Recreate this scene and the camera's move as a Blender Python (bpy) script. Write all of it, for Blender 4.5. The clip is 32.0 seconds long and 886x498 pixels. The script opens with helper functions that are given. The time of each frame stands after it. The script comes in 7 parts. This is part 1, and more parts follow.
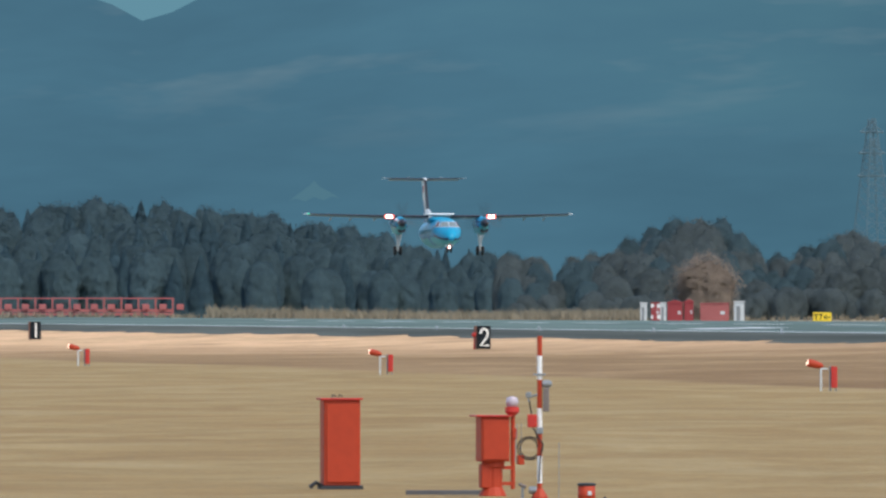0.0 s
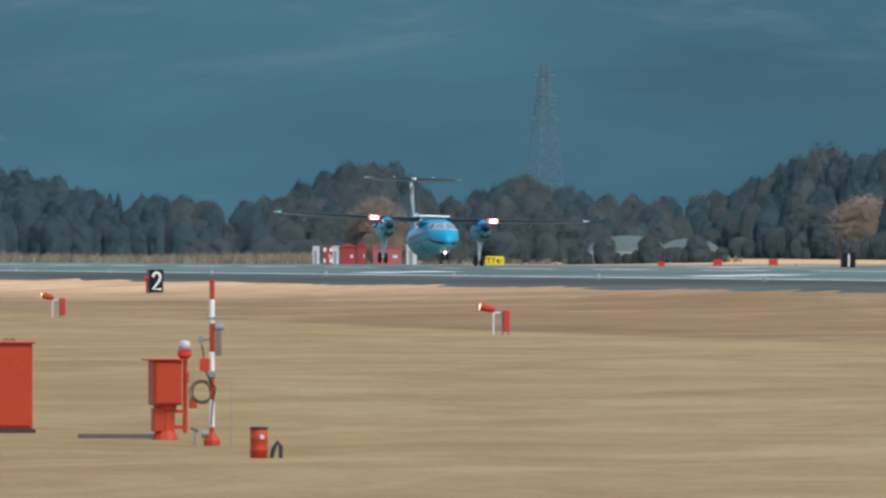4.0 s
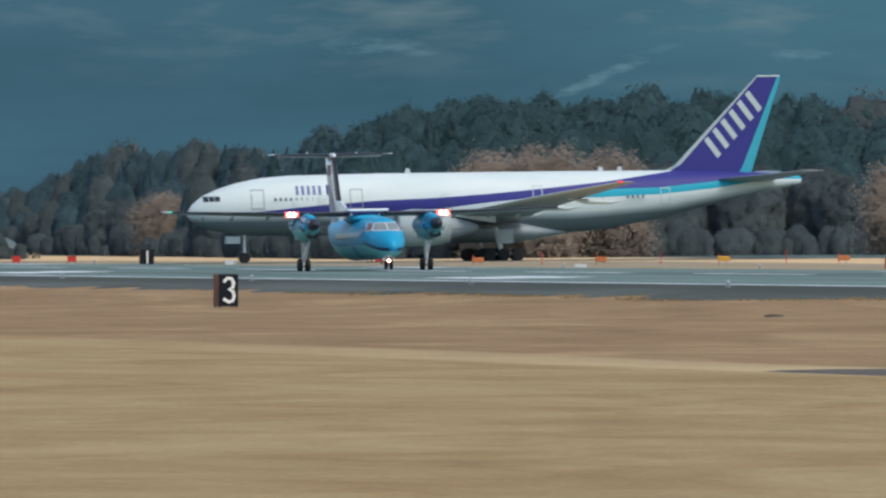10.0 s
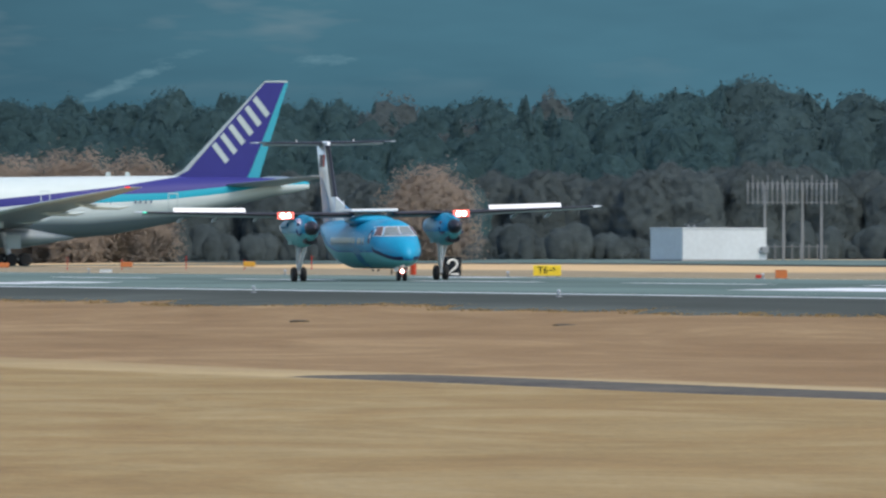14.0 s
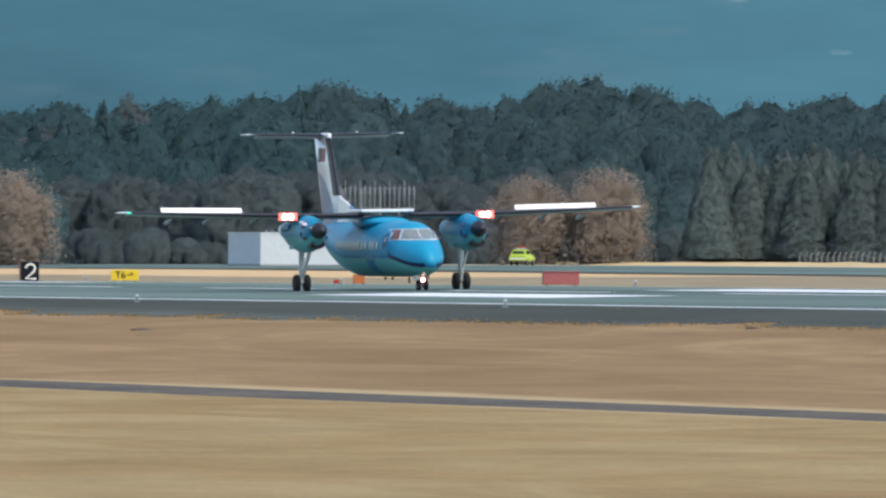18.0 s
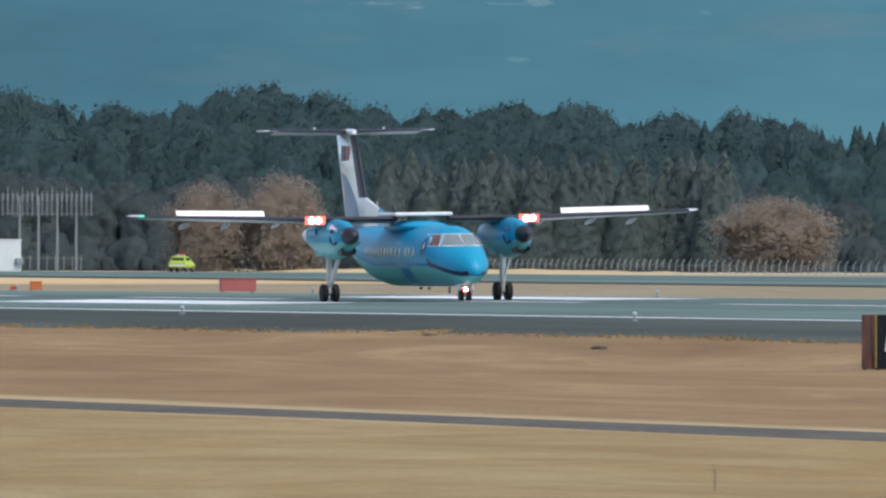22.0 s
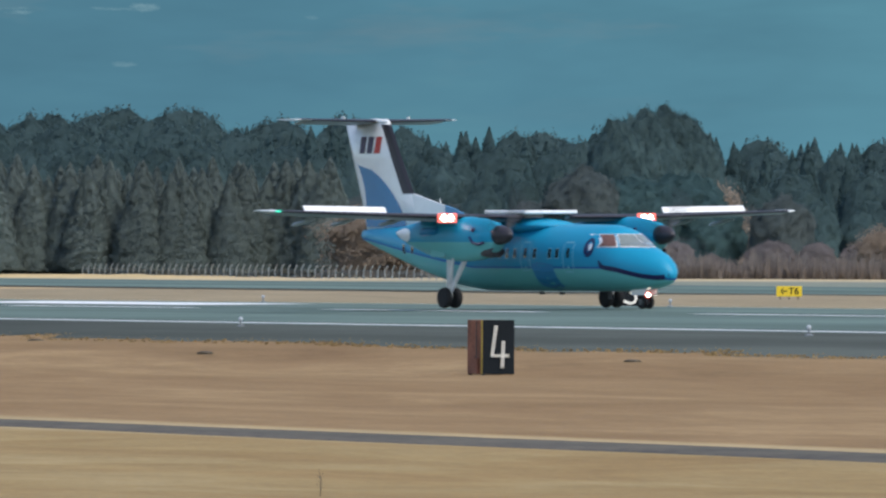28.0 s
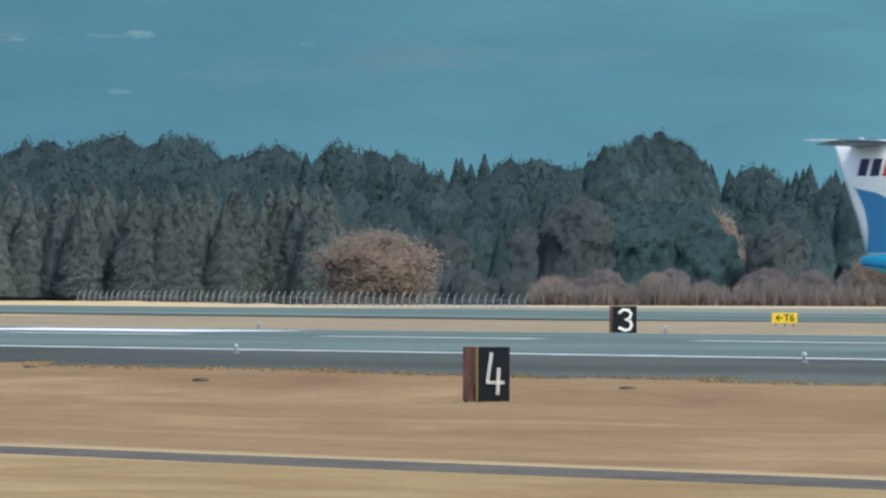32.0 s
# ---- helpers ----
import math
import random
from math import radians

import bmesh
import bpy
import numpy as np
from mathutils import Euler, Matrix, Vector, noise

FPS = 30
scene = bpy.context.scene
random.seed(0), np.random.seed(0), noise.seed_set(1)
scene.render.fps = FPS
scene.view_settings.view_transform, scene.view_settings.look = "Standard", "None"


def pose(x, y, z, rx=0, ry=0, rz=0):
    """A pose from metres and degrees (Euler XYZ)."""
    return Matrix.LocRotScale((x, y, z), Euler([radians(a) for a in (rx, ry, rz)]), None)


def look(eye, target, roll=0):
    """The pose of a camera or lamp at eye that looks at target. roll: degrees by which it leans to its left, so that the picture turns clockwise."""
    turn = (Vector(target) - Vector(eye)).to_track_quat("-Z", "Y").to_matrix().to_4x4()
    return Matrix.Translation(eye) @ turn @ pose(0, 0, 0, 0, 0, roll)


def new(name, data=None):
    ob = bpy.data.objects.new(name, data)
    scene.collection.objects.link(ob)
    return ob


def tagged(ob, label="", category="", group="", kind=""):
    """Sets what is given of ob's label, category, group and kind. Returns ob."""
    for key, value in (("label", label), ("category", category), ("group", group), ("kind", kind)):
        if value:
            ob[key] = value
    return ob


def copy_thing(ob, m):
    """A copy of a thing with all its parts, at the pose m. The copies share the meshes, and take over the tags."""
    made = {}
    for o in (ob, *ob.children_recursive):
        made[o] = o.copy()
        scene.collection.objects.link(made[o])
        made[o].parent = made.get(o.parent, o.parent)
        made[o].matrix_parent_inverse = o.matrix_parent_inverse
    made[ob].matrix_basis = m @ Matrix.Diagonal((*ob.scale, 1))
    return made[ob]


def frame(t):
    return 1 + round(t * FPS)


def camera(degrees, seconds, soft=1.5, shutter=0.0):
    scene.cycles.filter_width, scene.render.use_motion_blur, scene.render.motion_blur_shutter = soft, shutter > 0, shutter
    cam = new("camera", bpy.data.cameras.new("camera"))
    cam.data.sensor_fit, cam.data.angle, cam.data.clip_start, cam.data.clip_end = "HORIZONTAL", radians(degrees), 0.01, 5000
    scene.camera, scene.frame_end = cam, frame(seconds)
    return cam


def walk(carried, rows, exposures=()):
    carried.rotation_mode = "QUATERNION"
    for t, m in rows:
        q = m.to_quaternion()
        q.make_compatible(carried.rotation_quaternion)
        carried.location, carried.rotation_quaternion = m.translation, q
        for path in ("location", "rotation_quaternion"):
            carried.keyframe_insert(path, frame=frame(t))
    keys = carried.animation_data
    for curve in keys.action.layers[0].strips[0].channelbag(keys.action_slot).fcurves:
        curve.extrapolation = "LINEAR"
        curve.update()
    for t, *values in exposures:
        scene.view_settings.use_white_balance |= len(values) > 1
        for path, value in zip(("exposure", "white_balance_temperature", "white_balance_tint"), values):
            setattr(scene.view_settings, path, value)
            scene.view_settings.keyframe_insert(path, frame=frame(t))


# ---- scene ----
LENS = 3.2660
EYE = 2.855
cam = camera(LENS, 32.0, soft=2.4, shutter=0.5)
# seconds, compass bearing from the runway's line, tilt above level
PATH = [
    (0.0, 6.9685, 0.2164),
    (0.5, 7.1117, 0.1776),
    (1.0, 7.2397, 0.1425),
    (1.5, 7.3960, 0.1106),
    (2.0, 7.5527, 0.0827),
    (2.5, 7.7128, 0.0533),
    (4.5, 8.3657, 0.0024),
    (5.0, 8.5989, 0.0082),
    (5.5, 8.8670, 0.0066),
    (6.0, 9.1064, -0.0017),
    (6.5, 9.3485, -0.0029),
    (7.0, 9.5368, -0.0089),
    (7.5, 9.7565, -0.0098),
    (8.0, 9.9979, -0.0073),
    (8.5, 10.1812, -0.0032),
    (9.0, 10.3694, -0.0032),
    (9.5, 10.5930, -0.0038),
    (10.0, 10.7620, 0.0010),
    (10.5, 10.9263, -0.0054),
    (11.0, 11.1929, 0.0029),
    (11.5, 11.3682, 0.0107),
    (12.0, 11.5967, 0.0129),
    (12.5, 11.8111, 0.0137),
    (13.0, 12.0687, 0.0228),
    (13.5, 12.3149, 0.0253),
    (14.0, 12.5116, 0.0252),
    (14.5, 12.7011, 0.0249),
    (15.0, 12.9127, 0.0263),
    (15.5, 13.1547, 0.0271),
    (17.5, 13.9676, 0.0361),
    (18.0, 14.0681, 0.0484),
    (18.5, 14.2289, 0.0528),
    (19.0, 14.3668, 0.0561),
    (19.5, 14.4957, 0.0601),
    (20.0, 14.6976, 0.0622),
    (20.5, 14.9082, 0.0666),
    (21.0, 15.0717, 0.0705),
    (21.5, 15.1936, 0.0718),
    (22.0, 15.2584, 0.0779),
    (22.5, 15.3637, 0.0801),
    (23.0, 15.4956, 0.0814),
    (23.5, 15.6200, 0.0870),
    (24.0, 15.7412, 0.0852),
    (24.5, 15.8630, 0.0883),
    (25.0, 16.0034, 0.0929),
    (25.5, 16.1726, 0.0937),
    (26.0, 16.3641, 0.0945),
    (26.5, 16.4922, 0.1093),
    (28.5, 16.7295, 0.1082),
    (29.0, 16.7102, 0.2009),
    (29.5, 16.7070, 0.2115),
    (30.0, 16.7107, 0.2078),
    (30.5, 16.7277, 0.1971),
    (31.0, 16.7194, 0.2210),
    (31.5, 16.7075, 0.1965),
    (32.0, 16.7277, 0.2029),
]

# the tripod head leans a little as it pans
walk(cam, [(t, pose(0, 0, EYE, 90 + tilt, 0, -b) @ pose(0, 0, 0, 0, 0, 0.3 * (b - 6.97) / 9.76)) for t, b, tilt in PATH],
     exposures=((0, 0.68), (5, 0.63), (8, 0.52), (11, 0.46), (13, 0.52), (15, 0.64), (17.5, 0.70), (20, 0.68), (22, 0.60), (24, 0.60), (26, 0.59), (29, 0.59), (30, 0.68), (31, 0.81), (32, 0.82)))

# ---------------------------------------------------------------- light
SUN_BEARING, SUN_HEIGHT = 145.0, 55.0
world = bpy.data.worlds.new("sky")
scene.world = world
world.use_nodes = True
wn = world.node_tree
sky = wn.nodes.new("ShaderNodeTexSky")
sky.sky_type, sky.sun_disc = "NISHITA", False
sky.sun_elevation, sky.sun_rotation = radians(SUN_HEIGHT), radians(SUN_BEARING)
sky.air_density, sky.dust_density, sky.ozone_density = 1.0, 1.6, 1.2
wn.nodes["Background"].inputs[1].default_value = 0.15
wn.links.new(sky.outputs[0], wn.nodes["Background"].inputs[0])
sun_data = bpy.data.lights.new("sun", "SUN")
sun_data.energy, sun_data.angle, sun_data.color = 1.35, radians(20), (1.0, 0.905, 0.76)
sun = new("sun", sun_data)
sb, sh = radians(SUN_BEARING), radians(SUN_HEIGHT)
sun_way = Vector((math.sin(sb) * math.cos(sh), math.cos(sb) * math.cos(sh), math.sin(sh)))
sun.matrix_world = look(sun_way * 300, (0, 0, 0))


# ---------------------------------------------------------------- materials
def mat(name, base, rough=0.6, metal=0.0, var=0.12, size=1.0, bump=0.0, spec=0.4, isle=0.0, stretch=(1, 1, 1), coat=0.0):
    """Principled material whose colour wanders at two scales; isle: shift per loose piece."""
    m = bpy.data.materials.new(name)
    m.use_nodes = True
    nt = m.node_tree
    p = nt.nodes["Principled BSDF"]
    p.inputs["Roughness"].default_value = rough
    p.inputs["Metallic"].default_value = metal
    p.inputs["Specular IOR Level"].default_value = spec
    p.inputs["Coat Weight"].default_value = coat
    co = nt.nodes.new("ShaderNodeTexCoord")
    mp = nt.nodes.new("ShaderNodeMapping")
    mp.inputs["Scale"].default_value = stretch
    nt.links.new(co.outputs["Object"], mp.inputs[0])
    big, fine = nt.nodes.new("ShaderNodeTexNoise"), nt.nodes.new("ShaderNodeTexNoise")
    for n, s in ((big, 0.6 / size), (fine, 7.0 / size)):
        n.inputs["Scale"].default_value = s
        n.inputs["Detail"].default_value = 4
        nt.links.new(mp.outputs[0], n.inputs["Vector"])
    add = nt.nodes.new("ShaderNodeMath")
    add.operation = "ADD"
    nt.links.new(big.outputs[0], add.inputs[0])
    nt.links.new(fine.outputs[0], add.inputs[1])
    last = add.outputs[0]
    if isle:
        geo = nt.nodes.new("ShaderNodeNewGeometry")
        mul = nt.nodes.new("ShaderNodeMath")
        mul.operation = "MULTIPLY_ADD"
        nt.links.new(geo.outputs["Random Per Island"], mul.inputs[0])
        mul.inputs[1].default_value = isle
        nt.links.new(last, mul.inputs[2])
        last = mul.outputs[0]
    rng = nt.nodes.new("ShaderNodeMapRange")
    rng.inputs["From Min"].default_value, rng.inputs["From Max"].default_value = 0.5, 1.5 + isle
    rng.inputs["To Min"].default_value, rng.inputs["To Max"].default_value = 1 - var, 1 + var
    nt.links.new(last, rng.inputs[0])
    mix = nt.nodes.new("ShaderNodeVectorMath")
    mix.operation = "SCALE"
    mix.inputs[0].default_value = base
    nt.links.new(rng.outputs[0], mix.inputs["Scale"])
    nt.links.new(mix.outputs[0], p.inputs["Base Color"])
    if bump:
        bp = nt.nodes.new("ShaderNodeBump")
        bp.inputs["Strength"].default_value = 0.5
        bp.inputs["Distance"].default_value = bump
        nt.links.new(fine.outputs[0], bp.inputs["Height"])
        nt.links.new(bp.outputs[0], p.inputs["Normal"])
    return m


def glow(name, colour, strength):
    m = bpy.data.materials.new(name)
    m.use_nodes = True
    p = m.node_tree.nodes["Principled BSDF"]
    p.inputs["Base Color"].default_value = (*colour, 1)
    p.inputs["Emission Color"].default_value = (*colour, 1)
    p.inputs["Emission Strength"].default_value = strength
    return m


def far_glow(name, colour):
    """Distant surface with haze put into an even glow of its own; no lamp lights it."""
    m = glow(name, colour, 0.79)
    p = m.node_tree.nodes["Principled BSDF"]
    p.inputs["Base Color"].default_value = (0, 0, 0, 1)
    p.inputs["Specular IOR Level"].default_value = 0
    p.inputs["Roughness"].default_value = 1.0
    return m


def ramp_node(nt, stops, source, interpolation="LINEAR"):
    r = nt.nodes.new("ShaderNodeValToRGB")
    r.color_ramp.interpolation = interpolation
    el = r.color_ramp.elements
    while len(el) < len(stops):
        el.new(0.5)
    for e, (pos, c) in zip(el, stops):
        e.position, e.color = pos, (*c, 1)
    nt.links.new(source, r.inputs[0])
    return r


def noise_node(nt, vector, scale, detail=5, rough=0.55, stretch=(1, 1, 1), twist=0.0, turn=0.0):
    mp = nt.nodes.new("ShaderNodeMapping")
    mp.vector_type = "TEXTURE"
    mp.inputs["Scale"].default_value = tuple(1 / q for q in stretch)
    mp.inputs["Rotation"].default_value = (0, 0, radians(turn))
    nt.links.new(vector, mp.inputs[0])
    n = nt.nodes.new("ShaderNodeTexNoise")
    n.inputs["Scale"].default_value, n.inputs["Detail"].default_value, n.inputs["Roughness"].default_value = scale, detail, rough
    n.inputs["Distortion"].default_value = twist
    nt.links.new(mp.outputs[0], n.inputs["Vector"])
    return n


def math_node(nt, op, a, b=None, c=None):
    n = nt.nodes.new("ShaderNodeMath")
    n.operation = op
    for i, v in enumerate((a, b, c)):
        if v is None:
            continue
        if isinstance(v, (int, float)):
            n.inputs[i].default_value = v
        else:
            nt.links.new(v, n.inputs[i])
    return n.outputs[0]


def mix_node(nt, fac, a, b, mode="MIX"):
    n = nt.nodes.new("ShaderNodeMix")
    n.data_type, n.blend_type = "RGBA", mode
    for s, v in ((n.inputs[0], fac), (n.inputs[6], a), (n.inputs[7], b)):
        if isinstance(v, (int, float)):
            s.default_value = v
        elif isinstance(v, tuple):
            s.default_value = (*v, 1)
        else:
            nt.links.new(v, s)
    return n.outputs[2]


def step_node(nt, value, x0, x1, y0, y1):
    r = nt.nodes.new("ShaderNodeMapRange")
    for k, v in zip(("From Min", "From Max", "To Min", "To Max"), (x0, x1, y0, y1)):
        r.inputs[k].default_value = v
    nt.links.new(value, r.inputs[0])
    return r.outputs[0]


def leaf_material(name, base, var, passing=0.5):
    """Thin foliage: part of the light shines through; each spray differs a little."""
    m = bpy.data.materials.new(name)
    m.use_nodes = True
    nt = m.node_tree
    nt.nodes.remove(nt.nodes["Principled BSDF"])
    geo = nt.nodes.new("ShaderNodeNewGeometry")
    n = noise_node(nt, geo.outputs["Position"], 0.8, 6, 0.75)
    clump = noise_node(nt, geo.outputs["Position"], 0.22, 3, 0.5)
    obj = nt.nodes.new("ShaderNodeObjectInfo")
    f = math_node(nt, "MULTIPLY_ADD", geo.outputs["Random Per Island"], 2.0 * var, 1.0 - 1.0 * var)
    f = math_node(nt, "MULTIPLY_ADD", n.outputs[0], 8.0 * var, math_node(nt, "SUBTRACT", f, 4.0 * var))
    f = math_node(nt, "MULTIPLY_ADD", clump.outputs[0], 4.0 * var, math_node(nt, "SUBTRACT", f, 2.0 * var))
    f = math_node(nt, "MULTIPLY_ADD", obj.outputs["Random"], 0.16, math_node(nt, "SUBTRACT", f, 0.08))
    v = nt.nodes.new("ShaderNodeVectorMath")
    v.operation = "SCALE"
    v.inputs[0].default_value = base
    nt.links.new(f, v.inputs["Scale"])
    d, t, x = nt.nodes.new("ShaderNodeBsdfDiffuse"), nt.nodes.new("ShaderNodeBsdfTranslucent"), nt.nodes.new("ShaderNodeMixShader")
    x.inputs[0].default_value = passing
    nt.links.new(v.outputs[0], d.inputs[0])
    nt.links.new(v.outputs[0], t.inputs[0])
    bump = nt.nodes.new("ShaderNodeBump")
    bump.inputs["Strength"].default_value, bump.inputs["Distance"].default_value = 0.6, 0.6
    nt.links.new(n.outputs[0], bump.inputs["Height"])
    nt.links.new(bump.outputs[0], d.inputs["Normal"])
    nt.links.new(d.outputs[0], x.inputs[1])
    nt.links.new(t.outputs[0], x.inputs[2])
    nt.links.new(x.outputs[0], nt.nodes["Material Output"].inputs[0])
    return m


def grass_material():
    """Winter turf: tan and straw mowing bands, a redder verge along the runway, worn dark patches."""
    m = bpy.data.materials.new("dry_turf")
    m.use_nodes = True
    nt = m.node_tree
    p = nt.nodes["Principled BSDF"]
    p.inputs["Roughness"].default_value = 0.9
    p.inputs["Specular IOR Level"].default_value = 0.12
    co = nt.nodes.new("ShaderNodeTexCoord").outputs["Object"]
    sep = nt.nodes.new("ShaderNodeSeparateXYZ")
    nt.links.new(co, sep.inputs[0])
    x = sep.outputs[0]
    bands = noise_node(nt, co, 0.06, 6, 0.66, (2.4, 0.7, 1), 1.2, -12)
    tan = ramp_node(nt, [(0.28, (0.258, 0.166, 0.070)), (0.42, (0.296, 0.200, 0.085)), (0.52, (0.320, 0.228, 0.102)), (0.63, (0.358, 0.268, 0.132)), (0.78, (0.298, 0.192, 0.084))], bands.outputs[0])
    patches = noise_node(nt, co, 0.04, 6, 0.66, (2.6, 0.4, 1), 1.0, -12)
    red = ramp_node(nt, [(0.25, (0.196, 0.118, 0.055)), (0.40, (0.238, 0.149, 0.070)), (0.53, (0.274, 0.178, 0.087)), (0.64, (0.338, 0.228, 0.115)), (0.76, (0.226, 0.140, 0.066))], patches.outputs[0])
    wob = noise_node(nt, co, 0.02, 3, 0.5, (1, 0.4, 1))
    edge = math_node(nt, "MULTIPLY_ADD", wob.outputs[0], 9.0, x)
    verge = nt.nodes.new("ShaderNodeMapRange")
    verge.inputs["From Min"].default_value, verge.inputs["From Max"].default_value = 84.5, 87.5
    nt.links.new(edge, verge.inputs[0])
    farther = nt.nodes.new("ShaderNodeMapRange")
    farther.inputs["From Min"].default_value, farther.inputs["From Max"].default_value = 190, 200
    nt.links.new(x, farther.inputs[0])
    col = mix_node(nt, verge.outputs[0], tan.outputs[0], red.outputs[0])
    straw = ramp_node(nt, [(0.3, (0.245, 0.198, 0.122)), (0.7, (0.34, 0.275, 0.175))], patches.outputs[0])
    col = mix_node(nt, farther.outputs[0], col, straw.outputs[0])
    gold = math_node(nt, "MULTIPLY", step_node(nt, edge, 300, 303, 0.0, 1.0), step_node(nt, edge, 341, 338, 0.0, 1.0))
    gold = math_node(nt, "MULTIPLY", gold, step_node(nt, sep.outputs[1], 1195, 1240, 0.0, 0.85))
    col = mix_node(nt, gold, col, (0.66, 0.46, 0.24))
    # unmown pale margins along the drain, and the bleached slope below the wood
    margin = nt.nodes.new("ShaderNodeMapRange")
    margin.interpolation_type = "SMOOTHSTEP"
    margin.inputs["From Min"].default_value, margin.inputs["From Max"].default_value = 4.2, 2.2
    nt.links.new(math_node(nt, "ABSOLUTE", math_node(nt, "SUBTRACT", edge, 83.6)), margin.inputs[0])
    col = mix_node(nt, math_node(nt, "MULTIPLY", margin.outputs[0], step_node(nt, sep.outputs[1], 350, 480, 0.75, 0.05)), col, (0.470, 0.365, 0.200))
    slope = nt.nodes.new("ShaderNodeMapRange")
    slope.inputs["From Min"].default_value, slope.inputs["From Max"].default_value = 384, 387
    nt.links.new(x, slope.inputs[0])
    sedge = mix_node(nt, step_node(nt, sep.outputs[1], 1320, 1400, 0.0, 1.0), (0.20, 0.225, 0.185), (0.56, 0.45, 0.27))
    col = mix_node(nt, math_node(nt, "MULTIPLY", slope.outputs[0], 0.9), col, sedge)
    # the far end of the verge is painted paler, as sunlit through a cloud gap
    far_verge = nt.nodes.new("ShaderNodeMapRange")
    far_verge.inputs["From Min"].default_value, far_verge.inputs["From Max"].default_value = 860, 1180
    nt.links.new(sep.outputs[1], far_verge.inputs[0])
    sunlit_tone = math_node(nt, "MULTIPLY", math_node(nt, "MULTIPLY", far_verge.outputs[0], step_node(nt, patches.outputs[0], 0.36, 0.58, 0.45, 1.0)), verge.outputs[0])
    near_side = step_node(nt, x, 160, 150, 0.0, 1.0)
    col = mix_node(nt, math_node(nt, "MULTIPLY", sunlit_tone, near_side), col, (0.70, 0.46, 0.26))
    fine = noise_node(nt, co, 6.0, 6, 0.8, (1.0, 0.14, 1), 0.3, -12)
    mid = noise_node(nt, co, 0.9, 6, 0.75, (1.0, 0.30, 1), 0.8, -12)
    clump = noise_node(nt, co, 0.2, 5, 0.65, (1.0, 0.28, 1), 1.2, -12)
    shade = math_node(nt, "MULTIPLY_ADD", fine.outputs[0], 0.58, 0.28)
    shade1 = math_node(nt, "MULTIPLY_ADD", clump.outputs[0], 0.42, shade)
    shade2 = math_node(nt, "MULTIPLY_ADD", mid.outputs[0], 0.36, shade1)
    v = nt.nodes.new("ShaderNodeVectorMath")
    v.operation = "SCALE"
    nt.links.new(col, v.inputs[0])
    nt.links.new(shade2, v.inputs["Scale"])
    nt.links.new(v.outputs[0], p.inputs["Base Color"])
    bp = nt.nodes.new("ShaderNodeBump")
    bp.inputs["Strength"].default_value, bp.inputs["Distance"].default_value = 0.6, 0.06
    nt.links.new(fine.outputs[0], bp.inputs["Height"])
    nt.links.new(bp.outputs[0], p.inputs["Normal"])
    return m


def asphalt_material(name, base, wear, shine=0.12):
    m = bpy.data.materials.new(name)
    m.use_nodes = True
    nt = m.node_tree
    p = nt.nodes["Principled BSDF"]
    p.inputs["Roughness"].default_value = 0.8
    p.inputs["Specular IOR Level"].default_value = shine
    co = nt.nodes.new("ShaderNodeTexCoord").outputs["Object"]
    lanes = noise_node(nt, co, 0.12, 4, 0.6, (1, 0.02, 1))
    spots = noise_node(nt, co, 0.05, 6, 0.65, (1, 0.3, 1))
    grain = noise_node(nt, co, 9.0, 3, 0.6)
    f = math_node(nt, "MULTIPLY_ADD", spots.outputs[0], 0.6, lanes.outputs[0])
    f = math_node(nt, "MULTIPLY_ADD", grain.outputs[0], 0.2, f)
    r = ramp_node(nt, [(0.55, tuple(c * (1 - wear) for c in base)), (0.85, base), (1.0, tuple(c * (1 + wear) for c in base))], f)
    nt.links.new(r.outputs[0], p.inputs["Base Color"])
    return m


def livery(name, stops, mask=None):
    """Glossy paint in stops of height (object z), wavering softly along the body."""
    m = bpy.data.materials.new(name)
    m.use_nodes = True
    nt = m.node_tree
    p = nt.nodes["Principled BSDF"]
    p.inputs["Roughness"].default_value = 0.42
    p.inputs["Specular IOR Level"].default_value = 0.25
    p.inputs["Coat Weight"].default_value = 0.05
    co = nt.nodes.new("ShaderNodeTexCoord").outputs["Object"]
    sep = nt.nodes.new("ShaderNodeSeparateXYZ")
    nt.links.new(co, sep.inputs[0])
    h = sep.outputs[2]
    if mask:
        h = mask(nt, sep)
    n = math_node(nt, "MULTIPLY", h, 0.1)
    r = ramp_node(nt, [(z * 0.1, c) for z, c in stops], n, "CONSTANT")
    dirt = noise_node(nt, co, 1.3, 5, 0.6, (0.4, 1, 1))
    s = math_node(nt, "MULTIPLY_ADD", dirt.outputs[0], 0.16, 0.91)
    v = nt.nodes.new("ShaderNodeVectorMath")
    v.operation = "SCALE"
    nt.links.new(r.outputs[0], v.inputs[0])
    nt.links.new(s, v.inputs["Scale"])
    nt.links.new(v.outputs[0], p.inputs["Base Color"])
    return m


FIELDS = [(2476, 361, 190, 34, 0.02, 0.40), (2892, 309, 190, 24, 0.42, 0.45), (3236, 345, 130, 26, 0.05, 0.40), (2560, 345, 80, 14, 0.1, 0.25), (2980, 352, 120, 16, 0.2, 0.25),
          (4669, 472, 150, 9, 0.0, 0.8), (4880, 472, 110, 8, 0.0, 0.8), (4893, 374, 50, 11, 0.0, 0.7), (4706, 465, 76, 9, 0.0, 0.7), (4925, 476, 64, 18, 0.0, 0.9), (5224, 458, 28, 9, 0.0, 0.6)]


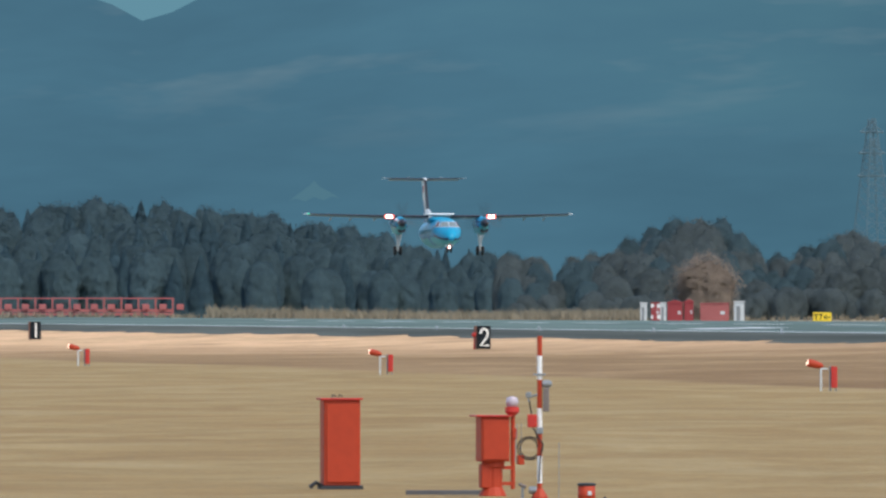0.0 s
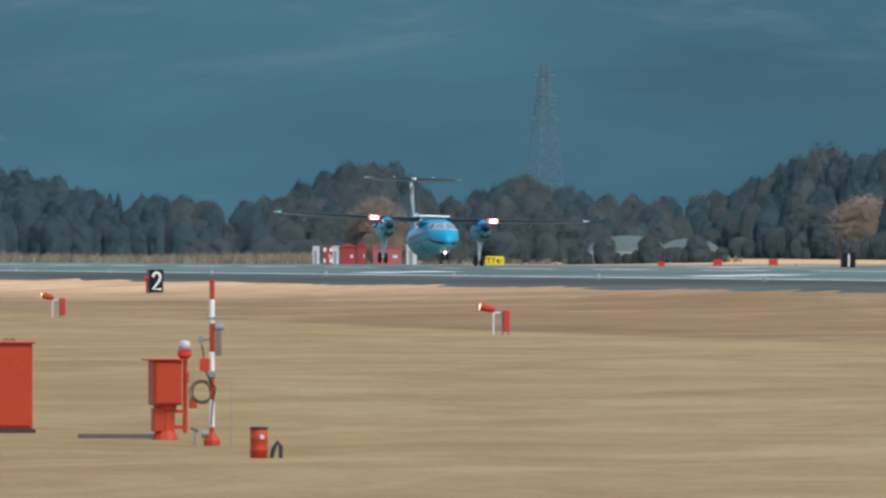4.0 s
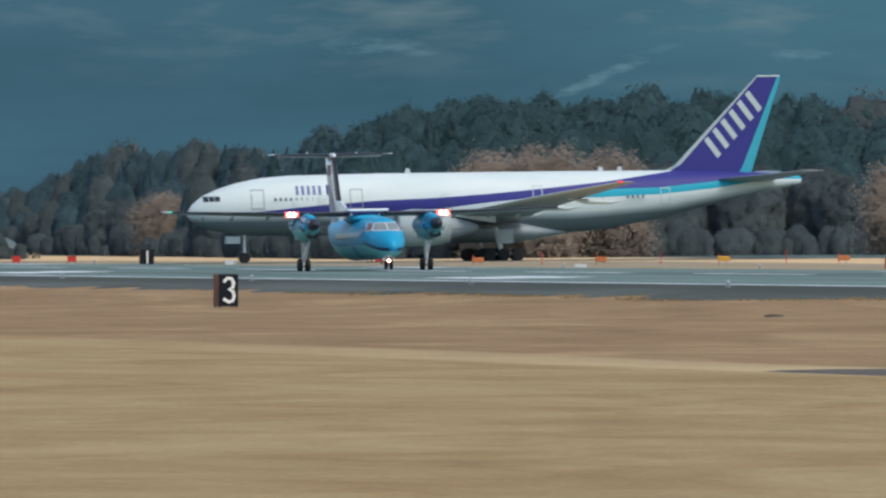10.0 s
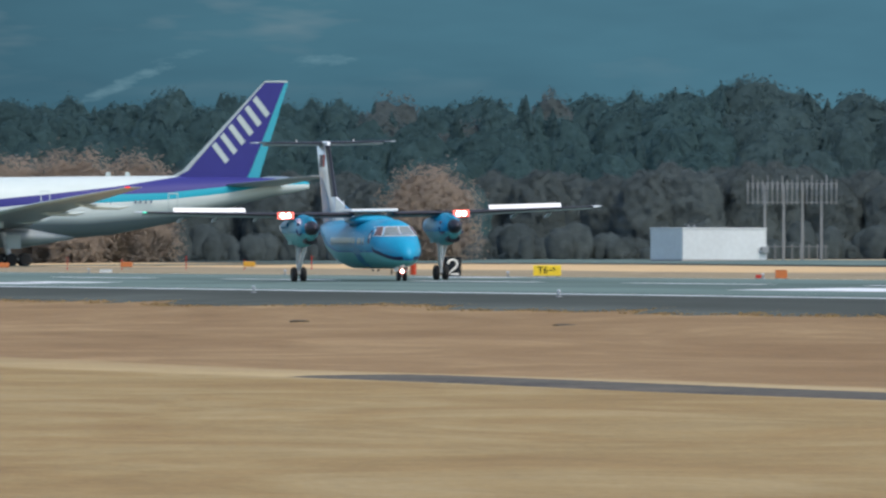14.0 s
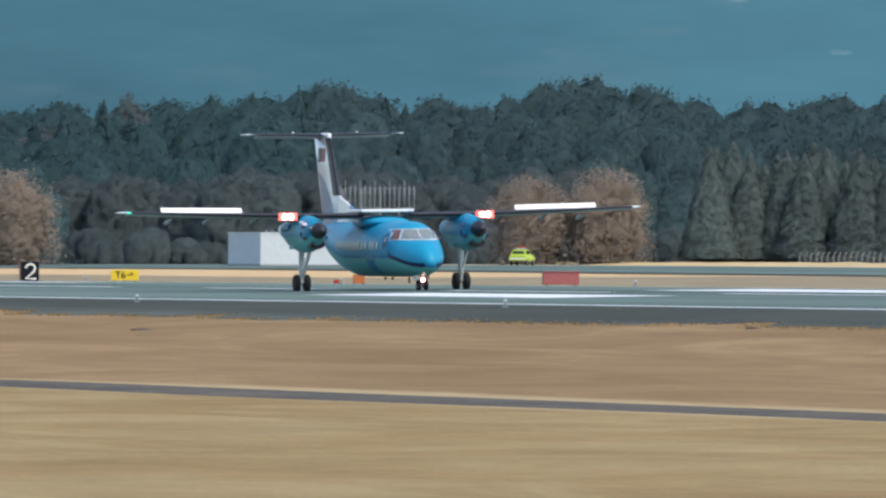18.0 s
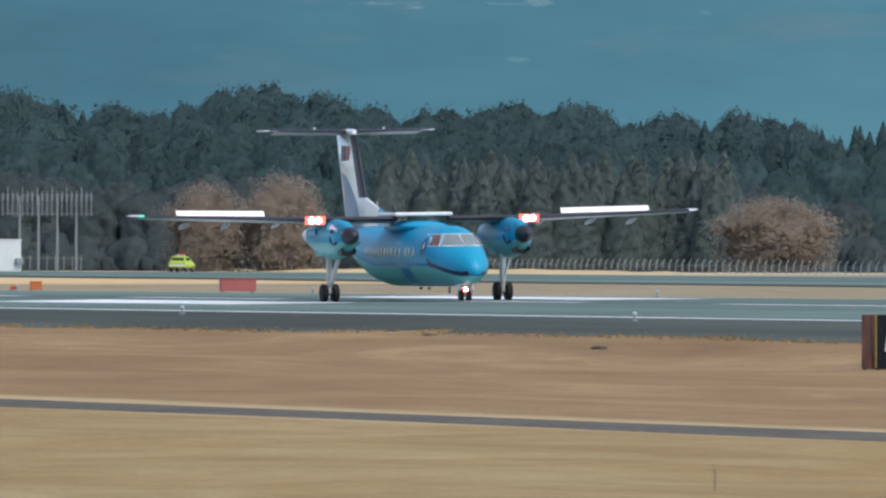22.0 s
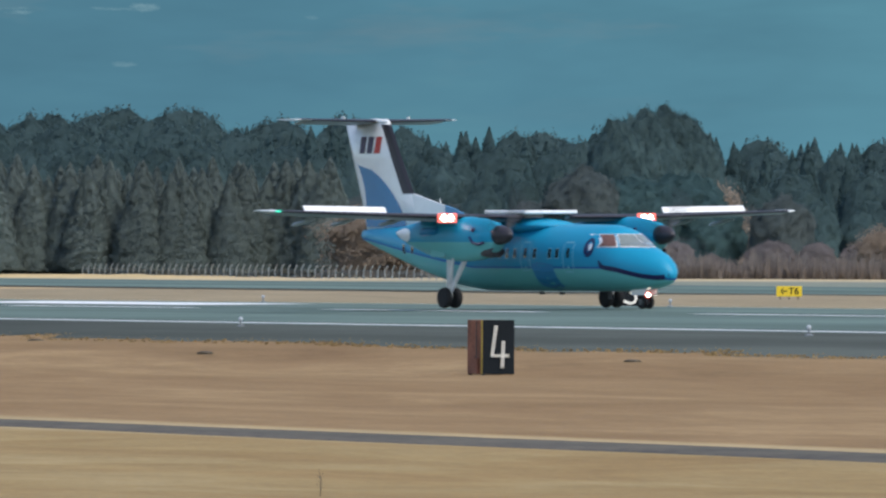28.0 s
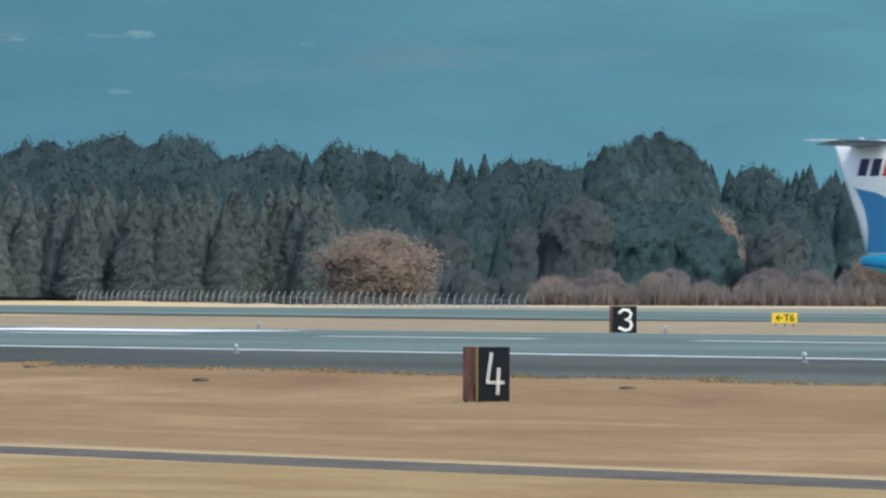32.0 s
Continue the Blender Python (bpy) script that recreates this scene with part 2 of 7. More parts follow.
def backdrop_material():
    """Far mountain flank: self-lit, blue haze put into its glow, faint fields and pale clearings, brighter towards the
    east.
    """
    m = bpy.data.materials.new("hazed_far_mountain")
    m.use_nodes = True
    nt = m.node_tree
    nt.nodes.remove(nt.nodes["Principled BSDF"])
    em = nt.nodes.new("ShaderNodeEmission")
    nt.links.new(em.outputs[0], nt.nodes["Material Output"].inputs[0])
    co = nt.nodes.new("ShaderNodeTexCoord").outputs["Object"]
    sep = nt.nodes.new("ShaderNodeSeparateXYZ")
    nt.links.new(co, sep.inputs[0])
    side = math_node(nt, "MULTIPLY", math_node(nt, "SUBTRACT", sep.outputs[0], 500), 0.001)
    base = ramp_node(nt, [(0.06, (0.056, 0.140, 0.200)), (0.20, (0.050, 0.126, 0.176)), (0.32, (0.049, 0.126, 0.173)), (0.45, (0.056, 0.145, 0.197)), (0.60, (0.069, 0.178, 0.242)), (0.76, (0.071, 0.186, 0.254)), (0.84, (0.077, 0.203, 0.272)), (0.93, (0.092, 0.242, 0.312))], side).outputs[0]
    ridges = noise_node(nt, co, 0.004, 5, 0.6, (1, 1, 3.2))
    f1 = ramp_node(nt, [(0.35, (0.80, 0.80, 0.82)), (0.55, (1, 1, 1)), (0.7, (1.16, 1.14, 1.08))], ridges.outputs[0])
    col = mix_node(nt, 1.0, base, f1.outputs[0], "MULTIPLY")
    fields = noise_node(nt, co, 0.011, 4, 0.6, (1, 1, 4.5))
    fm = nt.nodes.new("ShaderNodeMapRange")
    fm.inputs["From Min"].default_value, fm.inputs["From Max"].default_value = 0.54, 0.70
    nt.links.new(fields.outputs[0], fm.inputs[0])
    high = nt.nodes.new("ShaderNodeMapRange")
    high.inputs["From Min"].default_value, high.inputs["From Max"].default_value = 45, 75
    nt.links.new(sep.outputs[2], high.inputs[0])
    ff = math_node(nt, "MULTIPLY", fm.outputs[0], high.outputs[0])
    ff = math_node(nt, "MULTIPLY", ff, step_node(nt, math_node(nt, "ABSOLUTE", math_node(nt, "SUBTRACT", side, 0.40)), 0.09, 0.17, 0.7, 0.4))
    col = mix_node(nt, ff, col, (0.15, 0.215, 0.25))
    # slanting pale fields and snow streaks: direction, height, width, depth, lean, how pale
    flat = nt.nodes.new("ShaderNodeVectorMath")
    flat.operation = "MULTIPLY"
    nt.links.new(co, flat.inputs[0])
    flat.inputs[1].default_value = (1, 1, 0)
    far = nt.nodes.new("ShaderNodeVectorMath")
    far.operation = "LENGTH"
    nt.links.new(flat.outputs[0], far.inputs[0])
    turn = math_node(nt, "MULTIPLY_ADD", math_node(nt, "ARCTAN2", sep.outputs[0], sep.outputs[1]), 27500.0, -2560.65)
    rise = math_node(nt, "DIVIDE", math_node(nt, "MULTIPLY_ADD", sep.outputs[2], 27500.0, -27500.0 * EYE), far.outputs["Value"])
    ragged = noise_node(nt, co, 0.08, 6, 0.75, (1, 1, 2.0))
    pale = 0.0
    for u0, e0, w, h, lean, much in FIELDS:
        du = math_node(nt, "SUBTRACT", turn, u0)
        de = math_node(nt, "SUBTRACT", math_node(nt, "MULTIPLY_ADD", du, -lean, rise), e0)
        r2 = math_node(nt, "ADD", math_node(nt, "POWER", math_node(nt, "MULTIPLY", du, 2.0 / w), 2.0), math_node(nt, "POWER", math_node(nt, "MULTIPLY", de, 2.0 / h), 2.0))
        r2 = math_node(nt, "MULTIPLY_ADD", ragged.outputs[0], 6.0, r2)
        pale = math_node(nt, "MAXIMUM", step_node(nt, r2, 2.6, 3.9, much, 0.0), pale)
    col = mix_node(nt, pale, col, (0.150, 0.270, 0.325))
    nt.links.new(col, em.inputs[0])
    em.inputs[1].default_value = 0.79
    return m


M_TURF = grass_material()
M_RUNWAY = asphalt_material("runway_asphalt", (0.104, 0.148, 0.133), 0.35, 0.03)
M_SHOULDER = asphalt_material("shoulder_asphalt", (0.074, 0.084, 0.075), 0.45, 0.01)
M_LINE = mat("road_paint", (0.72, 0.74, 0.74), 0.6, var=0.3, size=3)
M_CONCRETE = mat("concrete", (0.30, 0.30, 0.29), 0.85, var=0.2, size=2, bump=0.01)
M_DRAIN = mat("drain_concrete", (0.080, 0.066, 0.046), 0.9, var=0.85, size=1.6, stretch=(1, 0.35, 1))
M_ORANGE = mat("orange_paint", (0.40, 0.038, 0.008), 0.6, var=0.14, size=0.8)
M_REDPAINT = mat("red_paint", (0.50, 0.035, 0.025), 0.5, var=0.2, size=0.8)
M_PINK = mat("faded_red_paint", (0.36, 0.11, 0.105), 0.7, var=0.2, size=1.5)
M_WHITE = mat("white_paint", (0.78, 0.79, 0.78), 0.45, var=0.08, size=1.5)
M_OFFWHITE = mat("weathered_white", (0.56, 0.60, 0.60), 0.7, var=0.12, size=3)
M_GREY = mat("grey_steel", (0.25, 0.27, 0.28), 0.5, 0.3, var=0.15)
M_DARK = mat("dark_steel", (0.035, 0.038, 0.042), 0.5, 0.2, var=0.2)
M_BLACK = mat("black_sign_face", (0.012, 0.016, 0.020), 0.75, var=0.2, size=0.6, spec=0.1)
M_RUST = mat("rusty_sheet", (0.22, 0.085, 0.05), 0.85, var=0.75, size=0.45, bump=0.005)
M_DULLYELLOW = mat("worn_yellow_strip", (0.42, 0.30, 0.05), 0.7, var=0.3, size=0.3)
M_YELLOW = mat("yellow_paint", (0.80, 0.58, 0.03), 0.5, var=0.08)
M_LIME = mat("fluorescent_yellow_paint", (0.43, 0.56, 0.06), 0.4, var=0.1)
M_DIGIT = mat("sign_digit", (0.80, 0.80, 0.74), 0.6, var=0.15, size=0.3)
M_TYRE = mat("tyre_rubber", (0.012, 0.012, 0.013), 0.8, var=0.2, size=0.4)
M_GLASS = mat("dark_cabin_glass", (0.03, 0.04, 0.045), 0.08, var=0.2, spec=0.6)
M_SCREEN = mat("windscreen_glass", (0.20, 0.23, 0.22), 0.10, var=0.3, spec=0.7)
# the brown puts an amber reflection into the side panes' colour
M_REFLECT_PANE = mat("amber_reflection_glass", (0.17, 0.085, 0.065), 0.12, var=0.3, spec=0.6)
M_CABLE = mat("cable_rubber", (0.03, 0.02, 0.02), 0.7)
M_LENSW = mat("lamp_glass", (0.45, 0.48, 0.50), 0.15, spec=0.7)
M_BEAM = glow("lamp_beam", (1.0, 0.86, 0.80), 8)
M_GLOBE = mat("globe_glass", (0.44, 0.38, 0.42), 0.12, spec=0.6)
M_WEATHERED = mat("weathered_case", (0.17, 0.145, 0.135), 0.8, var=0.3, size=0.3)
M_BAR = mat("weathered_bar", (0.10, 0.10, 0.105), 0.8, var=0.2)
M_FADED = mat("faded_orange_paint", (0.48, 0.15, 0.045), 0.7, var=0.2, size=0.5)
M_AMBER = mat("amber_paint", (0.58, 0.30, 0.03), 0.6, var=0.15, size=0.5)
M_STROBE = glow("lit_strobe_lens", (1.0, 0.72, 0.55), 2.5)
M_DIGITBASE = mat("worn_digit_base", (0.42, 0.41, 0.36), 0.7, var=0.25, size=0.2)
# hut red with distance haze put in as a duller tone
M_HUTRED = mat("haze_dulled_red", (0.30, 0.045, 0.05), 0.7, var=0.2, size=1.5)
# red lens glare round the aircraft lamps, added as a glowing surface
M_GLARE_RED = glow("lamp_glare_glow", (1.0, 0.16, 0.12), 0.9)
M_GREENLIGHT = glow("green_position_light", (0.05, 0.9, 0.55), 0.12)
M_REDLIGHT = glow("red_position_light", (1.0, 0.05, 0.03), 0.4)
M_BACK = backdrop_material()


# ---------------------------------------------------------------- mesh helpers
def mesh_of(name, bm, material, smooth=False):
    me = bpy.data.meshes.new(name)
    bm.to_mesh(me)
    bm.free()
    for m in material if isinstance(material, (list, tuple)) else [material]:
        me.materials.append(m)
    if smooth:
        for p in me.polygons:
            p.use_smooth = True
    return me


def part(name, bm, material, parent=None, label="", smooth=False, at=None):
    ob = new(name, mesh_of(name, bm, material, smooth))
    ob.parent = parent
    if at is not None:
        ob.matrix_basis = at
    if label:
        ob["label"] = label
    return ob


def thing(name, label, category, at, group="", kind=""):
    ob = new(name)
    ob.matrix_basis = at
    return tagged(ob, label, category, group, kind)


def add_box(bm, x0, x1, y0, y1, z0, z1, bevel=0.0):
    r = bmesh.ops.create_cube(bm, size=1)
    for v in r["verts"]:
        v.co = Vector(((x0 + x1) / 2 + v.co.x * (x1 - x0), (y0 + y1) / 2 + v.co.y * (y1 - y0), (z0 + z1) / 2 + v.co.z * (z1 - z0)))
    if bevel:
        es = list({e for v in r["verts"] for e in v.link_edges})
        bmesh.ops.bevel(bm, geom=es, offset=bevel, segments=1, affect="EDGES")
    return bm


def box(x0, x1, y0, y1, z0, z1, bevel=0.0):
    return add_box(bmesh.new(), x0, x1, y0, y1, z0, z1, bevel)


def add_tube(bm, pts, r, n=8, r_end=None, cap=True):
    """A round bar along points."""
    pts = [Vector(p) for p in pts]
    rings = []
    for i, p in enumerate(pts):
        d = (pts[min(i + 1, len(pts) - 1)] - pts[max(i - 1, 0)]).normalized()
        side = d.orthogonal().normalized() if i == 0 else (rings_side - d * rings_side.dot(d)).normalized()
        rings_side = side
        up = d.cross(side)
        rr = r if r_end is None else r + (r_end - r) * i / (len(pts) - 1)
        rings.append([bm.verts.new(p + rr * (math.cos(a) * side + math.sin(a) * up)) for a in (2 * math.pi * k / n for k in range(n))])
    for a, b in zip(rings, rings[1:]):
        for k in range(n):
            bm.faces.new((a[k], a[(k + 1) % n], b[(k + 1) % n], b[k]))
    if cap:
        bm.faces.new(rings[0][::-1])
        bm.faces.new(rings[-1])
    return bm


def tube(pts, r, n=8, r_end=None):
    return add_tube(bmesh.new(), pts, r, n, r_end)


def add_rings(bm, rings, cap=True):
    vs = [[bm.verts.new(p) for p in r] for r in rings]
    n = len(vs[0])
    for a, b in zip(vs, vs[1:]):
        for k in range(n):
            bm.faces.new((a[k], a[(k + 1) % n], b[(k + 1) % n], b[k]))
    if cap:
        bm.faces.new(vs[0][::-1])
        bm.faces.new(vs[-1])
    bmesh.ops.recalc_face_normals(bm, faces=bm.faces)
    return bm


def spin_x(profile, n=20):
    """Rings about the local x axis from (x, radius) pairs."""
    return [[(x, r * math.cos(2 * math.pi * k / n), r * math.sin(2 * math.pi * k / n)) for k in range(n)] for x, r in profile]


def wheel_mesh(r, w, n=20):
    """Tyre with rounded shoulders about the local y axis."""
    prof = [(-w / 2, r * 0.55), (-w / 2, r * 0.86), (-w * 0.36, r * 0.97), (-w * 0.15, r), (w * 0.15, r), (w * 0.36, r * 0.97), (w / 2, r * 0.86), (w / 2, r * 0.55)]
    return add_rings(bmesh.new(), [[(q * math.cos(2 * math.pi * k / n), y, q * math.sin(2 * math.pi * k / n)) for k in range(n)] for y, q in prof])


def text_bm(s, size):
    cu = bpy.data.curves.new("t", "FONT")
    cu.body, cu.size, cu.align_x, cu.align_y, cu.extrude, cu.offset = s, size, "CENTER", "CENTER", 0.008, size * 0.012
    ob = bpy.data.objects.new("t", cu)
    me = bpy.data.meshes.new_from_object(ob)
    bm = bmesh.new()
    bm.from_mesh(me)
    bpy.data.objects.remove(ob)
    return bm


PROFILE = [(-4000, 0), (79, 0), (120, 0.0), (129, 0.02), (148, 0.5), (156, 1.05), (178, 1.45), (190, 1.6), (208, 1.55), (228, 1.38), (262, 1.3), (300, 1.55), (345, 1.9), (385, 2.0), (430, 2.3), (600, 2.5), (4000, 2.6)]


def gz(x, y=0):
    for (a, za), (b, zb) in zip(PROFILE, PROFILE[1:]):
        if x <= b:
            return za + (zb - za) * (x - a) / (b - a)
    return PROFILE[-1][1]


PROFILE[-5:] = [(345, 1.82), (385, 2.2), (430, 2.4), (600, 2.62), (5000, 2.7)]


def ground_z(x, y):
    w = min(max((x - 240) / 100, 0), 1)
    dip = min(max((y - 1450) / 400, 0), 1) * min(max((x - 195) / 40, 0), 1)
    return gz(x) + w * 0.0012 * (min(max(y, 1100), 1800) - 1170) - 0.62 * dip


def place(u, d):
    """x, y of a spot d metres off; u counts 27500ths of a radian from the first reference mark."""
    b = (u + 2560.65) / 27500
    return d * math.sin(b), d * math.cos(b)


def on_ground(x, y, rz=0, dz=0.0):
    return pose(x, y, ground_z(x, y) + dz, 0, 0, rz)


# ---------------------------------------------------------------- ground and pavements
def sheet(name, xs, ys, dz, material, jitter=0.0):
    vs, fs = [], []
    for y in ys:
        for x in xs:
            j = jitter * noise.noise((x * 0.05, y * 0.015, 3)) if -50 < x < 600 else 0
            vs.append((x, y, ground_z(x, y) + dz + j))
    n = len(xs)
    for j in range(len(ys) - 1):
        for i in range(n - 1):
            fs.append((j * n + i, j * n + i + 1, (j + 1) * n + i + 1, (j + 1) * n + i))
    me = bpy.data.meshes.new(name)
    me.from_pydata(vs, [], fs)
    me.materials.append(material)
    return new(name, me)


XS = sorted({-4000, -1500, -500, -100, 0, *range(20, 150, 6), *(p[0] for p in PROFILE[1:-1]), 77.6, 78.2, 78.8, 79.4, 140, 152, 162, 170, 185, 198, 218, 240, 280, 320, 365, 410, 480, 800, 1500, 4000})
YS = [-900, -300, 0, 80, *range(120, 700, 10), *range(700, 1500, 20), *range(1500, 2400, 60), 2500, 2800, 3200, 3800, 4300, 4900]
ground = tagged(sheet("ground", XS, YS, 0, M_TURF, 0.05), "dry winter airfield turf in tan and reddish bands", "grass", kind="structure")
def ragged_shoulder():
    """Near shoulder whose outer edge is overgrown unevenly by the turf."""
    bm = bmesh.new()
    rows = []
    y = 80.0
    while y < 1900:
        e = 148.2 + 2.6 * noise.noise((y * 0.03, 0, 1)) + 2.0 * noise.noise((y * 0.13, 5, 1)) + 1.2 * noise.noise((y * 0.45, 9, 1))
        rows.append([bm.verts.new((x, y, ground_z(x, y) + dz)) for x, dz in ((e, -0.06), (e + 0.8, 0.055), (152, 0.055), (154.5, 0.055), (156.5, 0.055))])
        y += 1.5 if y < 1100 else 12
    for a, b in zip(rows, rows[1:]):
        for k in range(4):
            bm.faces.new((a[k], a[k + 1], b[k + 1], b[k]))
    return part("runway_shoulder", bm, M_SHOULDER)


shoulder = tagged(ragged_shoulder(), "dark asphalt shoulder beside the runway", "pavement", kind="structure")
runway = tagged(sheet("runway", [156.5, 162, 170, 178, 185, 190, 198, 207], YS[3:-8], 0.055, M_RUNWAY), "worn grey asphalt runway", "runway", kind="structure")
tagged(sheet("far_runway_shoulder", [207, 208, 213], YS[3:-8], 0.05, M_SHOULDER), "dark asphalt shoulder on the far side", "pavement", kind="structure")
taxiway = tagged(sheet("taxiway", [345, 352, 365, 372, 385], YS[10:-8], 0.05, M_RUNWAY), "grey asphalt parallel taxiway", "taxiway", kind="structure")
tagged(sheet("taxiway_shoulder", [338, 345], YS[10:-8], 0.04, M_SHOULDER), "dark asphalt taxiway shoulder", "pavement", kind="structure")
for (a, b), lab in (((157.0, 157.9), "white painted runway edge line"), ((205.6, 206.5), "white painted far runway edge line")):
    tagged(sheet("runway_edge_line", [a, b], YS[3:-8], 0.075, M_LINE), lab, "line", kind="structure")


# connecting taxiways run square to the runway
tagged(sheet("holding_taxiway", [207, 208, 218, 228, 240, 262, 280, 300, 320, 345], [1530, 1540, 1560, 1575], 0.045, M_RUNWAY), "grey asphalt taxiway joining the runway", "taxiway", kind="structure")
tagged(sheet("exit_taxiway", [207, 208, 218, 228, 240, 262, 280, 300, 320, 345], [500, 520, 540, 548], 0.045, M_RUNWAY), "grey asphalt exit taxiway", "taxiway", kind="structure")
# centre-line dashes and touchdown blocks
for k in range(26):
    y = 330 + 50 * k
    tagged(sheet("centre_line_dash", [177.75, 178, 178.65], [y, y + 15, y + 30], 0.07, M_LINE), "white painted runway centre dash", "line", kind="structure")
for a in (167.5, 183.5):
    tagged(sheet("aiming_point_bar", [a, a + 3, a + 6], [650, 670, 695], 0.07, M_LINE), "broad white painted aiming point bar", "line", kind="structure")
for y in (840, 1000, 1160):
    for a in (162.5, 165.8, 188.5, 191.8):
        tagged(sheet("touchdown_bar", [a, a + 2.6], [y, y + 22], 0.07, M_LINE), "white painted touchdown bar, tyre-worn", "line", kind="structure")

# covered drain along the mown strip
bm = bmesh.new()
ys = [80 + 1.5 * k for k in range(186)]
rows = []
for y in ys:
    j0, j1 = 0.5 * noise.noise((y * 0.03, 0, 2)) + 0.07 * noise.noise((y * 0.6, 3, 2)), 0.6 * noise.noise((y * 0.03, 8, 2)) + 0.08 * noise.noise((y * 0.5, 6, 2))
    rows.append([bm.verts.new((x, y, ground_z(x, y) + z)) for x, z in ((75.5 + 1.6 * j0, -0.02), (76.1 + j0, 0.03), (77.4, 0.055), (78.5, 0.06), (79.2 + j1, 0.04), (79.8 + 1.5 * j1, -0.02))])
for a, b in zip(rows, rows[1:]):
    for k in range(5):
        bm.faces.new((a[k], a[k + 1], b[k + 1], b[k]))
tagged(part("drain_channel", bm, M_DRAIN), "dark weathered concrete drain cover in the grass", "drain", kind="structure")

# ---------------------------------------------------------------- far mountain
bm = bmesh.new()
cols = []
for k in range(401):
    b = radians(-8 + 44 * k / 400)
    d = 4650
    u = b * 27500 - 2560.65
    crest = 150 + 26 * noise.noise((k * 0.025, 2.0, 0)) + 5 * noise.noise((k * 0.11, 7.0, 0))
    if u < 1500:
        crest = min(crest, 93 + 3 * math.sin(u / 130 + 0.6) - 7.0 * math.exp(-((u - 255) / 60) ** 2) + max(0, (u - 300) * 0.05))
    prof = []
    for j in range(13):
        s = j / 12
        r = d - 500 * (1 - s) ** 1.5 * 0.6 + 25 * noise.noise((k * 0.07, s * 5, 4))
        prof.append(bm.verts.new((r * math.sin(b), r * math.cos(b), 1 + crest * s)))
    cols.append(prof)
for a, b in zip(cols, cols[1:]):
    for j in range(12):
        bm.faces.new((a[j], b[j], b[j + 1], a[j + 1]))
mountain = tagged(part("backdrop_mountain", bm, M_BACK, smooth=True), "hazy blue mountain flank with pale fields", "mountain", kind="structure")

bm = bmesh.new()
row = [(bm.verts.new((4780 * math.sin(radians(b)), 4780 * math.cos(radians(b)), 40)), bm.verts.new((4780 * math.sin(radians(b)), 4780 * math.cos(radians(b)), 260))) for b in range(-4, 30, 2)]
for (a, b), (c, d) in zip(row, row[1:]):
    bm.faces.new((a, c, d, b))
tagged(part("backdrop_sky", bm, far_glow("hazy_sky", (0.098, 0.222, 0.285))), "pale hazy sky above the mountain saddle", "sky", kind="structure")

# ---------------------------------------------------------------- trees
M_BARK = mat("bark", (0.10, 0.08, 0.065), 0.9, var=0.3, size=0.5)
# leaf colours lean blue-grey: the distance haze is put into them
M_CEDAR_HAZE = leaf_material("haze_paled_cedar_needles", (0.160, 0.204, 0.196), 0.11)
M_PINE_HAZE = leaf_material("haze_blue_pine_needles", (0.076, 0.134, 0.162), 0.12)
M_HOLM_HAZE = leaf_material("haze_blue_oak_leaves", (0.088, 0.142, 0.160), 0.11)
M_FIR_HAZE = leaf_material("hazed_fir_needles", (0.068, 0.124, 0.134), 0.12)
M_SPRUCE_HAZE = leaf_material("hazed_spruce_needles", (0.080, 0.136, 0.144), 0.11)
M_HILL_HAZE = leaf_material("hazed_hill_leaves", (0.083, 0.136, 0.142), 0.13)
M_BROAD = leaf_material("hazed_evergreen_leaves", (0.077, 0.142, 0.150), 0.12)
M_BARE = leaf_material("hazed_bare_twigs", (0.119, 0.151, 0.154), 0.10)
M_OCHRE = leaf_material("withered_leaves", (0.370, 0.312, 0.255), 0.10)
M_SCRUB = leaf_material("dry_scrub_twigs", (0.235, 0.215, 0.215), 0.10)
M_REED = mat("pale_reeds", (0.25, 0.218, 0.155), 0.9, var=0.4, size=2, isle=0.8, spec=0.05)
M_UNDER = leaf_material("undergrowth", (0.095, 0.125, 0.135), 0.08)


def ball_mesh(fineness):
    bm = bmesh.new()
    bmesh.ops.create_icosphere(bm, subdivisions=fineness, radius=1)
    vs, fs = np.array([tuple(v.co) for v in bm.verts]), [tuple(v.index for v in f.verts) for f in bm.faces]
    bm.free()
    return vs, fs


BALLS = {"near": ball_mesh(4), "far": ball_mesh(3)}


def unit(v):
    return v / np.maximum(np.linalg.norm(v, axis=1, keepdims=True), 1e-9)


def sprays(c, face, s, long, gen):
    """One ragged triangle of leaves at each place, facing roughly the given way."""
    w = unit(face + 0.55 * gen.uniform(-1, 1, c.shape))
    a = unit(np.cross(w, gen.uniform(-1, 1, c.shape)))
    b = np.cross(w, a)
    tri = np.stack((c - a * s * long, c + a * s * long * gen.uniform(0.6, 1.1, s.shape) - b * s * 0.6, c + b * s * gen.uniform(0.7, 1.3, s.shape)), 1)
    wrong = np.einsum("ij,ij->i", np.cross(tri[:, 1] - tri[:, 0], tri[:, 2] - tri[:, 0]), face) < 0
    tri[wrong] = tri[wrong][:, ::-1]
    return tri.reshape(-1, 3)


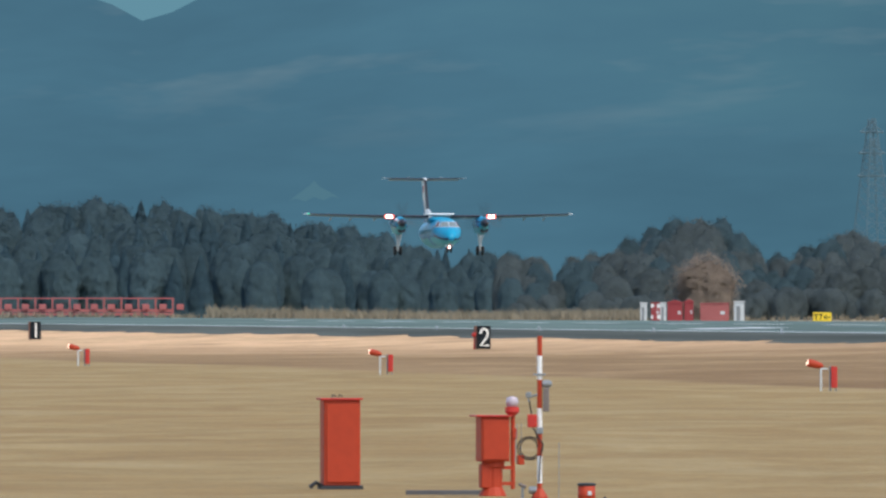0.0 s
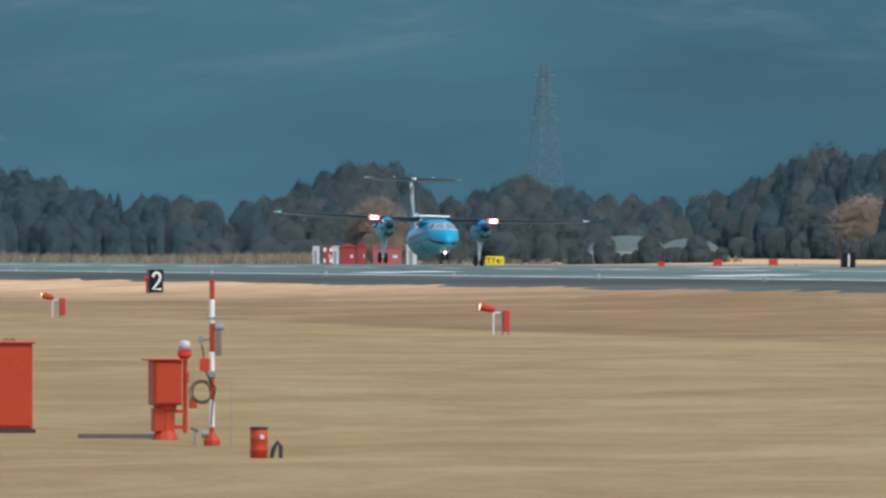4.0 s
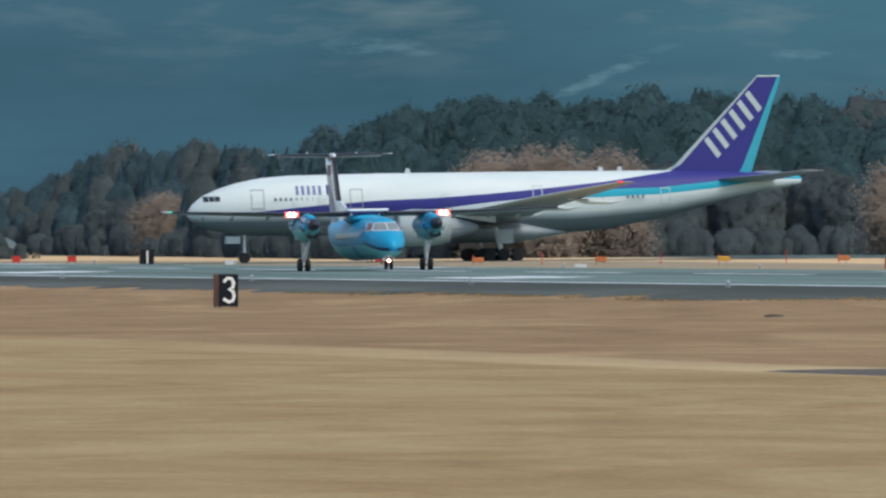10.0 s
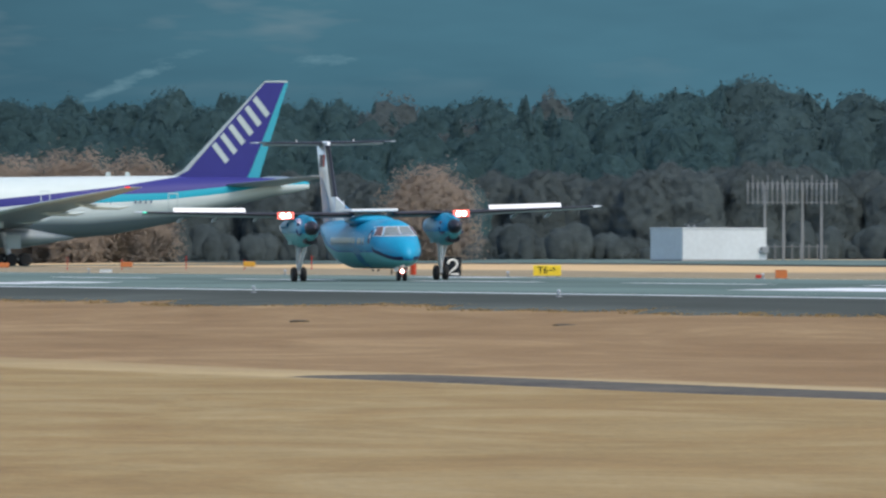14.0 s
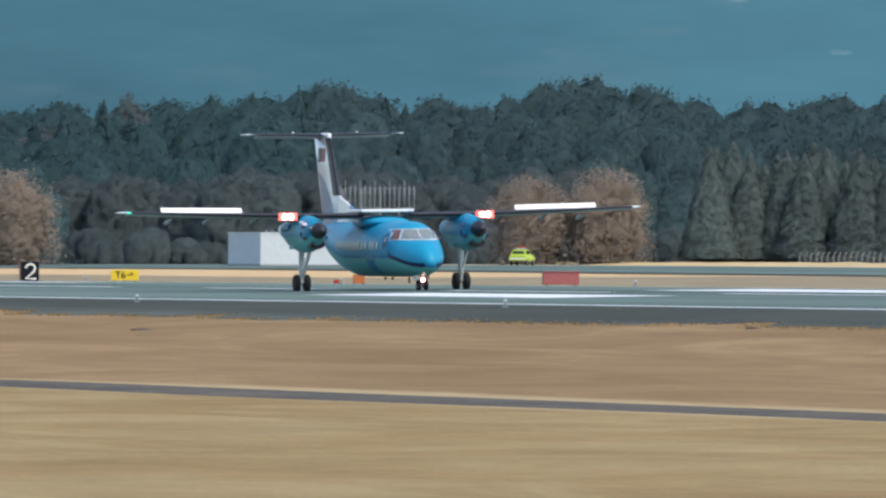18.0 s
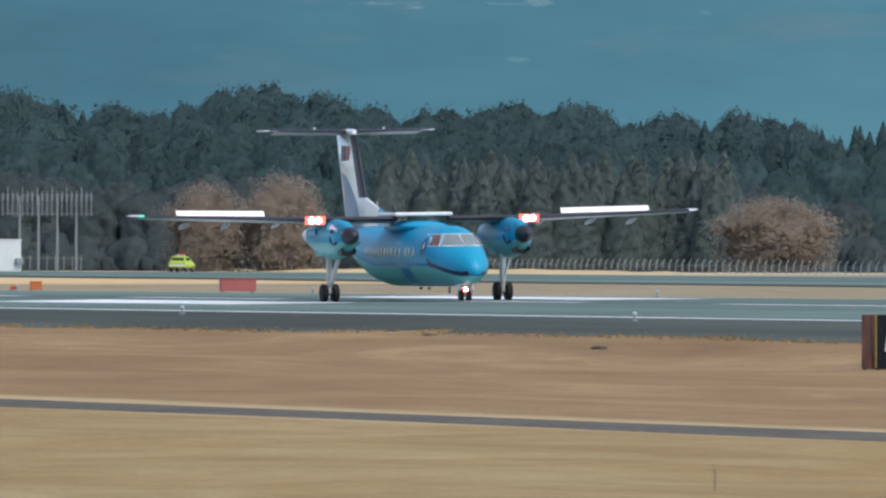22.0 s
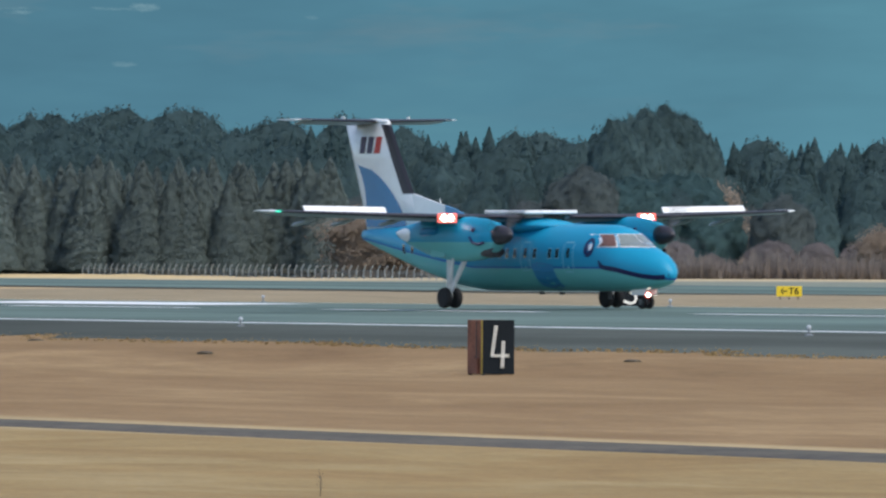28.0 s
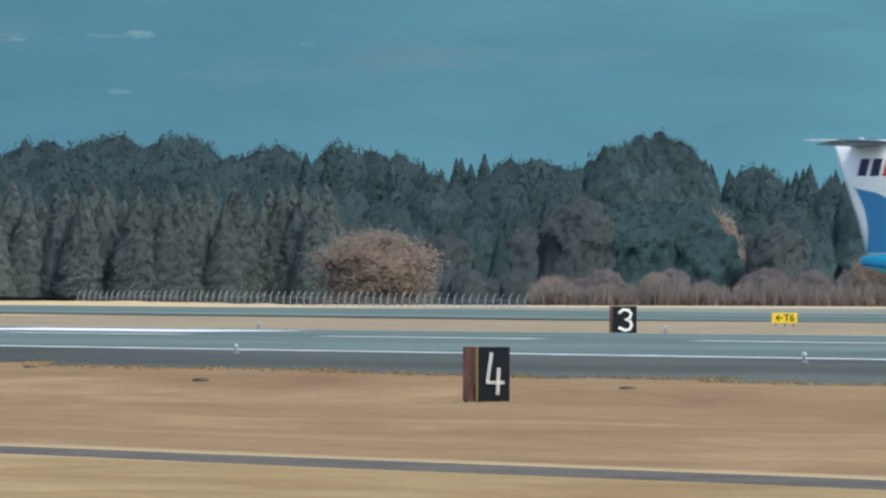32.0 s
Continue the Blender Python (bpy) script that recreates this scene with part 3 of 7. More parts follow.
def leaf_mesh(name, core_v, core_f, core_n, tri, tri_n, material):
    n = len(core_v)
    fs = list(core_f) + [(n + 3 * k, n + 3 * k + 1, n + 3 * k + 2) for k in range(len(tri) // 3)]
    vs, ns = np.concatenate((core_v, tri)), np.concatenate((core_n, tri_n))
    me = bpy.data.meshes.new(name)
    me.from_pydata(vs.tolist(), [], fs)
    me.materials.append(material)
    me.polygons.foreach_set("use_smooth", [True] * len(fs))
    me.normals_split_custom_set_from_vertices(ns.tolist())
    CROWN_NORMALS[me.name] = ns
    return me


def clumps_mesh(name, spots, material, rng, size):
    """Loose leaf sprays at the given spots (place, size)."""
    gen = np.random.default_rng(rng.randrange(10 ** 6))
    c = np.array([q[0] for q in spots])
    face = unit(np.tile((-0.2, -0.7, 0.7), (len(c), 1)))
    tri = sprays(c, face, (np.array([q[1] for q in spots]) * size)[:, None], 1.0, gen)
    return leaf_mesh(name, np.zeros((0, 3)), [], np.zeros((0, 3)), tri, np.repeat(face, 3, axis=0), material)


def crown_mesh(kind, seed, material, leaves, size, long, fineness):
    """A closed lobed canopy of unit height under a coat of leaf sprays."""
    gen = np.random.default_rng(seed)
    o = Vector(gen.uniform(0, 50, 3))
    cone = kind == "cedar"
    wide = gen.uniform(0.17, 0.22) if cone else gen.uniform(0.34, 0.40)
    lobe, fine_lobe, lift = {"cedar": (0.10, 0.16, 0.0), "broad": (0.16, 0.10, 0.0), "great": (0.16, 0.12, 0.0), "bare": (0.17, 0.11, 0.0), "ochre": (0.26, 0.18, 0.0)}[kind]

    def skin(d):
        """Points of the canopy's surface for unit directions."""
        out = np.empty_like(d)
        for k, q in enumerate(d):
            v = Vector(q)
            if cone:
                z = 0.5 + 0.5 * v.z
                r = wide * max(0.0, 1 - z) ** 0.82 * min(1.0, z / 0.06) * (1 + lobe * noise.noise(v * 2.5 + o) + fine_lobe * noise.noise(Vector((v.x * 3, v.y * 3, z * 22)) + o))
                h = math.hypot(v.x, v.y) or 1.0
                out[k] = (v.x / h * r, v.y / h * r, z)
            else:
                q2 = 1 + lobe * noise.noise(v * 2.2 + o) + fine_lobe * noise.noise(v * 5.5 + o) + fine_lobe * noise.noise(v * 10 + o)
                full = math.hypot(v.x, v.y) ** -0.6 if -0.97 < v.z < 0 else 1.0
                out[k] = (v.x * wide * q2 * full, v.y * wide * q2 * full, 0.5 + lift + ((0.46 - lift) * q2 if v.z > 0 else 0.62) * v.z)
        return out
    inner = {"cedar": 0.96, "broad": 0.992, "great": 0.99, "bare": 0.985, "ochre": 0.80}[kind]
    mid = np.array((0, 0, 0.5 + lift))
    ball, ball_faces = BALLS[fineness]
    core = skin(ball)
    core = core * (inner, inner, 1) if cone else mid + (core - mid) * inner
    d = unit(gen.normal(size=(leaves, 3)))
    if cone:
        d[:, 2] = 2 * (1 - np.sqrt(gen.uniform(0.0, 1.0, leaves))) - 1
        ring = np.sqrt(np.maximum(0, 1 - d[:, 2] ** 2)) / np.maximum(np.linalg.norm(d[:, :2], axis=1), 1e-6)
        d[:, 0] *= ring
        d[:, 1] *= ring
    at = skin(d)
    spread = gen.uniform(inner - 0.02, {"cedar": 1.08, "broad": 1.035, "great": 1.02, "bare": 1.04, "ochre": 1.14}[kind], (leaves, 1))
    at = at * np.concatenate((spread, spread, np.ones_like(spread)), 1) if cone else mid + (at - mid) * spread
    face = unit(d * (1, 1, 0.6) + (0, 0, 0.3))
    s = size * gen.uniform(0.5, 1.2, (leaves, 1))
    tri = sprays(at, face, s, long, gen)
    up = np.array((0, 0, 0.75))
    return leaf_mesh("crown", core, ball_faces, unit(0.5 * ball * (1, 1, 0.4) + up + 0.12 * gen.uniform(-1, 1, ball.shape)), tri, np.repeat(unit(0.5 * face + up + 0.16 * gen.uniform(-1, 1, face.shape)), 3, axis=0), material)


CROWN_NORMALS = {}


def tree_meshes(kind, seed, many=1.0, coarse=1.0):
    """Trunk and crown of unit height."""
    rng = random.Random(seed)
    bm = bmesh.new()
    if kind == "cedar":
        add_tube(bm, [(0, 0, -0.03), (0.004, 0, 0.5), (0, 0, 0.96)], 0.016, 6, 0.003)
        for k in range(10):
            z, a = rng.uniform(0.2, 0.8), rng.uniform(0, 6.283)
            q = 0.15 * (1 - z)
            add_tube(bm, [(0, 0, z), (q * math.cos(a), q * math.sin(a), z + 0.02)], 0.005, 4, 0.002)
    else:
        add_tube(bm, [(0, 0, -0.03), (0.01, 0.006, 0.3), (0, 0.01, 0.6)], 0.026, 7, 0.012)
        for k in range(12):
            a, z, r = 2.4 * k, rng.uniform(0.4, 0.85), rng.uniform(0.12, 0.27)
            add_tube(bm, [(0, 0.005, z * 0.5), (r * 0.5 * math.cos(a), r * 0.5 * math.sin(a), z * 0.8), (r * math.cos(a), r * math.sin(a), z)], 0.011, 5, 0.003)
    material, leaves, size, long = {"cedar": (M_CEDAR_HAZE, 9000, 0.0090, 1.0), "broad": (M_BROAD, 10000, 0.0112, 1.0), "great": (M_HILL_HAZE, 22000, 0.0085, 1.0), "bare": (M_BARE, 9000, 0.0085, 1.8), "ochre": (M_OCHRE, 12000, 0.0095, 2.2)}[kind]
    return mesh_of("trunk", bm, M_BARK), crown_mesh(kind, 100 * seed + len(kind), material, int(leaves * many), size * coarse, long, "far" if many < 1 else "near")


TREE_KINDS = {k: [tree_meshes(k, s) for s in range(n)] for k, n in (("cedar", 4), ("broad", 5), ("bare", 3), ("ochre", 3))}
# lighter versions for the closed wood behind, joined into one mass per kind
FAR_KINDS = {k: [tree_meshes(k, 40 + s, 0.32, 1.7)[1] for s in range(n)] for k, n in (("cedar", 4), ("broad", 5), ("bare", 3))}
TREE_KINDS["great"] = [tree_meshes("great", 70 + k) for k in range(2)]
TREE_KINDS["scrub"] = []
for trunk, crown in TREE_KINDS["bare"]:
    crown = crown.copy()
    crown.materials[0] = M_SCRUB
    TREE_KINDS["scrub"].append((trunk, crown))
# the same shapes toned by stretch of wood: bluer or paler haze in the leaves
for kind, like, leaves in (("pine", "cedar", M_PINE_HAZE), ("fir", "cedar", M_FIR_HAZE), ("spruce", "cedar", M_SPRUCE_HAZE), ("holm", "broad", M_HOLM_HAZE), ("hill", "broad", M_HILL_HAZE)):
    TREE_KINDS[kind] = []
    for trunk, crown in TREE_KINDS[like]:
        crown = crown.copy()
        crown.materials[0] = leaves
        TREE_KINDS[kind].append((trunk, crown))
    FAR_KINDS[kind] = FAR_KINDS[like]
far_mass = {k: [[], [], 0, []] for k in FAR_KINDS}
TREE_LABELS = {
    "cedar": "tall conical cedar at the wood's edge, paled by haze in its colour",
    "broad": "dark evergreen broadleaf tree with a rounded crown",
    "bare": "leafless grey-brown winter tree at the wood's edge",
    "ochre": "broad tree with withered orange-brown leaves",
    "great": "great dark evergreen tree with a broad domed crown",
    "pine": "pine in the far wood, haze in its blue-green colour",
    "spruce": "spruce on the wooded rise, haze in its grey-green colour",
    "fir": "dark fir in the closed wood, haze in its green colour",
    "holm": "evergreen oak in the far wood, blue haze in its colour",
    "hill": "broadleaf tree on the wooded rise, haze in its grey-green colour",
    "scrub": "pale leafless scrub bush before the wood",
}
tree_rng = random.Random(5)


def plant(kind, x, y, h, wide=1.0):
    trunk, crown = TREE_KINDS[kind][tree_rng.randrange(len(TREE_KINDS[kind]))]
    m = on_ground(x, y, tree_rng.uniform(0, 360)) @ Matrix.Diagonal((h * wide, h * wide, h, 1))
    ob = thing("tree", TREE_LABELS[kind], "tree", m, "wood behind the airfield")
    for nm, me in (("trunk", trunk), ("crown", crown)):
        c = new(nm, me)
        c.parent = ob
    return ob


def mass_tree(kind, x, y, h, wide=1.0):
    me = FAR_KINDS[kind][tree_rng.randrange(len(FAR_KINDS[kind]))]
    co = np.empty(len(me.vertices) * 3)
    me.vertices.foreach_get("co", co)
    co = co.reshape(-1, 3)
    a = tree_rng.uniform(0, 6.283)
    rot = np.array([[math.cos(a), math.sin(a), 0], [-math.sin(a), math.cos(a), 0], [0, 0, 1]])
    start = far_mass[kind][2]
    far_mass[kind][1].extend([tuple(start + i for i in p.vertices) for p in me.polygons])
    far_mass[kind][2] += len(co)
    far_mass[kind][3].append(CROWN_NORMALS[me.name] @ rot)
    far_mass[kind][0].append((co @ rot) * [h * wide, h * wide, h] + [x, y, ground_z(x, y)])


# height of the wood's skyline: (direction, top), both in 27500ths of a radian
SKYLINE_WEST = [(-300, 170), (0, 175), (170, 195), (370, 187), (465, 170), (650, 140), (780, 110), (970, 92), (1040, 95), (1100, 118), (1200, 160), (1290, 162), (1345, 100), (1400, 102), (1490, 137), (1560, 137), (1620, 105), (1766, 100), (1826, 106), (1926, 140), (1966, 165), (2070, 196), (2110, 165), (2185, 203), (2236, 190), (2315, 180), (2386, 220), (2445, 215), (2516, 248), (2595, 264), (2705, 274), (2835, 272)]
SKYLINE_EAST = [(2935, 282), (3030, 292), (3195, 267), (3265, 282), (3463, 267), (3557, 293), (3687, 278), (3897, 308), (4007, 318), (4087, 303), (4237, 278), (4291, 290), (4371, 318), (4561, 322), (4631, 288), (4711, 273), (4811, 293), (5044, 299), (5104, 284), (5334, 275), (5424, 256), (5554, 270), (5684, 249), (5744, 259), (5764, 284), (5814, 299), (5884, 299), (5914, 269), (5984, 249), (6084, 241), (6134, 258), (6252, 234), (6600, 240)]
SKYLINE = SKYLINE_WEST + SKYLINE_EAST


def skyline(u):
    for (a, ea), (b, eb) in zip(SKYLINE, SKYLINE[1:]):
        if u <= b:
            return ea + (eb - ea) * max(0, u - a) / (b - a)
    return SKYLINE[-1][1]


def wood_distance(u):
    return 2250 if u < 900 else 2050 if u < 1800 else 2250 - (u - 1800) * 0.75 if u < 2450 else 1760


u = -350.0
while u < 6600:
    for row, (dd, share) in enumerate(((98, 1.02), (78, 0.97), (58, 0.89), (38, 0.79), (19, 0.67), (0, 0.53))):
        uu = u + tree_rng.uniform(-22, 22)
        d = wood_distance(uu) + dd + tree_rng.uniform(-10, 10)
        x, y = place(uu, d)
        top = skyline(uu) * share * (tree_rng.uniform(0.96, 1.03) if row == 0 else tree_rng.uniform(0.9, 1.05))
        r = tree_rng.random()
        if uu < 900:
            kind = "pine" if r < 0.40 else "holm"
        elif uu < 1900:
            kind = "bare" if r < 0.55 else "holm"
        elif uu < 2450:
            kind = "pine" if r < 0.40 else "bare" if r < 0.65 else "holm"
        elif uu < 3950:
            kind = "broad" if r < 0.74 else "bare" if r < 0.80 else "fir"
        else:
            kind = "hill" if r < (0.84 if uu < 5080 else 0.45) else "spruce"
        if row == 5 and uu > 900 and r > (0.08 if 2700 < uu < 4500 else 0.75):
            kind = "bare"
        h = EYE + top * (0.96 if kind in ("pine", "fir", "spruce") else 1.0) * d / 27500 - ground_z(x, y)
        if row == 5:
            plant(kind, x, y, h, 1.1 if kind == "bare" else 0.8 if kind not in ("cedar", "pine", "fir", "spruce") else 1.25)
        else:
            mass_tree(kind, x, y, h, tree_rng.uniform(0.5, 0.72) if kind not in ("cedar", "pine", "fir", "spruce") else tree_rng.uniform(0.95, 1.25))
    u += 47
# slim conifer tips that break the skyline
u = -300.0
while u < 6600:
    u += tree_rng.uniform(26, 60) if u > 5080 else tree_rng.uniform(60, 150) if u > 3950 else tree_rng.uniform(30, 75)
    if 620 < u < 1900 or 4690 < u < 5080 or 5740 < u < 5930:
        continue
    d = wood_distance(u) + 70 + tree_rng.uniform(-20, 20)
    x, y = place(u, d)
    top = skyline(u) * tree_rng.uniform(0.91, 0.995)
    mass_tree("spruce" if u > 3950 else "fir" if u > 1900 else "pine", x, y, EYE + top * d / 27500 - ground_z(x, y), tree_rng.uniform(0.8, 1.2))
# low leafless shrubs close the wood's foot
u = 900.0
while u < 6600:
    u += tree_rng.uniform(11, 20)
    d = wood_distance(u) - 26 + tree_rng.uniform(-8, 8)
    x, y = place(u, d)
    mass_tree("bare", x, y, tree_rng.uniform(1.4, 4.6), tree_rng.uniform(0.8, 1.5))
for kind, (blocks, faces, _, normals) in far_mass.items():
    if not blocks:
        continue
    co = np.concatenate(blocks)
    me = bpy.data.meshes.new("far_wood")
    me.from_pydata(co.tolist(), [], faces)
    me.materials.append({"cedar": M_CEDAR_HAZE, "broad": M_BROAD, "bare": M_BARE, "pine": M_PINE_HAZE, "fir": M_FIR_HAZE, "spruce": M_SPRUCE_HAZE, "holm": M_HOLM_HAZE, "hill": M_HILL_HAZE}[kind])
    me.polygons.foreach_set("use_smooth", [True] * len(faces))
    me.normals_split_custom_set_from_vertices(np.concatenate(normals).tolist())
    tagged(new("far_wood", me), {"cedar": "dense far cedar tops of the closed wood", "broad": "dense far evergreen crowns of the closed wood", "bare": "leafless crowns scattered in the far wood", "pine": "far pine tops of the closed wood, blue haze in their colour", "fir": "dark fir tops of the closed wood, haze in their colour", "spruce": "spruce tops on the wooded rise, haze in their grey-green colour", "holm": "far oak crowns of the closed wood, blue haze in their colour", "hill": "crowns on the wooded rise, haze in their grey-green colour"}[kind], "wood", kind="stuff")
# the cedar belt, paled by haze in its colour, and the withered trees before the wood
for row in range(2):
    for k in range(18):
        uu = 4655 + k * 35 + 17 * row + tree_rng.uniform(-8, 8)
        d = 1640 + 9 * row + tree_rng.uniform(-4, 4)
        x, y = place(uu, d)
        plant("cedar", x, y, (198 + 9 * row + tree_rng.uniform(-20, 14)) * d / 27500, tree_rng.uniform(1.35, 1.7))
for uu, d, top, wide in ((5350, 1560, 132, 2.1), (4345, 1640, 156, 1.25), (4480, 1640, 165, 1.25), (3420, 1690, 165, 1.4), (2110, 2010, 112, 1.4), (2790, 1720, 195, 1.2), (2690, 1725, 185, 1.2), (2900, 1725, 190, 1.2), (6240, 1600, 95, 1.6), (1250, 2000, 120, 1.3)):
    x, y = place(uu, d)
    plant("ochre", x, y, top * d / 27500, wide)
for k in range(11):
    uu = 5660 + k * 56 + tree_rng.uniform(-20, 20)
    d = 1622 + tree_rng.uniform(-10, 10)
    x, y = place(uu, d)
    plant("scrub" if k % 3 else "ochre", x, y, tree_rng.uniform(38, 72) * d / 27500, tree_rng.uniform(1.2, 1.8))

for uu, top in ((5775, 282), (5815, 297), (5850, 303), (5888, 292)):
    d = 1770 + tree_rng.uniform(-8, 8)
    x, y = place(uu, d)
    plant("great", x, y, (top + 1) * d / 27500, 0.66)

# lower trees that close the foot of the great one, and two withered neighbours
for kind, uu, top, wide in (("broad", 5755, 150, 1.2), ("broad", 5800, 185, 1.2), ("broad", 5842, 170, 1.2), ("broad", 5885, 190, 1.2), ("broad", 5925, 150, 1.2), ("bare", 5712, 200, 1.1), ("ochre", 5948, 165, 0.8), ("bare", 6060, 150, 1.1)):
    d = 1722 + tree_rng.uniform(-8, 8)
    x, y = place(uu, d)
    plant(kind, x, y, top * d / 27500, wide)

# faint snow-covered peak beyond the flank, its pale haze put into its glow
M_PEAK_GLOW = far_glow("hazed_peak_glow", (0.063, 0.147, 0.195))
bm = bmesh.new()
ring = [(512, 189), (530, 203), (548, 216), (556, 225), (566, 214), (580, 207), (602, 193), (588, 197), (572, 190), (556, 196), (540, 188), (524, 193)]
verts = []
for uu, e in ring:
    x, y = place(uu, 4300)
    verts.append(bm.verts.new((x, y, EYE + e * 4300 / 27500)))
bm.faces.new(verts)
part("clearing", bm, M_PEAK_GLOW, mountain, "faint pale far peak")

# low bank of bleached grass below the wood
bm = bmesh.new()
rows = []
for k in range(61):
    uu = 4350 + 880 * k / 60
    d = 1680 - 150 * k / 60
    swell = 0.32 * min(1, (60 - k) / 22) ** 0.8 + 0.12 * noise.noise((k * 0.3, 0, 0))
    row = []
    for dd, q in ((-30, 0), (-20, 0.55), (-8, 0.95), (4, 1.0), (14, 0.5), (24, 0)):
        x, y = place(uu, d + dd)
        row.append(bm.verts.new((x, y, ground_z(x, y) - 0.03 + q * swell)))
    rows.append(row)
for ra, rb in zip(rows, rows[1:]):
    for j in range(5):
        bm.faces.new((ra[j], rb[j], rb[j + 1], ra[j + 1]))
tagged(part("grass_bank", bm, mat("bleached_grass", (0.55, 0.42, 0.22), 0.95, var=0.2, size=6, spec=0.05), smooth=True), "low bank of bleached pale grass", "bank", kind="structure")

# undergrowth, reeds and turf tufts
rng = random.Random(11)
spots = []
for k in range(16000):
    uu = rng.uniform(-400, 6700)
    d = wood_distance(uu) - 25 + rng.uniform(-12, 30)
    x, y = place(uu, d)
    spots.append(((x, y, ground_z(x, y) + rng.uniform(0, 1) ** 1.5 * 0.8), rng.uniform(0.6, 1.3)))
me = clumps_mesh("undergrowth", spots, M_UNDER, rng, 0.15)
tagged(new("undergrowth", me), "tangled dark brown undergrowth along the wood", "undergrowth", kind="stuff")


def blades_mesh(name, spots, material, rng, lean=0.5):
    """Upright tufts: three leaning blades each."""
    vs, fs = [], []
    for (x, y, z), h, w in spots:
        for k in range(3):
            a = rng.uniform(0, 6.283)
            dx, dy = w * math.cos(a), w * math.sin(a)
            lx, ly = rng.uniform(-lean, lean) * h, rng.uniform(-lean, lean) * h
            n = len(vs)
            vs += [(x - dx, y - dy, z), (x + dx, y + dy, z), (x + lx, y + ly, z + h * rng.uniform(0.7, 1.1))]
            fs.append((n, n + 1, n + 2))
    me = bpy.data.meshes.new(name)
    me.from_pydata(vs, [], fs)
    me.materials.append(material)
    return me


spots = []
for k in range(5200):
    uu = 1130 - 760 * rng.random() ** 1.5 if k < 4200 else rng.uniform(-100, 1900)
    d = 1960 + rng.uniform(-30, 30)
    x, y = place(uu, d)
    spots.append(((x, y, ground_z(x, y)), rng.uniform(0.9, 2.1) * (1 if k < 4200 else 0.5), 0.12))
tagged(new("reeds", blades_mesh("reeds", spots, M_REED, rng)), "pale dry reeds along the runway end", "reeds", kind="stuff")


# thicket of dry twigs before the wood
spots = []
for k in range(7000):
    uu = rng.uniform(5625, 6300)
    d = 1600 + rng.uniform(-12, 14)
    x, y = place(uu, d)
    tall = 2.3 + 2.2 * noise.noise((uu * 0.03, 0, 4)) + 1.4 * noise.noise((uu * 0.11, 3, 4))
    spots.append(((x, y, ground_z(x, y)), tall * rng.uniform(0.5, 1.1), 0.10))
tagged(new("twig_thicket", blades_mesh("twig_thicket", spots, leaf_material("dry_thicket_twigs", (0.300, 0.255, 0.220), 0.14), rng, 0.25)), "thicket of dry pinkish-brown twigs before the wood", "thicket", kind="stuff")

# dry grass creeping over the shoulder's edge
M_FRINGE = mat("dry_fringe_grass", (0.30, 0.215, 0.105), 0.95, var=0.4, size=1.5, isle=0.8, spec=0.05)
spots = []
for k in range(9000):
    y = 120 + 700 * rng.random() ** 1.3
    x = 148.2 + 2.6 * noise.noise((y * 0.03, 0, 1)) + 2.0 * noise.noise((y * 0.13, 5, 1)) + 1.2 * noise.noise((y * 0.45, 9, 1)) + rng.uniform(-0.5, 1.3)
    spots.append(((x, y, ground_z(x, y)), rng.uniform(0.03, 0.09), 0.07))
tagged(new("grass_fringe", blades_mesh("grass_fringe", spots, M_FRINGE, rng)), "dry grass tufts creeping over the pavement edge", "grass", kind="stuff")


# ---------------------------------------------------------------- distance boards
STROKES = {
    "1": [[(0, 0.5), (0, -0.5)]],
    "2": [[(-0.42, 0.25), (-0.3, 0.42), (0, 0.5), (0.3, 0.42), (0.42, 0.22), (0.3, 0.0), (-0.42, -0.48), (0.45, -0.48)]],
    "3": [[(-0.4, 0.36), (-0.15, 0.5), (0.2, 0.48), (0.38, 0.3), (0.3, 0.1), (0.0, 0.03), (0.32, -0.05), (0.42, -0.25), (0.3, -0.44), (0, -0.5), (-0.4, -0.38)]],
    "4": [[(-0.20, 0.5), (-0.40, -0.22), (0.42, -0.22)], [(0.17, 0.12), (0.12, -0.5)]],
}


def digit_bm(digit, w, h):
    """A numeral of flat strokes in the x-z plane."""
    bm = bmesh.new()
    r = (0.047 if digit == "4" else 0.066) * h
    for k, line in enumerate(STROKES[digit]):
        pts = [Vector((x * w, -0.006 * k, z * h)) for x, z in line]
        rings = []
        for i, p in enumerate(pts):
            d = (pts[min(i + 1, len(pts) - 1)] - pts[max(i - 1, 0)]).normalized()
            s = Vector((-d.z, 0, d.x)) * r
            e = d * r * (0.6 if i == len(pts) - 1 else -0.6 if i == 0 else 0)
            rings.append([p + s + e + Vector((0, 0.012, 0)), p + s + e - Vector((0, 0.012, 0)), p - s + e - Vector((0, 0.012, 0)), p - s + e + Vector((0, 0.012, 0))])
        add_rings(bm, rings)
    return bm


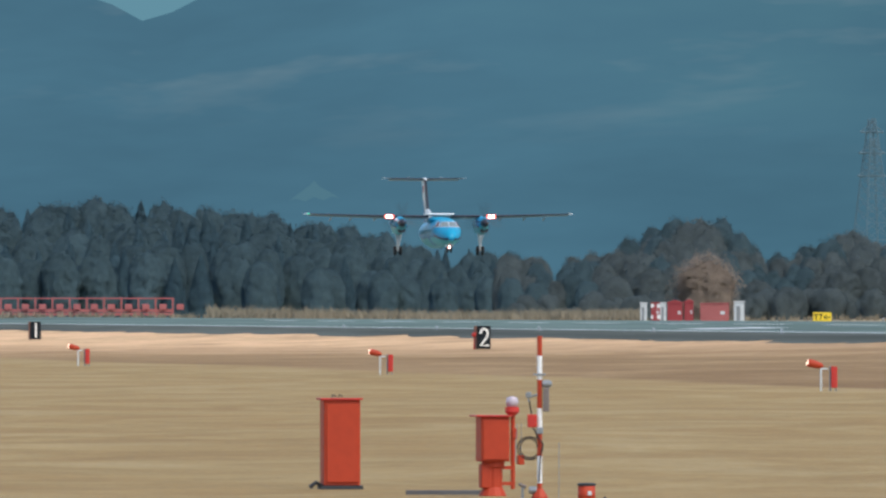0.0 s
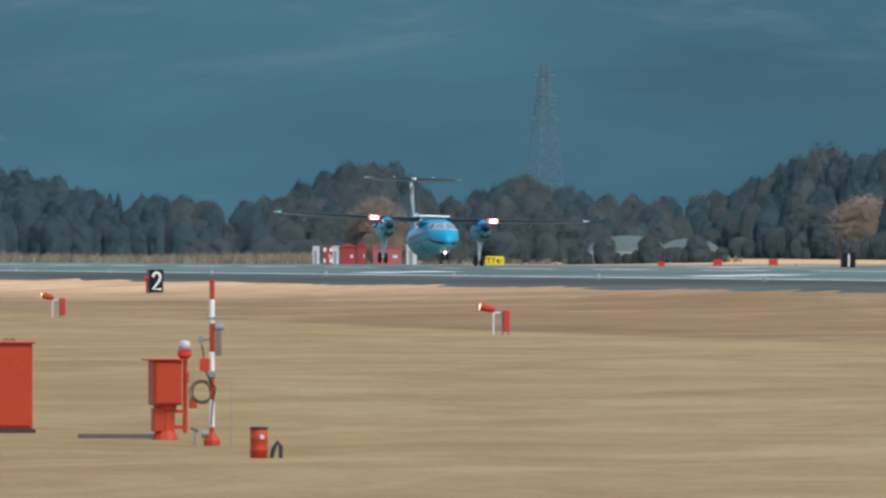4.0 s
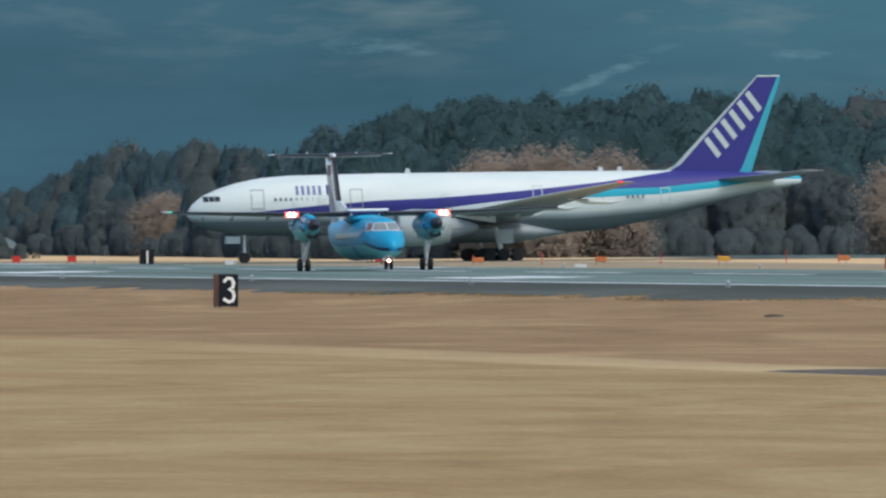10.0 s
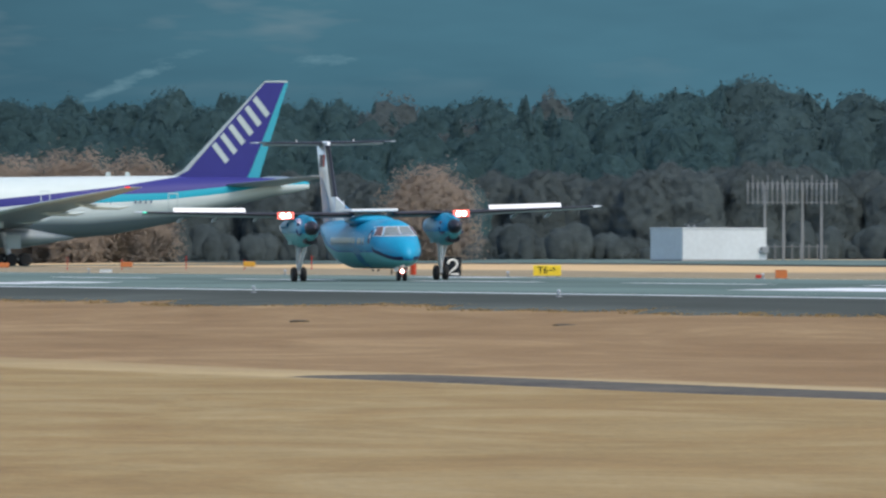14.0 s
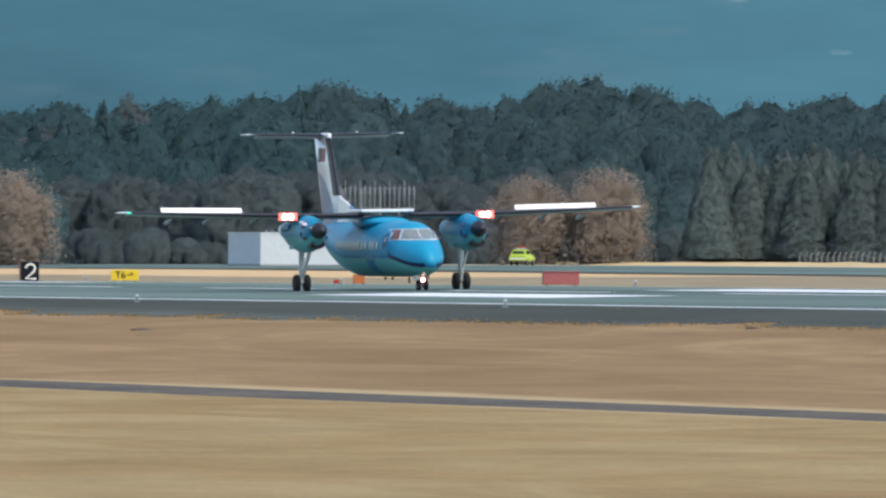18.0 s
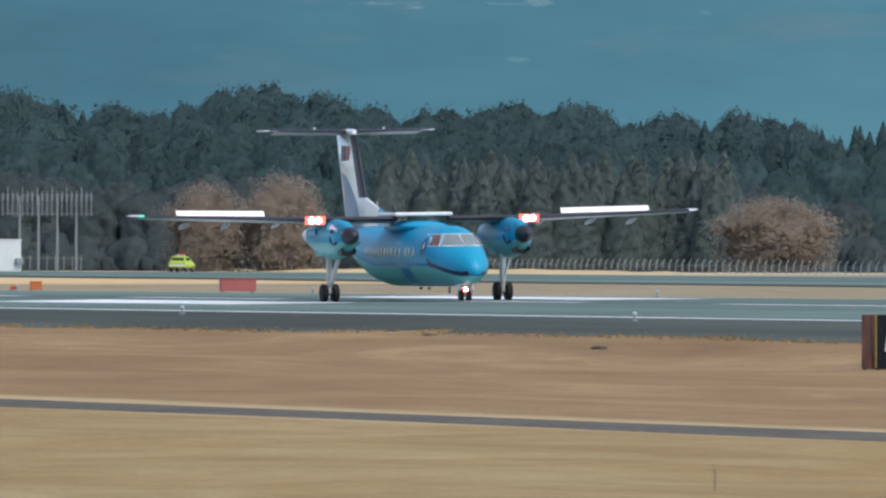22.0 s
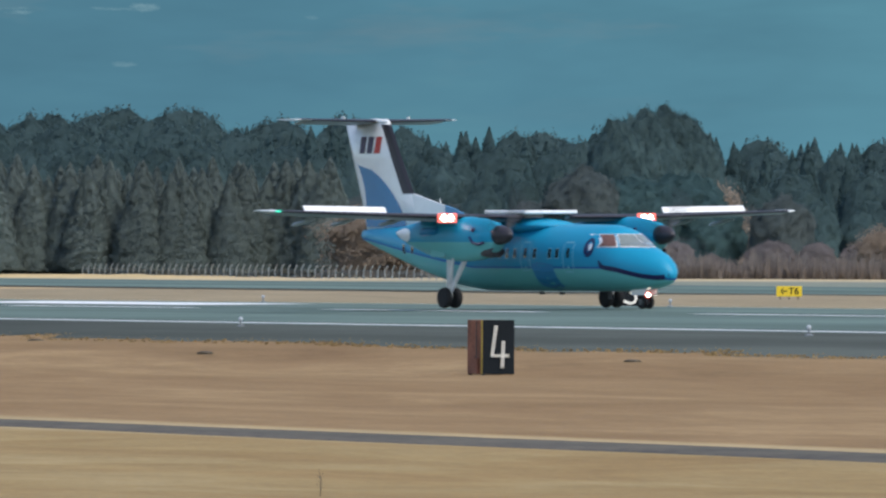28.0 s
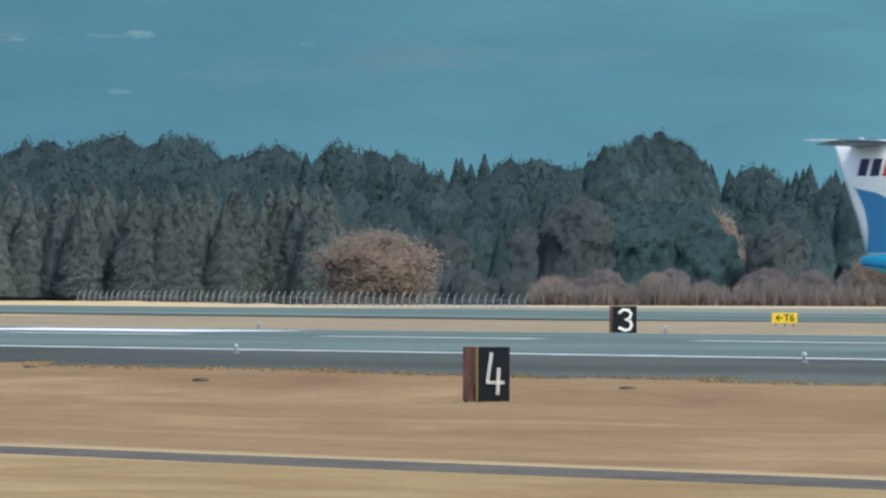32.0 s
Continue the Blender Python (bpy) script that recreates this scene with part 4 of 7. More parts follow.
def reflector_dots(digit, w, h, gap):
    """Rows of small round reflectors set along a numeral's strokes."""
    bm = bmesh.new()
    r = gap * 0.40
    for k, line in enumerate(STROKES[digit]):
        pts = [Vector((x * w, 0, z * h)) for x, z in line]
        for a, b in zip(pts, pts[1:]):
            n = max(1, int((b - a).length / gap))
            d = (b - a).normalized()
            side = Vector((-d.z, 0, d.x)) * gap * 0.5
            for i in range(n):
                for q in (-1, 1):
                    c = a + (b - a) * (i / n) + side * q + Vector((0, -0.022 - 0.006 * k, 0))
                    ring = [bm.verts.new(c + Vector((r * math.cos(t), 0, r * math.sin(t)))) for t in (m * 1.0472 for m in range(6))]
                    tip = bm.verts.new(c + Vector((0, -0.012, 0)))
                    for m in range(6):
                        bm.faces.new((ring[m], ring[(m + 1) % 6], tip))
    return bm


def distance_board(digit, x, y, w, dep, h, label, group):
    ob = thing("distance_board", label, "sign", on_ground(x, y), group)
    part("body", box(-w / 2, w / 2, 0.03, dep, 0.05, h, 0.012), M_RUST, ob, "rust-brown sheet steel box")
    part("face", box(-w / 2, w / 2, -0.02, 0.03, 0.05, h, 0.008), M_BLACK, ob, "black enamelled face")
    part("edge_strip", box(-w / 2 - 0.012, -w / 2 - 0.002, -0.01, 0.12, 0.06, h - 0.01), M_DULLYELLOW if digit == "4" else M_RUST, ob)
    for k, (fx, fy) in enumerate(((-w / 2 + 0.06, 0.1), (w / 2 - 0.06, 0.1), (-w / 2 + 0.06, dep - 0.1), (w / 2 - 0.06, dep - 0.1))):
        part("leg", box(fx - 0.04, fx + 0.04, fy - 0.04, fy + 0.04, -0.15, 0.05), M_DARK, ob)
    part("digit", digit_bm(digit, w * 0.62, h * 0.72), M_DIGITBASE if digit == "4" else M_DIGIT, ob, "white numeral made of small reflectors", at=pose(0.03, -0.045, h * 0.52))
    if digit == "4":
        part("reflectors", reflector_dots(digit, w * 0.62, h * 0.72, 0.052), M_DIGIT, ob, "small white reflector beads", at=pose(0.03, -0.045, h * 0.52))
        part("junction_case", box(-w / 2 - 0.07, -w / 2 - 0.013, 0.3, 0.85, 0.06, 0.5, 0.01), M_RUST, ob, "rusty case low on the side")
        part("seam", box(-w / 2 - 0.014, -w / 2 - 0.002, 0.55, 0.6, 0.5, h - 0.03), M_DARK, ob)
    if digit == "2" and dep > 1:
        part("side_lamp", add_rings(bmesh.new(), spin_x([(-0.30, 0.05), (-0.22, 0.15), (-0.05, 0.17), (0.0, 0.10)], 10)), M_REDPAINT, ob, "red side lamp", at=pose(-w / 2 - 0.01, 0.2, 1.0))
        part("lamp_post", tube([(-w / 2 - 0.15, 0.2, -0.1), (-w / 2 - 0.15, 0.2, 0.9)], 0.04, 6), M_REDPAINT, ob)
    return ob


BOARD_U = {"1": 63, "2": 856, "3": 2225, "4": 5559}
FAR_U = {"1": 2081, "2": 3461, "3": 5790}
for digit, y, lab in (("1", 1367.6, "far black distance board with white 1"), ("2", 1050, "black distance board with white 2 and red side lamp"), ("3", 732.5, "black distance board with white 3 and rusty side"), ("4", 426, "black distance board with white dotted 4, rusty side")):
    distance_board(digit, 129.6, 129.6 / math.tan((BOARD_U[digit] + 2560.65) / 27500), 0.95, 1.5, 1.6, lab, "distance boards")
for digit, y in (("1", 1363), ("2", 1047), ("3", 740)):
    distance_board(digit, 229.5, 229.5 / math.tan((FAR_U[digit] + 2560.65) / 27500), 1.25, 0.5, 1.42, "black distance board with white " + digit + " beyond the runway", "distance boards")


# ---------------------------------------------------------------- runway lights
def edge_light(x, y):
    ob = thing("runway_light", "small white elevated runway edge light", "light", on_ground(x, y, 0, 0.05), "runway edge lights")
    part("base", add_rings(bmesh.new(), [[(r * math.cos(k * 0.785), r * math.sin(k * 0.785), z) for k in range(8)] for z, r in ((0, 0.14), (0.05, 0.14), (0.07, 0.05))]), M_GREY, ob)
    part("stem", tube([(0, 0, 0.06), (0, 0, 0.22)], 0.035, 8), M_GREY, ob)
    part("lens", add_rings(bmesh.new(), [[(r * math.cos(k * 0.785), r * math.sin(k * 0.785), z) for k in range(8)] for z, r in ((0.21, 0.07), (0.27, 0.09), (0.33, 0.07), (0.36, 0.02))]), M_LENSW, ob)
    return ob


light = edge_light(154.9, 475)
for k in range(1, 14):
    copy_thing(light, on_ground(154.9, 475 + 66.4 * k, 0, 0.05))
for k in range(13):
    copy_thing(light, on_ground(210, 598 + 66 * k, 0, 0.05))


# ---------------------------------------------------------------- taxi guidance boards
def guide_board(text, u, d, w, h, label):
    x, y = place(u, d)
    b = math.degrees(math.atan2(x, y))
    ob = thing("taxiway_sign", label, "sign", on_ground(x, y, -b), "taxiway signs")
    part("panel", box(-w / 2, w / 2, -0.06, 0.06, 0.18, h, 0.015), M_YELLOW, ob, "yellow sign panel")
    for sx in (-w * 0.35, 0, w * 0.35):
        part("leg", box(sx - 0.03, sx + 0.03, -0.03, 0.03, -0.1, 0.18), M_DARK, ob)
    part("lettering", text_bm(text, h * 0.72), M_BLACK, ob, "black lettering", at=pose(0, -0.064, 0.18 + (h - 0.18) * 0.5, 90, 0, 0))
    return ob


guide_board("T6\u2192", 3629, 1000, 1.8, 0.85, "yellow taxiway sign with black T6 and arrow")
guide_board("\u2190T6", 6073, 1000, 1.65, 0.85, "yellow taxiway sign with arrow and black T6")
guide_board("T7\u2190", 1455, 1600, 1.9, 1.2, "yellow taxiway sign with black letters and arrow")


# ---------------------------------------------------------------- instruments in the near grass
def tall_cabinet():
    x, y = place(602, 245.3)
    ob = thing("equipment_cabinet", "tall orange sheet steel cabinet standing in the grass", "cabinet", on_ground(x, y, 0.5))
    part("body", box(-0.29, 0.29, -0.25, 0.25, 0.05, 1.40, 0.012), M_ORANGE, ob)
    part("door", box(-0.25, 0.25, -0.275, -0.252, 0.10, 1.34, 0.008), M_ORANGE, ob)
    part("roof", box(-0.345, 0.325, -0.30, 0.30, 1.40, 1.43, 0.006), M_REDPAINT, ob, "thin overhanging dark red roof sheet")
    part("plinth", box(-0.33, 0.33, -0.3, 0.3, -0.1, 0.05), M_DARK, ob)
    for sx in (-0.1, 0.0):
        part("lifting_eye", tube([(sx - 0.03, 0, 1.43), (sx - 0.02, 0, 1.48), (sx + 0.02, 0, 1.48), (sx + 0.03, 0, 1.43)], 0.008, 6), M_DARK, ob)
    part("cable_stub", tube([(-0.30, -0.1, 0.03), (-0.40, -0.12, 0.10), (-0.50, -0.12, 0.02)], 0.035, 8), M_DARK, ob)
    return ob


def lamp_cabinet():
    x, y = place(872, 236)
    ob = thing("instrument_box", "orange instrument box on a pedestal with a warning lamp", "instrument", on_ground(x, y, 3))
    part("pedestal", add_rings(bmesh.new(), [[(r * math.cos(k * 0.524), r * math.sin(k * 0.524), z) for k in range(12)] for z, r in ((-0.1, 0.21), (0.01, 0.21), (0.13, 0.15), (0.42, 0.15), (0.44, 0.18), (0.52, 0.18))]), M_ORANGE, ob)
    part("side_case", box(-0.2, -0.05, -0.15, 0.1, 0.12, 0.48, 0.01), M_ORANGE, ob)
    part("box_body", box(-0.22, 0.22, -0.24, 0.24, 0.52, 1.20, 0.015), M_ORANGE, ob)
    part("box_door", box(-0.19, 0.20, -0.262, -0.242, 0.55, 1.17, 0.008), M_ORANGE, ob)
    part("roof", box(-0.31, 0.25, -0.3, 0.3, 1.20, 1.225, 0.005), M_REDPAINT, ob, "overhanging dark red roof sheet")
    part("lamp_post", tube([(0.31, 0, 0.1), (0.31, 0, 1.24)], 0.035, 8), M_ORANGE, ob)
    for z in (0.16, 0.40):
        part("bracket", box(0.1, 0.34, -0.03, 0.03, z, z + 0.05), M_ORANGE, ob)
    part("switch_case", box(0.29, 0.37, -0.06, 0.06, 0.86, 1.02, 0.01), M_ORANGE, ob)
    part("junction_case", box(0.38, 0.48, -0.06, 0.06, 0.47, 0.62, 0.01), M_ORANGE, ob)
    part("aerial", tube([(0.43, 0, 0.62), (0.44, 0, 1.1)], 0.006, 5), M_GREY, ob)
    part("lamp_base", add_rings(bmesh.new(), [[(0.3 + r * math.cos(k * 0.524), r * math.sin(k * 0.524), z) for k in range(12)] for z, r in ((1.22, 0.06), (1.27, 0.11), (1.34, 0.11), (1.35, 0.08))]), M_REDPAINT, ob, "red lamp base")
    part("lamp_globe", add_rings(bmesh.new(), [[(0.3 + r * math.cos(k * 0.524), r * math.sin(k * 0.524), z) for k in range(12)] for z, r in ((1.35, 0.085), (1.42, 0.10), (1.48, 0.085), (1.51, 0.03))]), M_GLOBE, ob, "clear glass lamp globe", smooth=True)
    part("lamp_core", tube([(0.3, 0, 1.34), (0.3, 0, 1.42)], 0.05, 8), M_REDPAINT, ob, "red lamp core inside the globe")
    return ob


def banded_mast():
    x, y = place(955, 228)
    ob = thing("instrument_mast", "red and white banded mast with sensors and looped cable", "mast", on_ground(x, y, -7.3))
    zs = [0.0, 0.28, 0.68, 1.02, 1.38, 1.80, 2.15, 2.44]
    for k, (a, b) in enumerate(zip(zs, zs[1:])):
        part("mast_band", tube([(0, 0, a - (0.1 if k == 0 else 0)), (0, 0, b)], 0.037, 10), M_ORANGE if k % 2 == 0 else M_WHITE, ob, "orange-red band" if k % 2 == 0 else "white band")
    part("foot", add_rings(bmesh.new(), [[(r * math.cos(k * 0.785), r * math.sin(k * 0.785), z) for k in range(8)] for z, r in ((-0.05, 0.12), (0.08, 0.12), (0.2, 0.05))]), M_ORANGE, ob)
    part("collar", box(-0.09, 0.09, -0.05, 0.05, 1.86, 1.89), M_GREY, ob)
    part("sensor_box", box(0.05, 0.14, -0.06, 0.08, 1.33, 1.68, 0.01), M_WEATHERED, ob, "weathered grey sensor box")
    part("sensor_head", add_rings(bmesh.new(), spin_x([(0.03, 0.03), (0.05, 0.06), (0.14, 0.06), (0.18, 0.03)], 10)), M_GREY, ob, at=pose(0, 0, 1.74))
    part("arm", tube([(0, 0, 1.58), (-0.16, 0, 1.55), (-0.16, 0, 1.48)], 0.018, 6), M_GREY, ob)
    part("arm_sensor", box(-0.2, -0.12, -0.04, 0.04, 1.53, 1.62, 0.01), M_GREY, ob)
    part("junction_box", box(-0.18, -0.04, -0.07, 0.07, 1.10, 1.29, 0.012), M_REDPAINT, ob, "dark red junction box")
    pts = [(-0.15 + (0.12 + 0.006 * a) * math.cos(a), -0.03 + 0.006 * a, 0.80 + (0.13 + 0.004 * a) * math.sin(a)) for a in (k * 0.35 for k in range(40))]
    part("cable_loop", tube(pts, 0.011, 6), M_CABLE, ob)
    part("cable", tube([(-0.15, -0.02, 1.48), (-0.12, -0.04, 1.30), (-0.1, -0.04, 1.1), (-0.02, -0.05, 0.95), (0.05, -0.04, 0.85), (0.02, -0.05, 0.72), (-0.01, -0.04, 0.3)], 0.011, 6), M_CABLE, ob)
    part("clamp", box(-0.05, 0.05, -0.05, 0.05, 1.0, 1.1, 0.01), M_GREY, ob)
    part("tap", tube([(-0.25, 0, -0.05), (-0.25, 0, 0.22)], 0.02, 8), M_GREY, ob)
    part("tap_handle", tube([(-0.31, 0, 0.27), (-0.20, 0, 0.22)], 0.025, 8), M_WEATHERED, ob)
    part("whip_mount", tube([(-0.36, 0.02, 0.6), (-0.33, 0.02, 1.15)], 0.006, 5), M_GREY, ob)
    part("side_head", add_rings(bmesh.new(), spin_x([(-0.16, 0.02), (-0.15, 0.06), (-0.05, 0.06), (-0.03, 0.02)], 10)), M_GREY, ob, at=pose(0, 0, 0.18))
    part("whip", tube([(0.28, 0, -0.05), (0.285, 0, 0.5), (0.28, 0, 0.88)], 0.006, 5), M_GREY, ob)
    return ob


def drum():
    x, y = place(1038, 213.3)
    ob = thing("marker_drum", "orange steel drum with a dark lid in the grass", "drum", on_ground(x, y, -7.5))
    n = 20
    part("body", add_rings(bmesh.new(), [[(r * math.cos(2 * math.pi * k / n), r * math.sin(2 * math.pi * k / n), z) for k in range(n)] for z, r in ((-0.05, 0.115), (0.12, 0.12), (0.13, 0.125), (0.14, 0.12), (0.27, 0.12), (0.28, 0.125), (0.29, 0.12), (0.41, 0.12))]), M_ORANGE, ob, smooth=True)
    part("lid", add_rings(bmesh.new(), [[(r * math.cos(2 * math.pi * k / n), r * math.sin(2 * math.pi * k / n), z) for k in range(n)] for z, r in ((0.41, 0.125), (0.44, 0.125), (0.45, 0.10))]), M_DARK, ob, "dark steel lid")
    part("label_plate", box(0.02, 0.07, -0.128, -0.118, 0.28, 0.34), M_OFFWHITE, ob)
    part("valve", tube([(0.16, 0, -0.05), (0.20, -0.02, 0.15), (0.26, 0, 0.24), (0.30, 0, 0.18), (0.30, 0, -0.05)], 0.03, 8), M_DARK, ob, "dark hose coupling")
    return ob


tall_cabinet()
lamp_cabinet()
banded_mast()
drum()
x, y = place(785, 238)
tagged(part("rail_bar", box(-0.58, 0.60, -0.05, 0.05, -0.02, 0.06, 0.01), M_BAR, at=on_ground(x, y, -7)), "dark steel bar lying in the grass", "bar")


def approach_light(u, d):
    x, y = place(u, d)
    ob = thing("strobe_light", "tilted orange strobe lamp on a post beside a red case", "light", on_ground(x, y, -8), "strobe lights in the grass")
    part("post", tube([(-0.18, 0, -0.1), (-0.18, 0, 0.78)], 0.035, 8), M_OFFWHITE, ob, "grey-white post")
    part("lamp_head", add_rings(bmesh.new(), spin_x([(-0.34, 0.10), (-0.28, 0.14), (-0.05, 0.13), (0.12, 0.10), (0.2, 0.05)], 12)), M_ORANGE, ob, at=pose(-0.30, 0, 0.90, 0, 14, 0))
    part("lens", add_rings(bmesh.new(), spin_x([(-0.36, 0.04), (-0.345, 0.115), (-0.335, 0.115)], 12)), M_STROBE, ob, "lit lamp lens", at=pose(-0.30, 0, 0.90, 0, 14, 0))
    part("bracket", box(-0.2, 0.05, -0.03, 0.03, 0.74, 0.80), M_OFFWHITE, ob)
    part("case", box(0.17, 0.38, -0.15, 0.15, 0.12, 0.85, 0.012), M_REDPAINT, ob, "red power case")
    part("case_post", tube([(0.14, 0, -0.1), (0.14, 0, 0.86)], 0.035, 8), M_GREY, ob)
    part("case_leg", tube([(0.33, 0, -0.1), (0.33, 0, 0.14)], 0.03, 8), M_GREY, ob)
    return ob


for uu, d in ((145, 758), (680, 665), (1462, 531)):
    approach_light(uu, d)


# ---------------------------------------------------------------- far side fittings
def far_post(u, d, kind):
    x, y = place(u, d)
    ob = thing("taxiway_marker", "small orange marker lamp on a thin post" if kind else "orange-red light drum on a stub", "marker", on_ground(x, y, -11), "orange markers by the taxiway")
    if kind:
        part("post", tube([(-0.35, 0, -0.1), (-0.35, 0, 0.95)], 0.035, 6), M_REDPAINT, ob)
        part("hood", box(-0.45, 0.62, -0.2, 0.2, 0.30, 0.74, 0.05), M_FADED if kind == 1 else M_AMBER, ob, "orange hood" if kind == 1 else "yellow-orange hood")
        part("leg", tube([(0.3, 0, -0.1), (0.3, 0, 0.26)], 0.03, 6), M_GREY, ob)
    else:
        part("drum", tube([(0, 0, 0.18), (0, 0, 0.9)], 0.22, 10), M_ORANGE, ob)
        part("stub", tube([(0, 0, -0.1), (0, 0, 0.2)], 0.08, 8), M_GREY, ob)
    return ob


for uu, d, k in ((2665, 1400, 1), (2883, 1400, 1), (3100, 1390, 2), (3312, 1390, 1), (3392, 1080, 0)):
    far_post(uu, d, k)
for uu in (2780, 2990, 3212):
    x, y = place(uu, 1400)
    tagged(part("marker_post", tube([(0, 0, -0.1), (0, 0, 1.25)], 0.04, 6), M_REDPAINT, at=on_ground(x, y)), "thin red post by the taxiway", "post", "orange markers by the taxiway")
for uu, d, w, h, m, lab in ((4400, 1000, 2.3, 0.93, M_PINK, "faded pinkish-red equipment box in the grass"), (4043, 1000, 0.75, 0.62, M_FADED, "small orange equipment box"), (4003, 1000, 0.35, 0.3, M_REDPAINT, "small low red light box"), (2228, 1300, 0.9, 0.45, M_OFFWHITE, "low white light unit with red base"), (1850, 1700, 0.9, 0.8, M_REDPAINT, "red equipment box beyond the runway"), (1948, 1700, 1.0, 0.7, M_REDPAINT, "red equipment box beyond the runway"), (1750, 1700, 0.8, 0.6, M_REDPAINT, "red equipment box beyond the runway"), (2493, 1540, 0.9, 1.2, M_REDPAINT, "red equipment box by the taxiway"), (2848, 1150, 0.9, 0.35, M_OFFWHITE, "low white light unit with red base")):
    x, y = place(uu, d)
    ob = thing("equipment_box", lab, "box", on_ground(x, y, -10), "equipment boxes")
    part("body", box(-w / 2, w / 2, -w * 0.25, w * 0.25, 0.12, h, 0.02), m, ob)
    part("lid", box(-w * 0.52, w * 0.52, -w * 0.27, w * 0.27, h, h + 0.04), m, ob)
    for sx in (-w * 0.4, w * 0.4):
        part("foot", box(sx - 0.05, sx + 0.05, -0.08, 0.08, -0.1, 0.12), M_REDPAINT if m is M_OFFWHITE else M_DARK, ob)


# ---------------------------------------------------------------- buildings and structures beyond the runway
def white_hut():
    x, y = place(3914, 1600)
    ob = thing("equipment_hut", "plain off-white flat-roofed equipment hut", "building", on_ground(x, y, 17))
    part("shell", box(-5.0, 5.0, -3.3, 3.3, -0.2, 3.30, 0.03), M_OFFWHITE, ob)
    part("roof", box(-5.06, 5.06, -3.36, 3.36, 3.30, 3.45, 0.03), M_OFFWHITE, ob, "flat concrete roof slab")
    part("plinth", box(-5.04, 5.04, -3.34, 3.34, -0.25, 0.18, 0.02), M_CONCRETE, ob, "grey concrete plinth")
    for sx in (-2.4, -1.7):
        part("roof_vent", tube([(sx, 0, 3.4), (sx, 0, 3.75)], 0.10, 8), M_GREY, ob)
    part("service_cabinet", box(4.2, 5.0, -3.75, -3.38, 0.9, 1.5, 0.02), M_GREY, ob, "small grey wall cabinet")
    return ob


def antenna_array():
    x, y = place(4062, 1650)
    ob = thing("antenna_array", "pale steel antenna frame with rows of upright rods", "antenna", on_ground(x, y, -13))
    for k in range(4):
        sx = -2.9 + k * 2.0
        part("mast", tube([(sx, 0, -0.2), (sx, 0, 8.0)], 0.16, 8, 0.10), M_GREY, ob)
    for z in (6.1, 8.1):
        part("cross_beam", box(-4.8, 4.8, -0.06, 0.06, z, z + 0.06), M_GREY, ob)
    for k in range(19):
        sx = -4.7 + k * 0.522
        part("rod", tube([(sx, -0.1, 5.9), (sx, -0.1, 8.5 + 0.5 * (k % 3 == 1))], 0.055, 6), M_GREY, ob)
        part("rod_head", tube([(sx, -0.1, 7.5), (sx, -0.1, 8.2)], 0.11, 6), M_GREY, ob)
        part("rod_arm", box(sx - 0.04, sx + 0.04, -0.9, 0.7, 6.9, 6.98), M_GREY, ob)
    for k in range(9):
        part("fence_rail", tube([(-3.6 + k * 0.9, -0.6, 0), (-3.6 + k * 0.9, -0.6, 1.7)], 0.05, 5), M_GREY, ob)
    part("top_rail", box(-3.8, 3.8, -0.63, -0.57, 1.4, 1.46), M_GREY, ob)
    return ob


M_SHEDROOF = mat("pale_shed_sheet", (0.125, 0.185, 0.20), 0.7, var=0.35, size=2)
M_FENCE = mat("galvanised_wire", (0.36, 0.39, 0.39), 0.6, 0.2, var=0.15)


def perimeter_fence():
    ob = thing("perimeter_fence", "grey mesh perimeter fence with barbed outriggers", "fence", pose(0, 0, 0))
    a, b = place(4700, 1690), place(5614, 1350)
    n = 80
    post = mesh_of("post", add_tube(add_tube(bmesh.new(), [(0, 0, -0.2), (0, 0, 1.9)], 0.04, 5), [(0, 0, 1.88), (0.26, 0.0, 2.3)], 0.035, 5), M_FENCE)
    for k in range(n + 1):
        s = k / n
        x, y = a[0] + (b[0] - a[0]) * s, a[1] + (b[1] - a[1]) * s
        p = new("post", post)
        p.parent = ob
        p.matrix_basis = on_ground(x, y, 10, -0.95)
    bm = bmesh.new()
    for j in range(17):
        z = -0.9 + j * 0.11
        for k in range(24):
            s, s2 = k / 24, (k + 1) / 24
            x, y = a[0] + (b[0] - a[0]) * s, a[1] + (b[1] - a[1]) * s
            x2, y2 = a[0] + (b[0] - a[0]) * s2, a[1] + (b[1] - a[1]) * s2
            g, g2 = ground_z(x, y), ground_z(x2, y2)
            bm.faces.new([bm.verts.new(v) for v in ((x, y, g + z), (x2, y2, g2 + z), (x2, y2, g2 + z + 0.022), (x, y, g + z + 0.022))])
    part("wire_mesh", bm, M_FENCE, ob, "grey wire mesh")
    return ob


